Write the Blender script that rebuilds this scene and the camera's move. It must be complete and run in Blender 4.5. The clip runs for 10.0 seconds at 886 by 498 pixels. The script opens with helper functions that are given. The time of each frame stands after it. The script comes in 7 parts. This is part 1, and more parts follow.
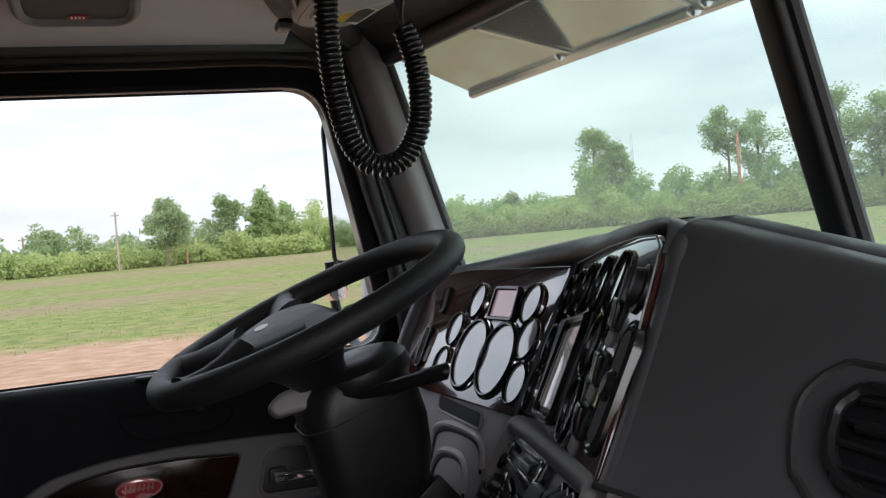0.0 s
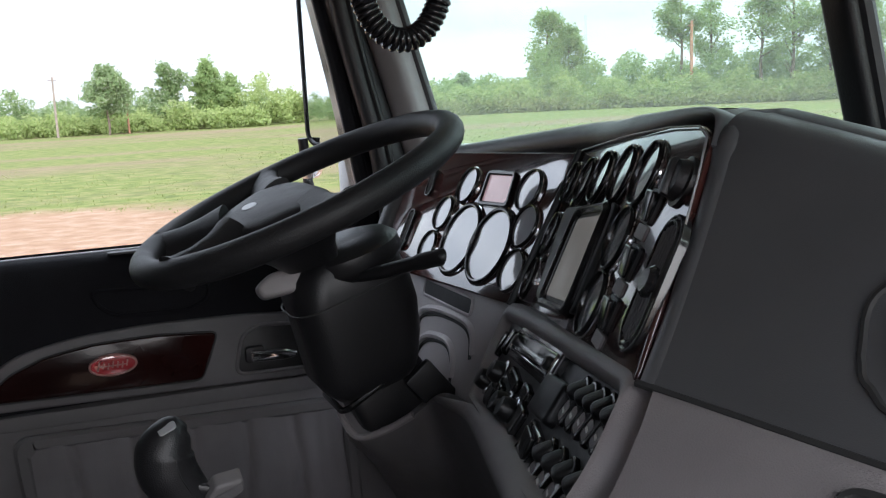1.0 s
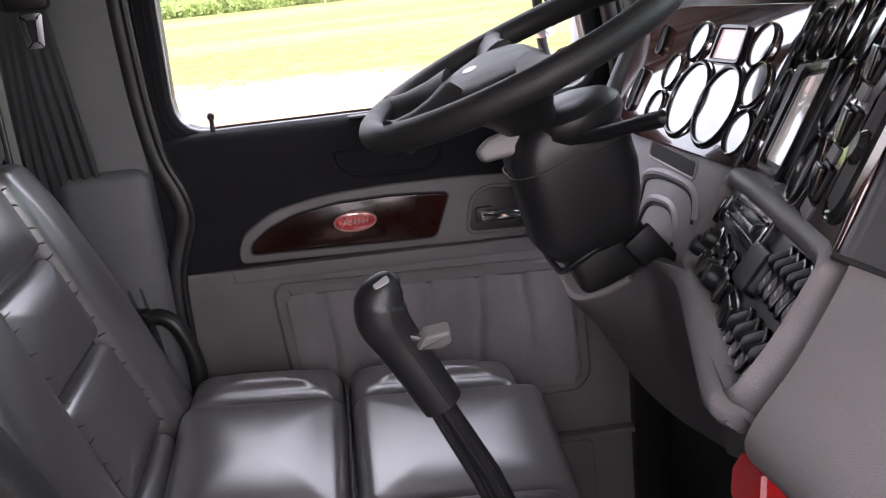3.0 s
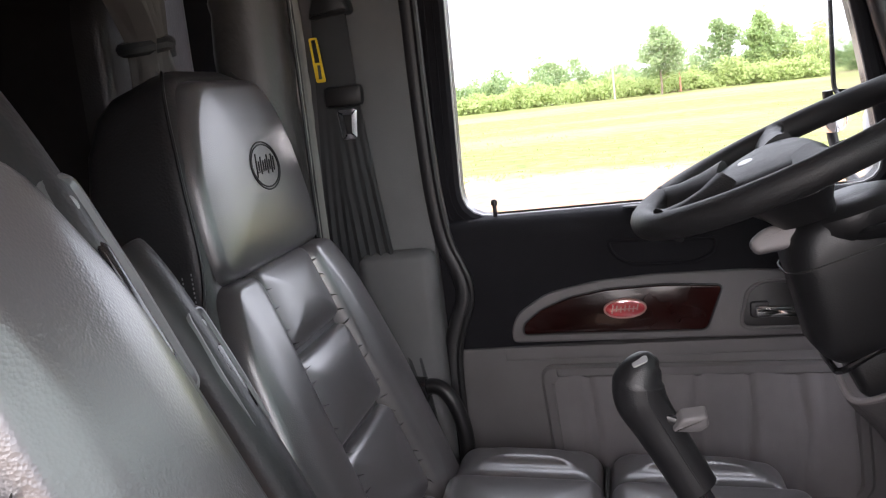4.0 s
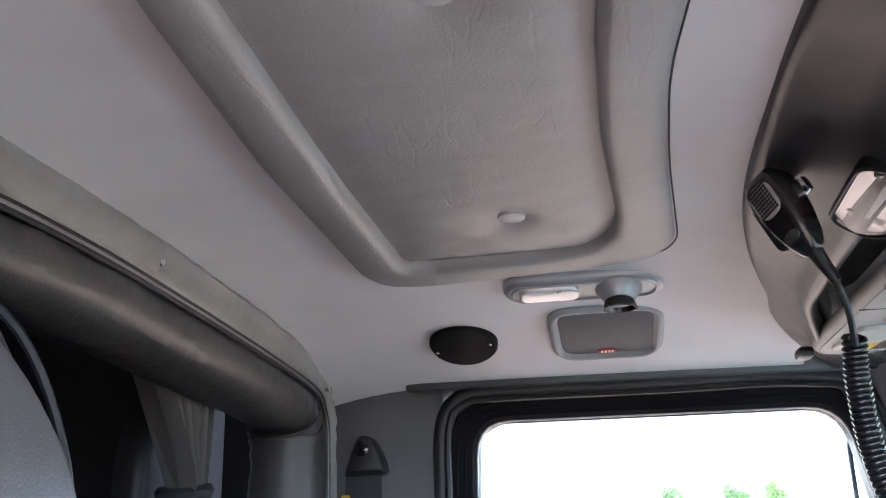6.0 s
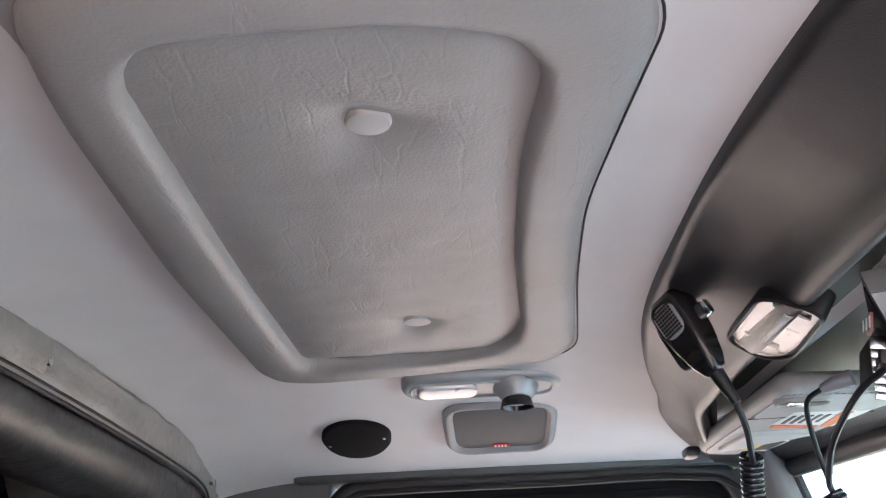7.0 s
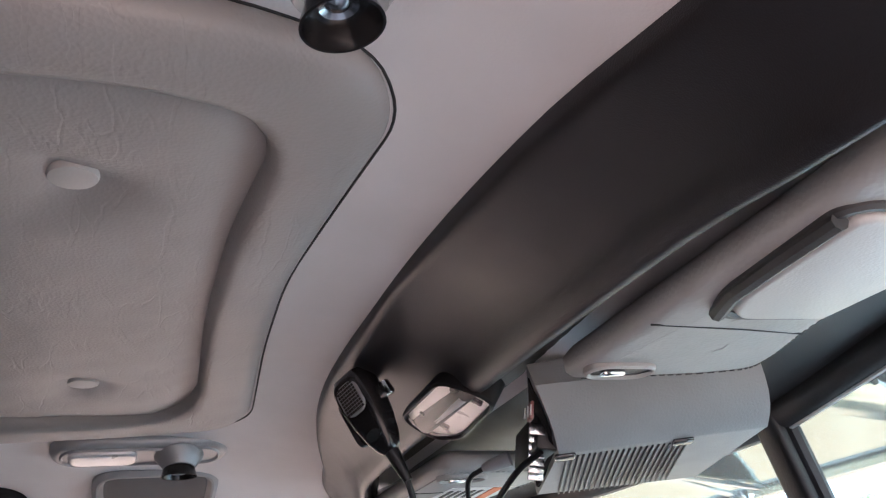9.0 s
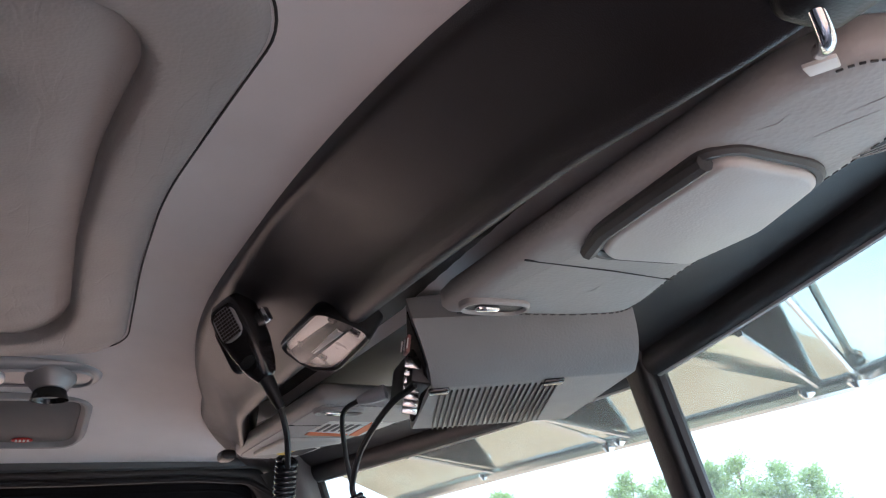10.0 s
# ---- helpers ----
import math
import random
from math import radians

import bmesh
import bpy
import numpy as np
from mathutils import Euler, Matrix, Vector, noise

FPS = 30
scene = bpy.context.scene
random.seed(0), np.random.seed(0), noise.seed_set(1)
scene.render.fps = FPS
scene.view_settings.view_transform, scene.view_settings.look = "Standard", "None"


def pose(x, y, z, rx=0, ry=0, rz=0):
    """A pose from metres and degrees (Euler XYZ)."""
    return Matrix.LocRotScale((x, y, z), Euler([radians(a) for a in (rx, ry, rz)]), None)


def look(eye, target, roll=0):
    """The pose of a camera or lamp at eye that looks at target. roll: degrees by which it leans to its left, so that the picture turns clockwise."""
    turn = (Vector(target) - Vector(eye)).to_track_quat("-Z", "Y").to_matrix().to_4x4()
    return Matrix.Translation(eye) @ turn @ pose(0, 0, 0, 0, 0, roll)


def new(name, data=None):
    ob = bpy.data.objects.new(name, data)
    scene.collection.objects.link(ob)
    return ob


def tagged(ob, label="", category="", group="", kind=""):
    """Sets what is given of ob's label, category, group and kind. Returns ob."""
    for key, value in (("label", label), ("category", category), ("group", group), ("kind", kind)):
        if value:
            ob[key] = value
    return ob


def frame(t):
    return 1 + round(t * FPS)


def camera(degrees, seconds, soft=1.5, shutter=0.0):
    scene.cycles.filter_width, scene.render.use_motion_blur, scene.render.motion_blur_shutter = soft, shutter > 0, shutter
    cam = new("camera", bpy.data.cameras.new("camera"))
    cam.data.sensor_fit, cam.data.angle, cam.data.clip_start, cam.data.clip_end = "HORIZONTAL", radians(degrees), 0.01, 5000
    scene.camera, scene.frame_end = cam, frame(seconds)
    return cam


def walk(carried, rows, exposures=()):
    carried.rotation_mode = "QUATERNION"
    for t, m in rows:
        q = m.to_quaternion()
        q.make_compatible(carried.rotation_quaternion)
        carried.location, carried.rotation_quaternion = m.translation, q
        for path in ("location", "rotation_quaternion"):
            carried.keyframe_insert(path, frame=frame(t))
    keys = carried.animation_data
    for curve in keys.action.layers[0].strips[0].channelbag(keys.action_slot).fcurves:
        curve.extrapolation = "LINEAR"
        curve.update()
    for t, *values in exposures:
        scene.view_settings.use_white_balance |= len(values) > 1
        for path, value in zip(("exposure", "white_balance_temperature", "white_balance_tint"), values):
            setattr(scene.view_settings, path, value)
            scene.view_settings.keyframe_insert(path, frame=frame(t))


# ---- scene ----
# camera: seconds, place, heading to the left of the cab's side axis, tilt up, roll
cam = camera(51.55, 10.0, soft=1.2)
PATH = [
(0, 0.148, -0.652, 1.083, -19.46, -1.79, -4.88),
    (0.5, 0.119, -0.620, 1.083, -21.00, -5.70, -3.48),
    (1, 0.107, -0.600, 1.088, -22.28, -9.48, -2.77),
    (1.5, 0.103, -0.593, 1.089, -23.48, -12.51, -2.21),
    (2, 0.107, -0.594, 1.089, -22.18, -15.78, -2.61),
    (2.2, 0.108, -0.599, 1.091, -20.21, -17.15, -3.41),
    (3.3, 0.155, -0.624, 1.090, 0.69, -15.93, -6.73),
    (3.5, 0.156, -0.630, 1.086, 4.35, -14.29, -7.09),
    (4, 0.157, -0.670, 1.089, 11.47, -9.36, -6.60),
    (4.5, 0.151, -0.683, 1.102, 14.40, -1.97, -3.95),
    (5, 0.141, -0.679, 1.110, 13.95, 6.43, -1.78),
    (5.5, 0.137, -0.693, 1.119, 12.74, 12.94, -1.12),
    (5.7, 0.138, -0.699, 1.123, 12.14, 15.08, -0.99),
    (6.8, 0.097, -0.713, 1.171, 3.29, 20.67, -2.92),
    (7, 0.100, -0.719, 1.175, 1.92, 21.24, -2.64),
    (7.5, 0.089, -0.719, 1.191, -3.98, 22.36, -3.90),
    (8, 0.073, -0.716, 1.198, -11.01, 23.44, -5.55),
    (8.5, 0.070, -0.722, 1.198, -16.44, 23.48, -5.99),
    (9, 0.070, -0.727, 1.186, -20.95, 23.37, -5.94),
    (9.5, 0.075, -0.728, 1.177, -24.24, 21.85, -5.32),
    (10, 0.088, -0.725, 1.172, -26.94, 19.77, -4.53),
]


def aim(x, y, z, yaw, pitch, roll):
    return pose(x, y, z) @ pose(0, 0, 0, 0, 0, yaw) @ pose(0, 0, 0, 90 + pitch) @ pose(0, 0, 0, 0, 0, roll)


walk(cam, [(r[0], aim(*r[1:])) for r in PATH],
     exposures=[(0, 0.72, 6200, 15), (1.0, 1.14, 6000, 13), (1.5, 1.58, 6100, 20), (2.2, 1.92, 6250, 29), (3.3, 2.3, 6350, 21), (4.5, 2.2, 6250, 17), (5.0, 2.25, 5600, 13), (5.7, 2.75, 5150, 12), (6.8, 3.32, 5050, 9), (7.5, 3.15, 5100, 10), (8.5, 2.95, 5200, 13), (9.5, 2.22, 5300, 17), (10, 2.0, 5350, 18)])

# ---- world: overcast spring sky ----
world = bpy.data.worlds.new("overcast")
scene.world = world
world.use_nodes = True
wt = world.node_tree
wt.nodes.clear()
w_out = wt.nodes.new("ShaderNodeOutputWorld")
w_bg = wt.nodes.new("ShaderNodeBackground")
w_sky = wt.nodes.new("ShaderNodeTexSky")
w_sky.sky_type = "NISHITA"
w_sky.sun_disc = False
w_sky.sun_elevation = radians(24)
w_sky.sun_rotation = radians(175)
w_tc = wt.nodes.new("ShaderNodeTexCoord")
w_map = wt.nodes.new("ShaderNodeMapping")
w_map.inputs["Scale"].default_value = (1.6, 1.6, 7.0)
w_noise = wt.nodes.new("ShaderNodeTexNoise")
w_noise.inputs["Scale"].default_value = 2.2
w_noise.inputs["Detail"].default_value = 6
w_ramp = wt.nodes.new("ShaderNodeValToRGB")
w_ramp.color_ramp.elements[0].position = 0.32
w_ramp.color_ramp.elements[0].color = (0.60, 0.635, 0.69, 1)
w_ramp.color_ramp.elements[1].position = 0.68
w_ramp.color_ramp.elements[1].color = (0.95, 0.96, 0.97, 1)
w_mul = wt.nodes.new("ShaderNodeMix")
w_mul.data_type = "RGBA"
w_mul.blend_type = "MULTIPLY"
w_mul.inputs[0].default_value = 1.0
w_mul.inputs[7].default_value = (0.1, 0.1, 0.1, 1)
w_mix = wt.nodes.new("ShaderNodeMix")
w_mix.data_type = "RGBA"
w_mix.inputs[0].default_value = 0.9
wt.links.new(w_tc.outputs["Generated"], w_map.inputs["Vector"])
wt.links.new(w_map.outputs["Vector"], w_noise.inputs["Vector"])
wt.links.new(w_noise.outputs["Fac"], w_ramp.inputs["Fac"])
wt.links.new(w_sky.outputs["Color"], w_mul.inputs[6])
wt.links.new(w_mul.outputs[2], w_mix.inputs[6])
wt.links.new(w_ramp.outputs["Color"], w_mix.inputs[7])
# the overcast brightens smoothly towards the hidden sun and towards the zenith
w_sep = wt.nodes.new("ShaderNodeSeparateXYZ")
w_side = wt.nodes.new("ShaderNodeMapRange")
w_side.inputs["From Min"].default_value, w_side.inputs["From Max"].default_value = -1.0, 1.0
w_side.inputs["To Min"].default_value, w_side.inputs["To Max"].default_value = 1.14, 0.80
w_glow = wt.nodes.new("ShaderNodeVectorMath")
w_glow.operation = "SCALE"
wt.links.new(w_tc.outputs["Generated"], w_sep.inputs["Vector"])
wt.links.new(w_sep.outputs["Y"], w_side.inputs["Value"])
wt.links.new(w_mix.outputs[2], w_glow.inputs[0])
w_up = wt.nodes.new("ShaderNodeMapRange")
w_up.inputs["From Min"].default_value, w_up.inputs["From Max"].default_value = 0.12, 1.0
w_up.inputs["To Min"].default_value, w_up.inputs["To Max"].default_value = 1.0, 2.6
w_both = wt.nodes.new("ShaderNodeMath")
w_both.operation = "MULTIPLY"
wt.links.new(w_sep.outputs["Z"], w_up.inputs["Value"])
wt.links.new(w_side.outputs["Result"], w_both.inputs[0])
wt.links.new(w_up.outputs["Result"], w_both.inputs[1])
wt.links.new(w_both.outputs[0], w_glow.inputs["Scale"])
wt.links.new(w_glow.outputs["Vector"], w_bg.inputs["Color"])
wt.links.new(w_bg.outputs["Background"], w_out.inputs["Surface"])
w_bg.inputs["Strength"].default_value = 1.05

sun = new("sun", bpy.data.lights.new("sun", "SUN"))
sun.data.energy = 1.25
sun.data.angle = radians(50)
sun.data.color = (1.0, 0.96, 0.9)
sun.matrix_world = look((0, 0, 0), (-0.08, 0.85, -0.38))


# ---- materials ----
def mat(name, col, rough=0.5, metal=0.0, var=0.12, scale=9.0, bump=0.15, bscale=350.0, cells=False,
        coat=0.0, spec=0.5, rvar=0.08, tint=None, dist=0.0012):
    m = bpy.data.materials.new(name)
    m.use_nodes = True
    nt = m.node_tree
    b = nt.nodes["Principled BSDF"]
    tc = nt.nodes.new("ShaderNodeTexCoord")
    big = nt.nodes.new("ShaderNodeTexNoise")
    big.inputs["Scale"].default_value = scale
    big.inputs["Detail"].default_value = 5
    nt.links.new(tc.outputs["Object"], big.inputs["Vector"])
    ramp = nt.nodes.new("ShaderNodeValToRGB")
    lo = [c * (1 - var) for c in col]
    hi = [min(1, c * (1 + var)) for c in (tint or col)]
    ramp.color_ramp.elements[0].position, ramp.color_ramp.elements[1].position = 0.3, 0.7
    ramp.color_ramp.elements[0].color, ramp.color_ramp.elements[1].color = (*lo, 1), (*hi, 1)
    nt.links.new(big.outputs["Fac"], ramp.inputs["Fac"])
    nt.links.new(ramp.outputs["Color"], b.inputs["Base Color"])
    b.inputs["Metallic"].default_value = metal
    b.inputs["Specular IOR Level"].default_value = spec
    b.inputs["Coat Weight"].default_value = coat
    b.inputs["Coat Roughness"].default_value = 0.03
    b.inputs["Coat IOR"].default_value = 2.1
    rr = nt.nodes.new("ShaderNodeMapRange")
    rr.inputs["To Min"].default_value, rr.inputs["To Max"].default_value = max(0.02, rough - rvar), min(1, rough + rvar)
    mid = nt.nodes.new("ShaderNodeTexNoise")
    mid.inputs["Scale"].default_value = scale * 5
    nt.links.new(tc.outputs["Object"], mid.inputs["Vector"])
    nt.links.new(mid.outputs["Fac"], rr.inputs["Value"])
    nt.links.new(rr.outputs["Result"], b.inputs["Roughness"])
    if bump > 0:
        bp = nt.nodes.new("ShaderNodeBump")
        bp.inputs["Strength"].default_value = bump
        bp.inputs["Distance"].default_value = dist
        if cells:
            tx = nt.nodes.new("ShaderNodeTexVoronoi")
            tx.inputs["Scale"].default_value = bscale
            nt.links.new(tx.outputs["Distance"], bp.inputs["Height"])
        else:
            tx = nt.nodes.new("ShaderNodeTexNoise")
            tx.inputs["Scale"].default_value = bscale
            tx.inputs["Detail"].default_value = 3
            nt.links.new(tx.outputs["Fac"], bp.inputs["Height"])
        nt.links.new(tc.outputs["Object"], tx.inputs["Vector"])
        nt.links.new(bp.outputs["Normal"], b.inputs["Normal"])
    return m


def glass_mat(name, col, alpha_rough=0.0, ior=1.45, veil=0.0):
    m = bpy.data.materials.new(name)
    m.use_nodes = True
    nt = m.node_tree
    nt.nodes.clear()
    out = nt.nodes.new("ShaderNodeOutputMaterial")
    tr = nt.nodes.new("ShaderNodeBsdfTransparent")
    tr.inputs["Color"].default_value = (*col, 1)
    gl = nt.nodes.new("ShaderNodeBsdfGlossy")
    gl.inputs["Roughness"].default_value = alpha_rough
    lw = nt.nodes.new("ShaderNodeLayerWeight")
    pw = nt.nodes.new("ShaderNodeMath")
    pw.operation = "POWER"
    pw.inputs[1].default_value = 4.0
    nt.links.new(lw.outputs["Facing"], pw.inputs[0])
    fr = nt.nodes.new("ShaderNodeMapRange")
    fr.inputs["To Min"].default_value, fr.inputs["To Max"].default_value = 0.004, 0.3 * ior
    nt.links.new(pw.outputs[0], fr.inputs["Value"])
    mx = nt.nodes.new("ShaderNodeMixShader")
    nt.links.new(fr.outputs["Result"], mx.inputs["Fac"])
    nt.links.new(tr.outputs["BSDF"], mx.inputs[1])
    nt.links.new(gl.outputs["BSDF"], mx.inputs[2])
    # pale translucent film mixed in as a haze over the view
    film = nt.nodes.new("ShaderNodeBsdfTranslucent")
    film.inputs["Color"].default_value = (0.80, 0.86, 0.82, 1)
    veiled = nt.nodes.new("ShaderNodeMixShader")
    veiled.inputs["Fac"].default_value = veil
    nt.links.new(mx.outputs["Shader"], veiled.inputs[1])
    nt.links.new(film.outputs["BSDF"], veiled.inputs[2])
    nt.links.new((veiled if veil else mx).outputs["Shader"], out.inputs["Surface"])
    return m


DASH = mat("black dash vinyl", (0.066, 0.067, 0.070), 0.40, bump=0.25, bscale=1400, cells=True, dist=0.0005)
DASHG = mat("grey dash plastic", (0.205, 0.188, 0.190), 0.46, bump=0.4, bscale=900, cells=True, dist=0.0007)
# dash grey again, with the shade under the dash in its colour
SKIRT = mat("grey dash plastic darkened for under-dash shade", (0.12, 0.112, 0.114), 0.5, bump=0.4, bscale=900, cells=True, dist=0.0007)
# dash grey again, with the window's light in its colour
KNEE = mat("grey dash plastic lightened for window light", (0.40, 0.375, 0.378), 0.42, bump=0.4, bscale=900, cells=True, dist=0.0007)
BLK = mat("black plastic", (0.011, 0.011, 0.012), 0.4, spec=0.4, bump=0.25, bscale=500)
BLKG = mat("gloss black plastic", (0.012, 0.012, 0.013), 0.16, bump=0.03)
RUB = mat("black rubber seal", (0.015, 0.015, 0.017), 0.5, bump=0.2, bscale=260)
WHEEL = mat("black leather of the wheel", (0.013, 0.013, 0.014), 0.55, spec=0.35, bump=0.4, bscale=520, cells=True, dist=0.0006)
LEA = mat("grey seat leather", (0.072, 0.069, 0.072), 0.30, coat=0.3, spec=1.0, rvar=0.03, var=0.08, scale=5, bump=0.22, bscale=650, cells=True, dist=0.0006)
LEAD = mat("dark seat leather", (0.030, 0.029, 0.031), 0.42, bump=0.35, bscale=300, cells=True, dist=0.0006)
DOORB = mat("black door vinyl", (0.008, 0.008, 0.010), 0.72, spec=0.12, bump=0.45, bscale=900, cells=True, dist=0.0007)
DOORG = mat("grey door plastic", (0.105, 0.10, 0.102), 0.55, spec=0.35, bump=0.4, bscale=900, cells=True, dist=0.0007)
DOORF = mat("grey door cloth", (0.14, 0.132, 0.136), 0.8, bump=0.6, bscale=700, dist=0.0008)
WALLG = mat("grey pillar plastic", (0.090, 0.092, 0.094), 0.6, bump=0.4, bscale=900, cells=True, dist=0.0007)
CEIL = mat("light grey headliner", (0.66, 0.645, 0.65), 0.7, var=0.05, bump=0.3, bscale=600, dist=0.0006)
HATCH = mat("grey hatch vinyl", (0.31, 0.298, 0.290), 0.48, var=0.08, scale=5, bump=0.3, bscale=380, cells=True, dist=0.0006)
HEAD = mat("dark header vinyl", (0.020, 0.019, 0.021), 0.36, spec=0.4, rvar=0.04, var=0.1, bump=0.2, bscale=1100, cells=True, dist=0.0008)
VIS = mat("grey visor vinyl", (0.38, 0.376, 0.367), 0.5, var=0.07, bump=0.4, bscale=300, cells=True, dist=0.0006)
PAD = mat("padded grey vinyl trim", (0.060, 0.057, 0.055), 0.38, var=0.14, scale=9, bump=0.5, bscale=45, dist=0.004)
CURT = mat("grey curtain cloth", (0.11, 0.105, 0.10), 0.55, bump=0.4, bscale=900)
# the sleeper's lack of light is put into this colour
DARK = mat("sleeper trim blackened for lack of light", (0.016, 0.016, 0.018), 0.8, bump=0.2)
WOOD = mat("dark lacquered rosewood", (0.045, 0.012, 0.010), 0.12, var=0.5, scale=4, bump=0.0, coat=1.0, tint=(0.06, 0.018, 0.014))
WOODC = mat("lacquered rosewood centre panel", (0.030, 0.010, 0.009), 0.16, var=0.5, scale=4, bump=0.0, coat=0.8, tint=(0.05, 0.016, 0.013))
WOODC.node_tree.nodes["Principled BSDF"].inputs["Coat IOR"].default_value = 1.5
BAND = mat("satin grey armrest plastic", (0.15, 0.15, 0.154), 0.36, metal=0.25, bump=0.1)
WOODD = mat("dark rosewood door inlay", (0.007, 0.002, 0.002), 0.18, var=0.5, scale=4, bump=0.0, coat=0.15, spec=0.2, tint=(0.016, 0.004, 0.0035))
WOODD.node_tree.nodes["Principled BSDF"].inputs["Coat IOR"].default_value = 1.4
CHR = mat("chrome", (0.78, 0.78, 0.80), 0.08, metal=1.0, var=0.03, bump=0.0)
STEEL = mat("brushed stainless steel", (0.55, 0.56, 0.57), 0.22, metal=1.0, var=0.08, scale=12, bump=0.05)
SILV = mat("silver grey plastic", (0.36, 0.365, 0.375), 0.40, metal=0.3, bump=0.05)
FACE = mat("glass covered gauge face", (0.30, 0.30, 0.315), 0.12, var=0.06, bump=0.0, coat=1.0)
SCREEN = mat("pale screen", (0.62, 0.59, 0.53), 0.12, var=0.05, bump=0.0, coat=1.0)
DISP = mat("pink grey display", (0.62, 0.42, 0.42), 0.25, var=0.05, bump=0.0, coat=0.25)
RED = mat("red enamel", (0.30, 0.008, 0.014), 0.3, var=0.1, bump=0.0, coat=0.8)
YEL = mat("yellow plastic", (0.75, 0.52, 0.02), 0.4, bump=0.05)
REDK = mat("red plastic", (0.5, 0.015, 0.015), 0.35, bump=0.05)
WHITE = mat("white label", (0.75, 0.75, 0.73), 0.5, bump=0.0, var=0.03)
PINK = mat("worn pale red lettering", (0.30, 0.14, 0.13), 0.45, bump=0.0)
INK = mat("dark print", (0.05, 0.05, 0.05), 0.5, bump=0.0)
ORNG = mat("orange print", (0.7, 0.16, 0.03), 0.5, bump=0.0)
BELT = mat("black belt webbing", (0.028, 0.03, 0.032), 0.7, bump=0.6, bscale=900)
LENS = mat("frosted lamp lens", (0.74, 0.73, 0.73), 0.3, metal=0.35, bump=0.3, bscale=60, dist=0.002, spec=0.5)
FLOORM = mat("black floor mat", (0.02, 0.02, 0.021), 0.8, bump=0.5, bscale=200)
STITCH = mat("grey thread", (0.3, 0.3, 0.3), 0.7, bump=0.0)
# for dark seams and joints, and for shade painted in folds
CREASE = mat("dark seam and fold shade", (0.02, 0.02, 0.02), 0.7, bump=0.0)
BARK = mat("bark", (0.16, 0.12, 0.09), 0.9, var=0.3, scale=2, bump=0.5, bscale=12, dist=0.03)
POLE = mat("weathered pole wood", (0.30, 0.24, 0.20), 0.9, var=0.2, scale=2, bump=0.2, bscale=20)
RPOLE = mat("reddish pole wood", (0.36, 0.18, 0.11), 0.9, var=0.2, scale=2, bump=0.2, bscale=20)
PALE = mat("pale far metal", (0.5, 0.52, 0.54), 0.6, bump=0.0)
CLEAR = glass_mat("clear side glass", (0.97, 0.98, 0.98), 0.0, 1.25)
TINT = glass_mat("green tinted windshield glass", (0.85, 0.935, 0.89), 0.0, 1.25, 0.07)
LID = glass_mat("clear lamp cover", (0.95, 0.95, 0.95), 0.05, 1.4)
POLISH = mat("polished steel sheet", (0.42, 0.47, 0.43), 0.08, metal=1.0, var=0.15, scale=4, bump=0.25, bscale=3, dist=0.02, rvar=0.04)
GRIP = mat("grained black grip plastic", (0.010, 0.010, 0.011), 0.40, spec=0.35, bump=0.3, bscale=900, cells=True, dist=0.0006)
SPK = mat("black speaker cloth and dark openings", (0.007, 0.007, 0.008), 0.75, spec=0.15, bump=0.3, bscale=900)
MIRR = mat("mirror glass", (0.8, 0.82, 0.83), 0.02, metal=1.0, var=0.01, bump=0.0, rvar=0.01)


def lit(m, col, strength):
    """Gives a display a faint emission of its own."""
    b = m.node_tree.nodes["Principled BSDF"]
    b.inputs["Emission Color"].default_value = (*col, 1)
    b.inputs["Emission Strength"].default_value = strength
    return m


LEA.node_tree.nodes["Principled BSDF"].inputs["Coat Roughness"].default_value = 0.24
LEA.node_tree.nodes["Principled BSDF"].inputs["Coat IOR"].default_value = 1.7
for m in (WOOD, FACE):
    m.node_tree.nodes["Principled BSDF"].inputs["Coat IOR"].default_value = 2.0
# the screen is off; this added glow only makes it paler
lit(SCREEN, (0.62, 0.58, 0.50), 0.10)
lit(DISP, (0.85, 0.55, 0.55), 0.12)


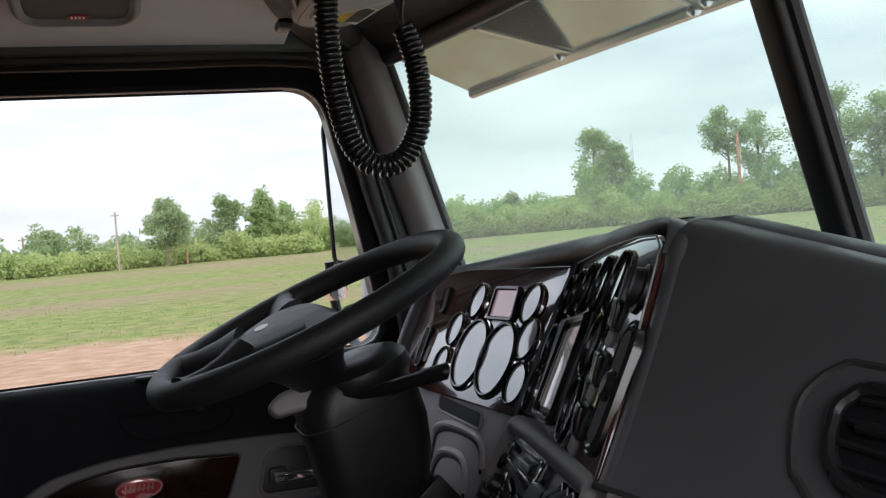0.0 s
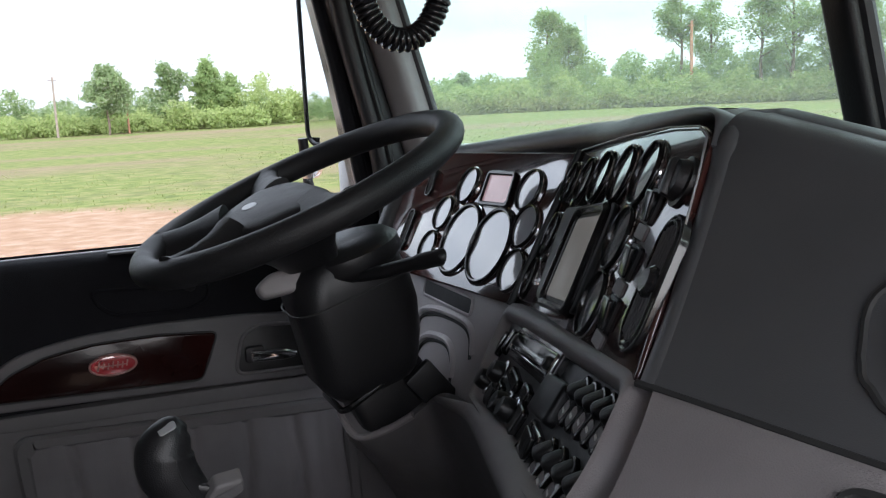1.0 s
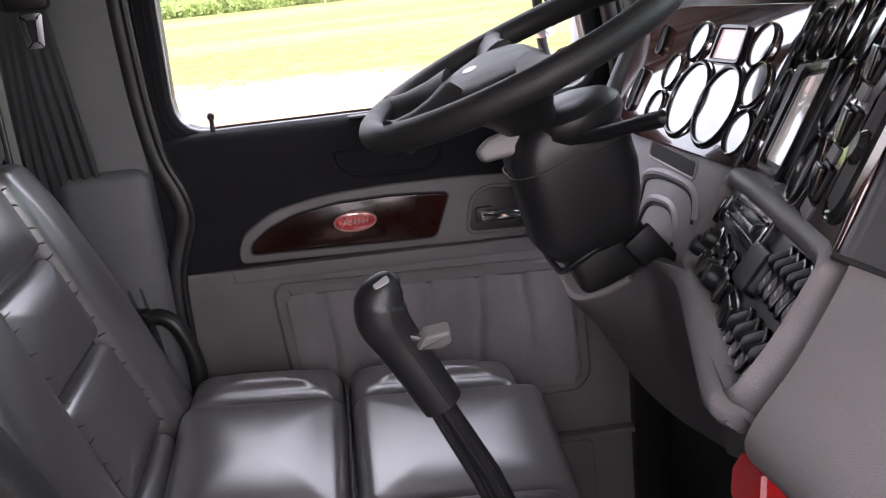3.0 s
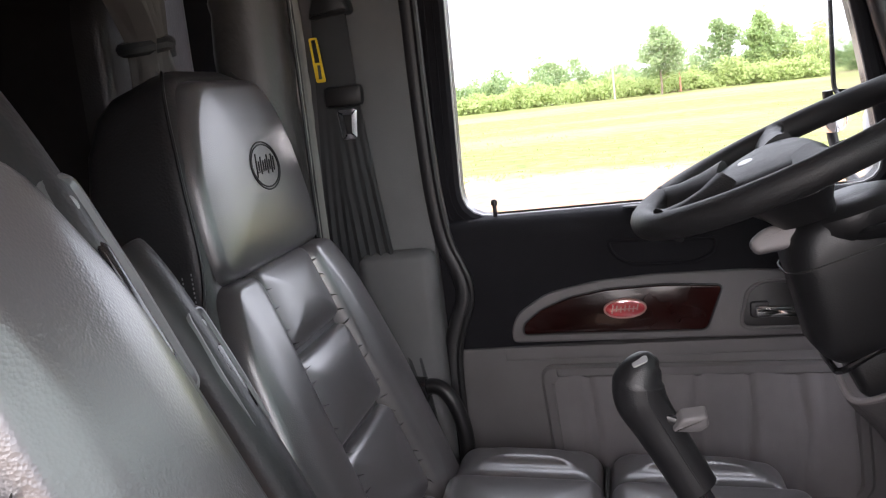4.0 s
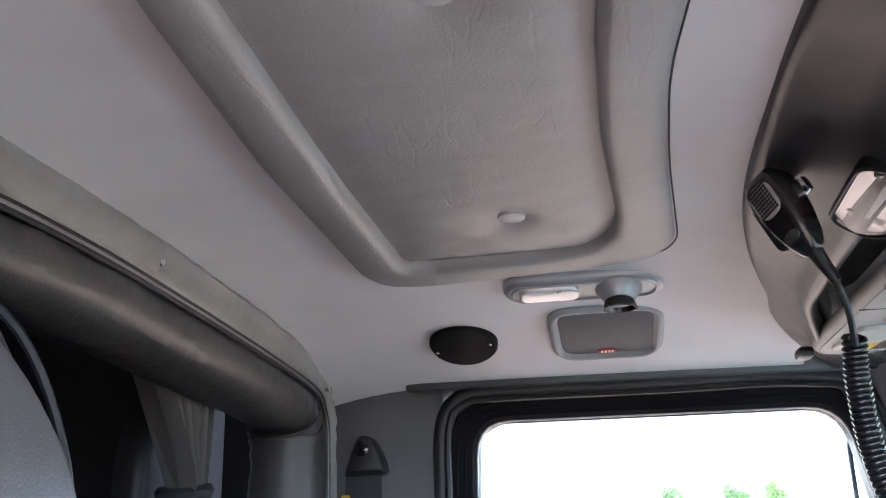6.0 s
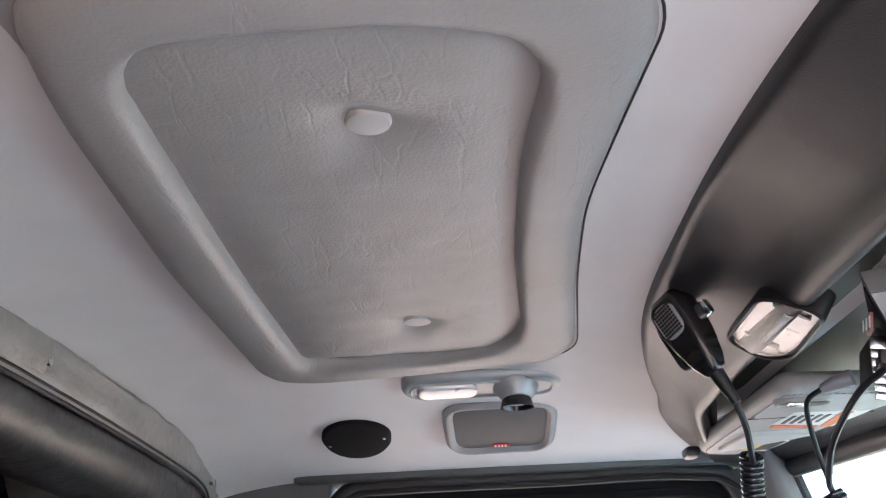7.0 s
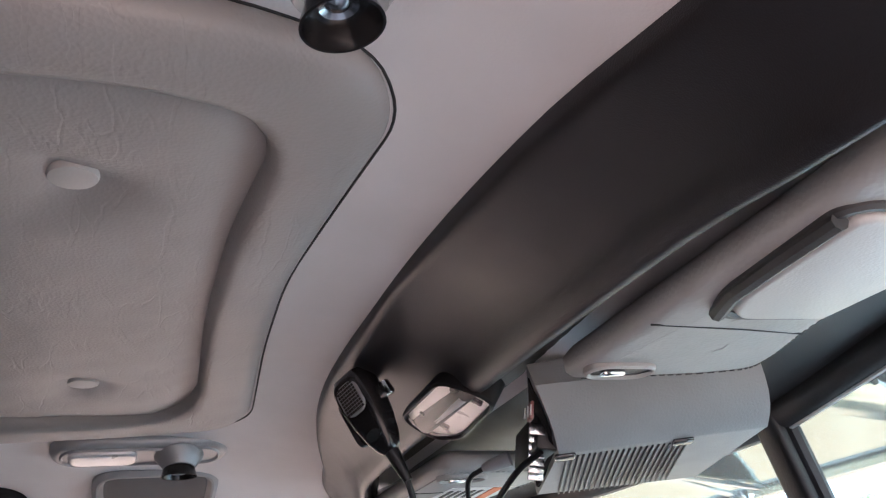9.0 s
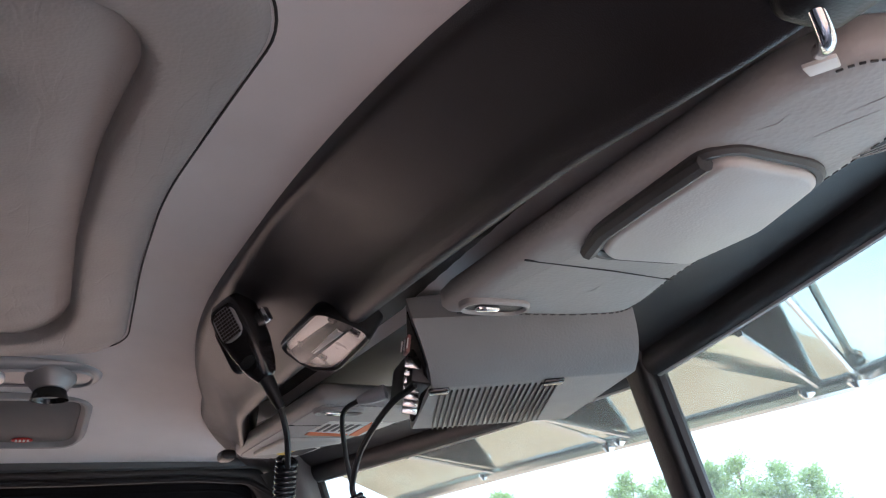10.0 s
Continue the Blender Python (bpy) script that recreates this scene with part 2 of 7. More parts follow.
def creased(m, scale, strength, dist, stretch=(1, 1, 1)):
    """Adds a web of fine creases and broad dents to a vinyl."""
    nt = m.node_tree
    b = nt.nodes["Principled BSDF"]
    tc = nt.nodes.new("ShaderNodeTexCoord")
    mp = nt.nodes.new("ShaderNodeMapping")
    mp.inputs["Scale"].default_value = stretch
    nt.links.new(tc.outputs["Object"], mp.inputs["Vector"])
    wob = nt.nodes.new("ShaderNodeTexNoise")
    wob.inputs["Scale"].default_value = scale * 0.6
    wob.inputs["Detail"].default_value = 4
    nt.links.new(mp.outputs["Vector"], wob.inputs["Vector"])
    add = nt.nodes.new("ShaderNodeMixRGB")
    add.blend_type = "ADD"
    add.inputs[0].default_value = 0.07
    nt.links.new(mp.outputs["Vector"], add.inputs[1])
    nt.links.new(wob.outputs["Color"], add.inputs[2])
    vo = nt.nodes.new("ShaderNodeTexVoronoi")
    vo.feature = "DISTANCE_TO_EDGE"
    vo.inputs["Scale"].default_value = scale
    nt.links.new(add.outputs[0], vo.inputs["Vector"])
    rg = nt.nodes.new("ShaderNodeMapRange")
    rg.inputs["From Max"].default_value = 0.07
    nt.links.new(vo.outputs["Distance"], rg.inputs["Value"])
    fade = nt.nodes.new("ShaderNodeTexNoise")
    fade.inputs["Scale"].default_value = 14
    nt.links.new(tc.outputs["Object"], fade.inputs["Vector"])
    gate = nt.nodes.new("ShaderNodeMapRange")
    gate.inputs["From Min"].default_value, gate.inputs["From Max"].default_value = 0.42, 0.62
    nt.links.new(fade.outputs["Fac"], gate.inputs["Value"])
    inv = nt.nodes.new("ShaderNodeMath")
    inv.operation = "MAXIMUM"
    nt.links.new(rg.outputs["Result"], inv.inputs[0])
    one = nt.nodes.new("ShaderNodeMath")
    one.operation = "SUBTRACT"
    one.inputs[0].default_value = 1.0
    nt.links.new(gate.outputs["Result"], one.inputs[1])
    nt.links.new(one.outputs[0], inv.inputs[1])
    bp = nt.nodes.new("ShaderNodeBump")
    bp.inputs["Strength"].default_value = strength
    bp.inputs["Distance"].default_value = dist
    nt.links.new(inv.outputs[0], bp.inputs["Height"])
    old = b.inputs["Normal"].links[0].from_node
    nt.links.new(bp.outputs["Normal"], old.inputs["Normal"])
    return m


FLAPV = mat("pale vinyl of the mirror flaps", (0.52, 0.52, 0.505), 0.42, var=0.04, bump=0.2, bscale=500, cells=True, dist=0.0005)
creased(HATCH, 40, 0.22, 0.0011, (0.9, 0.25, 1.0))
creased(VIS, 16, 0.2, 0.0015, (1.0, 0.5, 1.0))


def leaf_mat(name, a, b):
    m = bpy.data.materials.new(name)
    m.use_nodes = True
    nt = m.node_tree
    p = nt.nodes["Principled BSDF"]
    g = nt.nodes.new("ShaderNodeNewGeometry")
    r = nt.nodes.new("ShaderNodeValToRGB")
    r.color_ramp.elements[0].color, r.color_ramp.elements[1].color = (*a, 1), (*b, 1)
    nt.links.new(g.outputs["Random Per Island"], r.inputs["Fac"])
    nt.links.new(r.outputs["Color"], p.inputs["Base Color"])
    p.inputs["Roughness"].default_value = 0.7
    p.inputs["Specular IOR Level"].default_value = 0.2
    tl = nt.nodes.new("ShaderNodeBsdfTranslucent")
    nt.links.new(r.outputs["Color"], tl.inputs["Color"])
    ms = nt.nodes.new("ShaderNodeMixShader")
    ms.inputs[0].default_value = 0.55
    nt.links.new(p.outputs["BSDF"], ms.inputs[1])
    nt.links.new(tl.outputs["BSDF"], ms.inputs[2])
    nt.links.new(ms.outputs["Shader"], nt.nodes["Material Output"].inputs["Surface"])
    return m


LEAF = leaf_mat("spring leaves", (0.20, 0.29, 0.105), (0.36, 0.45, 0.19))
# greyer green, the far haze put into the leaf colour
LEAFD = leaf_mat("spring leaves with haze in the colour", (0.18, 0.26, 0.115), (0.32, 0.40, 0.185))
LEAFY = leaf_mat("yellow green leaves", (0.27, 0.35, 0.12), (0.43, 0.49, 0.20))
GRASS = leaf_mat("grass blades", (0.20, 0.25, 0.075), (0.32, 0.33, 0.14))


def ground_mat():
    m = bpy.data.materials.new("field soil and grass")
    m.use_nodes = True
    nt = m.node_tree
    p = nt.nodes["Principled BSDF"]
    p.inputs["Roughness"].default_value = 0.95
    p.inputs["Specular IOR Level"].default_value = 0.1
    tc = nt.nodes.new("ShaderNodeTexCoord")
    sep = nt.nodes.new("ShaderNodeSeparateXYZ")
    nt.links.new(tc.outputs["Object"], sep.inputs["Vector"])

    def noise_at(scale, detail=6, stretch=None):
        n = nt.nodes.new("ShaderNodeTexNoise")
        n.inputs["Scale"].default_value = scale
        n.inputs["Detail"].default_value = detail
        if stretch:
            mp = nt.nodes.new("ShaderNodeMapping")
            mp.inputs["Scale"].default_value = stretch
            nt.links.new(tc.outputs["Object"], mp.inputs["Vector"])
            nt.links.new(mp.outputs["Vector"], n.inputs["Vector"])
        else:
            nt.links.new(tc.outputs["Object"], n.inputs["Vector"])
        return n.outputs["Fac"]

    def ramp(fac, stops):
        r = nt.nodes.new("ShaderNodeValToRGB")
        e = r.color_ramp.elements
        while len(e) < len(stops):
            e.new(0.5)
        for el, (pos, c) in zip(e, stops):
            el.position, el.color = pos, (*c, 1)
        nt.links.new(fac, r.inputs["Fac"])
        return r.outputs["Color"]

    def mixed(fac, a, b):
        x = nt.nodes.new("ShaderNodeMix")
        x.data_type = "RGBA"
        nt.links.new(fac, x.inputs[0])
        nt.links.new(a, x.inputs[6])
        nt.links.new(b, x.inputs[7])
        return x.outputs[2]

    def math_node(op, a, b):
        x = nt.nodes.new("ShaderNodeMath")
        x.operation = op
        for i, v in enumerate((a, b)):
            if isinstance(v, (int, float)):
                x.inputs[i].default_value = v
            else:
                nt.links.new(v, x.inputs[i])
        return x.outputs[0]

    grass = ramp(noise_at(1.6, 10), [(0.34, (0.095, 0.12, 0.036)), (0.5, (0.145, 0.168, 0.050)), (0.66, (0.20, 0.195, 0.078))])
    dry = ramp(noise_at(0.8), [(0.3, (0.165, 0.135, 0.075)), (0.7, (0.215, 0.165, 0.10))])
    soil = ramp(noise_at(2.5), [(0.25, (0.22, 0.130, 0.078)), (0.5, (0.29, 0.185, 0.120)), (0.75, (0.35, 0.255, 0.185))])
    patch = ramp(noise_at(1.0, 7, (0.028, 0.085, 0.1)), [(0.47, (0, 0, 0)), (0.60, (1, 1, 1))])
    field = mixed(patch, grass, dry)
    # bare soil beside the truck, giving way to grass farther out
    wobble = math_node("MULTIPLY", noise_at(0.16, 7), 22.0)
    edge = math_node("SUBTRACT", math_node("ADD", sep.outputs["Y"], 0.0), wobble)
    rr = nt.nodes.new("ShaderNodeMapRange")
    rr.inputs["From Min"].default_value, rr.inputs["From Max"].default_value = 11.0, 15.0
    nt.links.new(edge, rr.inputs["Value"])
    nt.links.new(mixed(rr.outputs["Result"], soil, field), p.inputs["Base Color"])
    bp = nt.nodes.new("ShaderNodeBump")
    bp.inputs["Strength"].default_value = 0.6
    bp.inputs["Distance"].default_value = 0.08
    nt.links.new(noise_at(6.0, 8), bp.inputs["Height"])
    nt.links.new(bp.outputs["Normal"], p.inputs["Normal"])
    return m


SOIL = ground_mat()


# ---- building tools ----
def frame_at(o, u, v):
    """A pose whose x runs along u, y along v (made square to u) and z out of the surface."""
    u = Vector(u).normalized()
    n = u.cross(Vector(v)).normalized()
    v = n.cross(u)
    m = Matrix((u, v, n)).transposed().to_4x4()
    m.translation = Vector(o)
    return m


ROOTS = {}


def thing(name, place=(0, 0, 0), label="", category="", group="", kind=""):
    e = new(name)
    e.empty_display_size = 0.05
    e.location = place
    ROOTS[e.name] = Vector(place)
    return tagged(e, label, category, group, kind)


def part(name, bm, material, parent=None, label="", sharp=38, smooth=True):
    """Links a bmesh in world coordinates as one mesh, under a thing or a part of it."""
    off = ROOTS[parent.name] if parent else Vector((0, 0, 0))
    bmesh.ops.translate(bm, verts=bm.verts, vec=-off)
    bmesh.ops.recalc_face_normals(bm, faces=bm.faces)
    me = bpy.data.meshes.new(name)
    bm.to_mesh(me)
    bm.free()
    me.materials.append(material)
    if smooth:
        me.shade_smooth()
        me.set_sharp_from_angle(angle=radians(sharp))
    ob = new(name, me)
    if parent:
        ob.parent = parent
    ROOTS[ob.name] = off
    if label:
        tagged(ob, label)
    return ob


def solo(name, bm, material, label, category, kind="", group="", **k):
    return tagged(part(name, bm, material, **k), label, category, group, kind)


def rrect(w, h, r, n=5):
    pts = []
    r = min(r, w / 2 - 1e-4, h / 2 - 1e-4)
    for cx, cy, a in ((w / 2 - r, h / 2 - r, 0), (-w / 2 + r, h / 2 - r, 90), (-w / 2 + r, -h / 2 + r, 180), (w / 2 - r, -h / 2 + r, 270)):
        for i in range(n + 1):
            b = radians(a + 90 * i / n)
            pts.append((cx + r * math.cos(b), cy + r * math.sin(b)))
    return pts


def ellipse(a, b, n=32):
    return [(a * math.cos(2 * math.pi * i / n), b * math.sin(2 * math.pi * i / n)) for i in range(n)]


def rounded(poly, r, n=4):
    """A polygon with its corners rounded off."""
    out = []
    k = len(poly)
    for i in range(k):
        p, a, b = Vector(poly[i]), Vector(poly[i - 1]), Vector(poly[(i + 1) % k])
        ri = min(r, (a - p).length * 0.45, (b - p).length * 0.45)
        s, e = p + (a - p).normalized() * ri, p + (b - p).normalized() * ri
        for j in range(n + 1):
            t = j / n
            out.append(tuple((1 - t) ** 2 * s + 2 * t * (1 - t) * p + t * t * e))
    return out


def offset(poly, d):
    """The outline moved outwards by d (inwards where d is negative)."""
    area = sum(poly[i - 1][0] * poly[i][1] - poly[i][0] * poly[i - 1][1] for i in range(len(poly)))
    s = 1 if area > 0 else -1
    out = []
    k = len(poly)
    for i in range(k):
        a, p, b = Vector(poly[i - 1]), Vector(poly[i]), Vector(poly[(i + 1) % k])
        e, f = (p - a), (b - p)
        e = e.normalized() if e.length > 1e-9 else f.normalized()
        f = f.normalized() if f.length > 1e-9 else e
        t = (e + f).normalized() if (e + f).length > 1e-6 else e
        nrm = Vector((t.y, -t.x)) * s
        c = max(0.5, nrm.dot(Vector((e.y, -e.x)) * s))
        out.append(tuple(p + nrm * d / c))
    return out


def rings(bm, loops, cap0=True, cap1=True, closed=True):
    """Skins a row of loops of 3D points that have the same count."""
    vs = [[bm.verts.new(p) for p in lp] for lp in loops]
    k = len(loops[0])
    for a, b in zip(vs, vs[1:]):
        for i in range(k if closed else k - 1):
            j = (i + 1) % k
            bm.faces.new((a[i], a[j], b[j], b[i]))
    if cap0 and closed:
        bm.faces.new(vs[0])
    if cap1 and closed:
        bm.faces.new(vs[-1])
    return vs


def lay(m, poly, z=0.0):
    return [m @ Vector((x, y, z)) for x, y in poly]


def plate(bm, m, poly, z0, z1, bev=0.0, seg=3):
    """A slab of the outline from z0 up to z1, its upper edge rounded."""
    loops = [lay(m, poly, z0)]
    if bev > 0:
        for i in range(seg + 1):
            a = math.pi / 2 * i / seg
            loops.append(lay(m, offset(poly, -bev * (1 - math.cos(a))), z1 - bev * (1 - math.sin(a))))
    else:
        loops.append(lay(m, poly, z1))
    rings(bm, loops)
    return bm


def collar(bm, m, poly, inner, z0, z1, bev=0.002):
    """A ring between an outline and the same outline moved inwards."""
    ip = offset(poly, -inner)
    loops = [lay(m, poly, z0), lay(m, poly, z1 - bev), lay(m, offset(poly, -bev), z1), lay(m, offset(ip, bev), z1), lay(m, ip, z1 - bev), lay(m, ip, z0)]
    rings(bm, loops + [loops[0]], False, False)
    return bm


def box(bm, m, sx, sy, sz, bev=0.0, seg=2):
    r = bmesh.ops.create_cube(bm, size=1.0)
    vs = r["verts"]
    bmesh.ops.scale(bm, verts=vs, vec=(sx, sy, sz))
    if bev > 0:
        es = list({e for v in vs for e in v.link_edges})
        q = bmesh.ops.bevel(bm, geom=es, offset=min(bev, 0.49 * min(sx, sy, sz)), segments=seg, affect="EDGES", profile=0.5)
        vs = list({v for f in q["faces"] for v in f.verts} | {v for v in vs if v.is_valid})
    bmesh.ops.transform(bm, matrix=m, verts=vs)
    return bm


def lathe(bm, m, prof, n=32):
    loops = [[m @ Vector((r * math.cos(2 * math.pi * i / n), r * math.sin(2 * math.pi * i / n), z)) for i in range(n)] for r, z in prof]
    rings(bm, loops)
    return bm


def tube(bm, pts, r, n=10, closed=False, flat=1.0):
    """A round bar along points; r is one radius or one for each point."""
    pts = [Vector(p) for p in pts]
    k = len(pts)
    rs = r if isinstance(r, (list, tuple)) else [r] * k
    up = None
    loops = []
    for i in range(k):
        if closed:
            t = (pts[(i + 1) % k] - pts[i - 1]).normalized()
        else:
            t = (pts[min(k - 1, i + 1)] - pts[max(0, i - 1)]).normalized()
        if up is None:
            up = t.orthogonal().normalized()
        up = (up - t * up.dot(t)).normalized()
        s = t.cross(up)
        loops.append([pts[i] + rs[i] * (math.cos(2 * math.pi * j / n) * up + flat * math.sin(2 * math.pi * j / n) * s) for j in range(n)])
    if closed:
        best = min(range(n), key=lambda q: sum((loops[-1][j] - loops[0][(j + q) % n]).length for j in range(n)))
        loops.append([loops[0][(j + best) % n] for j in range(n)])
    rings(bm, loops, not closed, not closed)
    if closed:
        bmesh.ops.remove_doubles(bm, verts=bm.verts, dist=1e-6)
    return bm


def spline(pts, n=8, closed=False):
    """A smooth line through points."""
    P = [Vector(p) for p in pts]
    k = len(P)
    out = []
    for i in range(k if closed else k - 1):
        a = P[(i - 1) % k] if closed or i > 0 else P[0] * 2 - P[1]
        b, c = P[i], P[(i + 1) % k]
        d = P[(i + 2) % k] if closed or i + 2 < k else P[-1] * 2 - P[-2]
        for j in range(n):
            t = j / n
            out.append(0.5 * ((2 * b) + (c - a) * t + (2 * a - 5 * b + 4 * c - d) * t * t + (3 * b - a - 3 * c + d) * t ** 3))
    if not closed:
        out.append(P[-1])
    return out


def sheet(bm, rows, thick=0.0):
    """A surface through rows of points, given some thickness."""
    vs = [[bm.verts.new(p) for p in r] for r in rows]
    fs = []
    for a, b in zip(vs, vs[1:]):
        for i in range(len(a) - 1):
            fs.append(bm.faces.new((a[i], a[i + 1], b[i + 1], b[i])))
    if thick:
        bmesh.ops.recalc_face_normals(bm, faces=fs)
        bmesh.ops.solidify(bm, geom=fs, thickness=thick)
    return bm


def B():
    return bmesh.new()


def pillow(bm, m, poly, h, edge=0.03, seg=5, z0=-0.01):
    """A padded panel: its edge rolls down, its middle is domed."""
    x0, x1 = min(p[0] for p in poly), max(p[0] for p in poly)
    y0, y1 = min(p[1] for p in poly), max(p[1] for p in poly)
    c = Vector(((x0 + x1) / 2, (y0 + y1) / 2))

    def shrunk(d):
        fx, fy = 1 - 2 * d / (x1 - x0), 1 - 2 * d / (y1 - y0)
        return [(c.x + (p[0] - c.x) * fx, c.y + (p[1] - c.y) * fy) for p in poly]
    loops = [lay(m, poly, z0)]
    for i in range(seg + 1):
        a = math.pi / 2 * i / seg
        loops.append(lay(m, shrunk(edge * (1 - math.cos(a))), h * 0.80 * math.sin(a)))
    last = shrunk(edge)
    for f, z in ((0.85, 0.885), (0.68, 0.945), (0.48, 0.98), (0.25, 1.0)):
        loops.append(lay(m, [tuple(c + (Vector(p) - c) * f) for p in last], h * z))
    rings(bm, loops)
    return bm


# ---- ground and distance ----
GZ = -1.35


def ground():
    bm = B()
    radii = [0.0, 2, 4, 7, 11, 16, 23, 32, 45, 62, 85, 120, 180, 300, 600, 1500, 4000]
    n = 72
    loops = []
    for r in radii[1:]:
        loops.append([Vector((r * math.cos(2 * math.pi * i / n), r * math.sin(2 * math.pi * i / n),
                              GZ + (0.10 * noise.noise((r * math.cos(2 * math.pi * i / n) * 0.12, r * math.sin(2 * math.pi * i / n) * 0.12, 0)) if 6 < r < 200 else 0))) for i in range(n)])
    vs = rings(bm, loops, False, False)
    c = bm.verts.new((0, 0, GZ))
    for i in range(n):
        bm.faces.new((c, vs[0][i], vs[0][(i + 1) % n]))
    solo("ground", bm, SOIL, "flat field of spring grass with bare reddish soil beside the truck", "ground", "structure", sharp=80)


ground()


def leaf_quads(bm, centre, radius, count, size, rng, squash=0.8):
    for _ in range(count):
        while True:
            p = Vector((rng.gauss(0, 0.5), rng.gauss(0, 0.5), rng.gauss(0, 0.5)))
            if 0.15 < p.length < 1.25:
                break
        q = Vector((p.x * radius, p.y * radius, p.z * radius * squash)) + centre
        u = Vector((rng.gauss(0, 1), rng.gauss(0, 1), rng.gauss(0, 1))).normalized()
        v = u.orthogonal().normalized()
        s = size * rng.uniform(0.6, 1.4)
        bm.faces.new([bm.verts.new(q + a * u * s + b * v * s * 0.7) for a, b in ((-1, -1), (1, -1), (1, 1), (-1, 1))])


def tree(x, y, height, spread, lean=0.0, leafage=LEAF, clear=0.3, seed=1, dens=1.0, label="slender leafy tree at the far edge of the field"):
    rng = random.Random(seed)
    root = thing("tree", (x, y, GZ), label, "tree", "trees at the field edge")
    bm = B()
    top = Vector((x + lean, y, GZ + height * 0.94))
    base = Vector((x, y, GZ - 0.1))
    pts = [base.lerp(top, i / 6) + Vector((rng.uniform(-.1, .1), rng.uniform(-.1, .1), 0)) * (i > 0) for i in range(7)]
    r0 = height * 0.019
    tube(bm, pts, [r0 * (1 - 0.14 * i) for i in range(7)], 7)
    clumps = []
    lobes = [(rng.uniform(0, 6.28), rng.uniform(clear + 0.1, 0.92), rng.uniform(0.65, 1.1)) for _ in range(5)]
    for i in range(int(46 * dens)):
        g = rng.random() ** 0.85
        f = clear + (0.97 - clear) * g
        a, fl, k = lobes[i % 5]
        a += rng.gauss(0, 0.7)
        wide = 1.35 * spread * k * math.sin(math.pi * min(1, 0.16 + 0.80 * g)) ** 0.8 * (1 - 0.5 * abs(f - fl))
        d = wide * rng.uniform(0.25, 1.0)
        b = base.lerp(top, max(0.08, f - 0.14))
        e = base.lerp(top, f) + Vector((math.cos(a) * d, math.sin(a) * d, rng.uniform(-0.3, 0.3)))
        if i % 3 == 0:
            tube(bm, [b, b.lerp(e, 0.5) + Vector((0, 0, -0.1)), e], [r0 * 0.34, r0 * 0.22, r0 * 0.08], 5)
        clumps.append(e)
    part("trunk", bm, BARK, root)
    bm = B()
    for e in clumps:
        leaf_quads(bm, e, spread * rng.uniform(0.32, 0.52), 125, 0.12, rng, rng.uniform(0.6, 0.95))
    part("crown", bm, leafage, root, smooth=False)


def polar(deg, d):
    """A place on the ground: degrees to the right of the driver's side axis, metres away."""
    return d * math.sin(radians(deg)), d * math.cos(radians(deg))


def thicket(name, a0, a1, d0, d1, h0, h1, count, leafage, seed, label):
    rng = random.Random(seed)
    bm = B()
    for i in range(count):
        a = a0 + (a1 - a0) * (i + rng.random()) / count
        d = rng.uniform(d0, d1)
        x, y = polar(a, d)
        h = rng.uniform(h0, h1) * (0.8 + 0.8 * noise.noise((a * 0.8, seed, 0)))
        for k in range(6):
            g = rng.uniform(0, 6.28)
            f = 0.10 + 0.80 * ((k + rng.random()) / 6)
            d2 = 1.5 * math.sqrt(max(0.05, 1 - f * f)) * rng.random()
            leaf_quads(bm, Vector((x + d2 * math.cos(g), y + d2 * math.sin(g), GZ + h * f)), rng.uniform(0.7, 1.05), 42, 0.125, rng, 0.7)
    return solo(name, bm, leafage, label, "thicket", "stuff", smooth=False)


# trees: bearing, distance, height, spread
for i, (a, d, h, sp, lf, cl, de) in enumerate((
        (-11.5, 118, 5.2, 2.3, LEAFD, 0.3, 1.0), (2.9, 103, 7.4, 1.9, LEAFD, 0.33, 1.0), (6.5, 112, 8.0, 2.0, LEAFD, 0.15, 1.0),
        (8.6, 114, 8.2, 1.9, LEAF, 0.2, 0.9), (9.8, 118, 6.2, 2.2, LEAF, 0.2, 1.0), (-3.5, 122, 5.0, 2.2, LEAFD, 0.3, 1.0),
        (29.4, 128, 14.0, 3.0, LEAF, 0.25, 1.5), (30.6, 128, 11.5, 2.6, LEAF, 0.25, 1.2), (37.4, 122, 14.5, 2.6, LEAF, 0.6, 0.9),
        (39.0, 130, 14.2, 2.8, LEAF, 0.4, 0.9), (41.8, 118, 14.0, 3.2, LEAF, 0.35, 1.0), (43.6, 116, 14.6, 3.0, LEAF, 0.35, 1.0),
        (45.5, 118, 13.6, 3.0, LEAF, 0.3, 1.0), (24.0, 140, 5.5, 2.0, LEAFD, 0.3, 1.0), (47.5, 112, 12.0, 3.0, LEAF, 0.3, 1.0))):
    x, y = polar(a, d)
    tree(x, y, h, sp, 0.3 * math.sin(i * 2.1), lf, cl, 11 + i, de)

thicket("hedgerow", -24, 12, 112, 124, 3.6, 5.4, 220, LEAFD, 3, "dense green brush along the far field edge")
thicket("hedgerow", -24, 12, 106, 112, 1.8, 3.2, 150, LEAFY, 4, "low yellow green brush along the field edge")
thicket("hedgerow", 8, 22, 112, 130, 3.6, 6.0, 140, LEAFY, 5, "bright green brush along the field edge")
thicket("hedgerow", 19, 29, 118, 132, 4.2, 6.2, 120, LEAF, 6, "green thicket beyond the field")
thicket("hedgerow", 28, 53, 118, 132, 6.2, 8.6, 270, LEAF, 9, "tall green thicket beyond the field")
thicket("hedgerow", 19, 53, 112, 119, 2.6, 4.8, 250, LEAFY, 7, "yellow green thicket beyond the field")
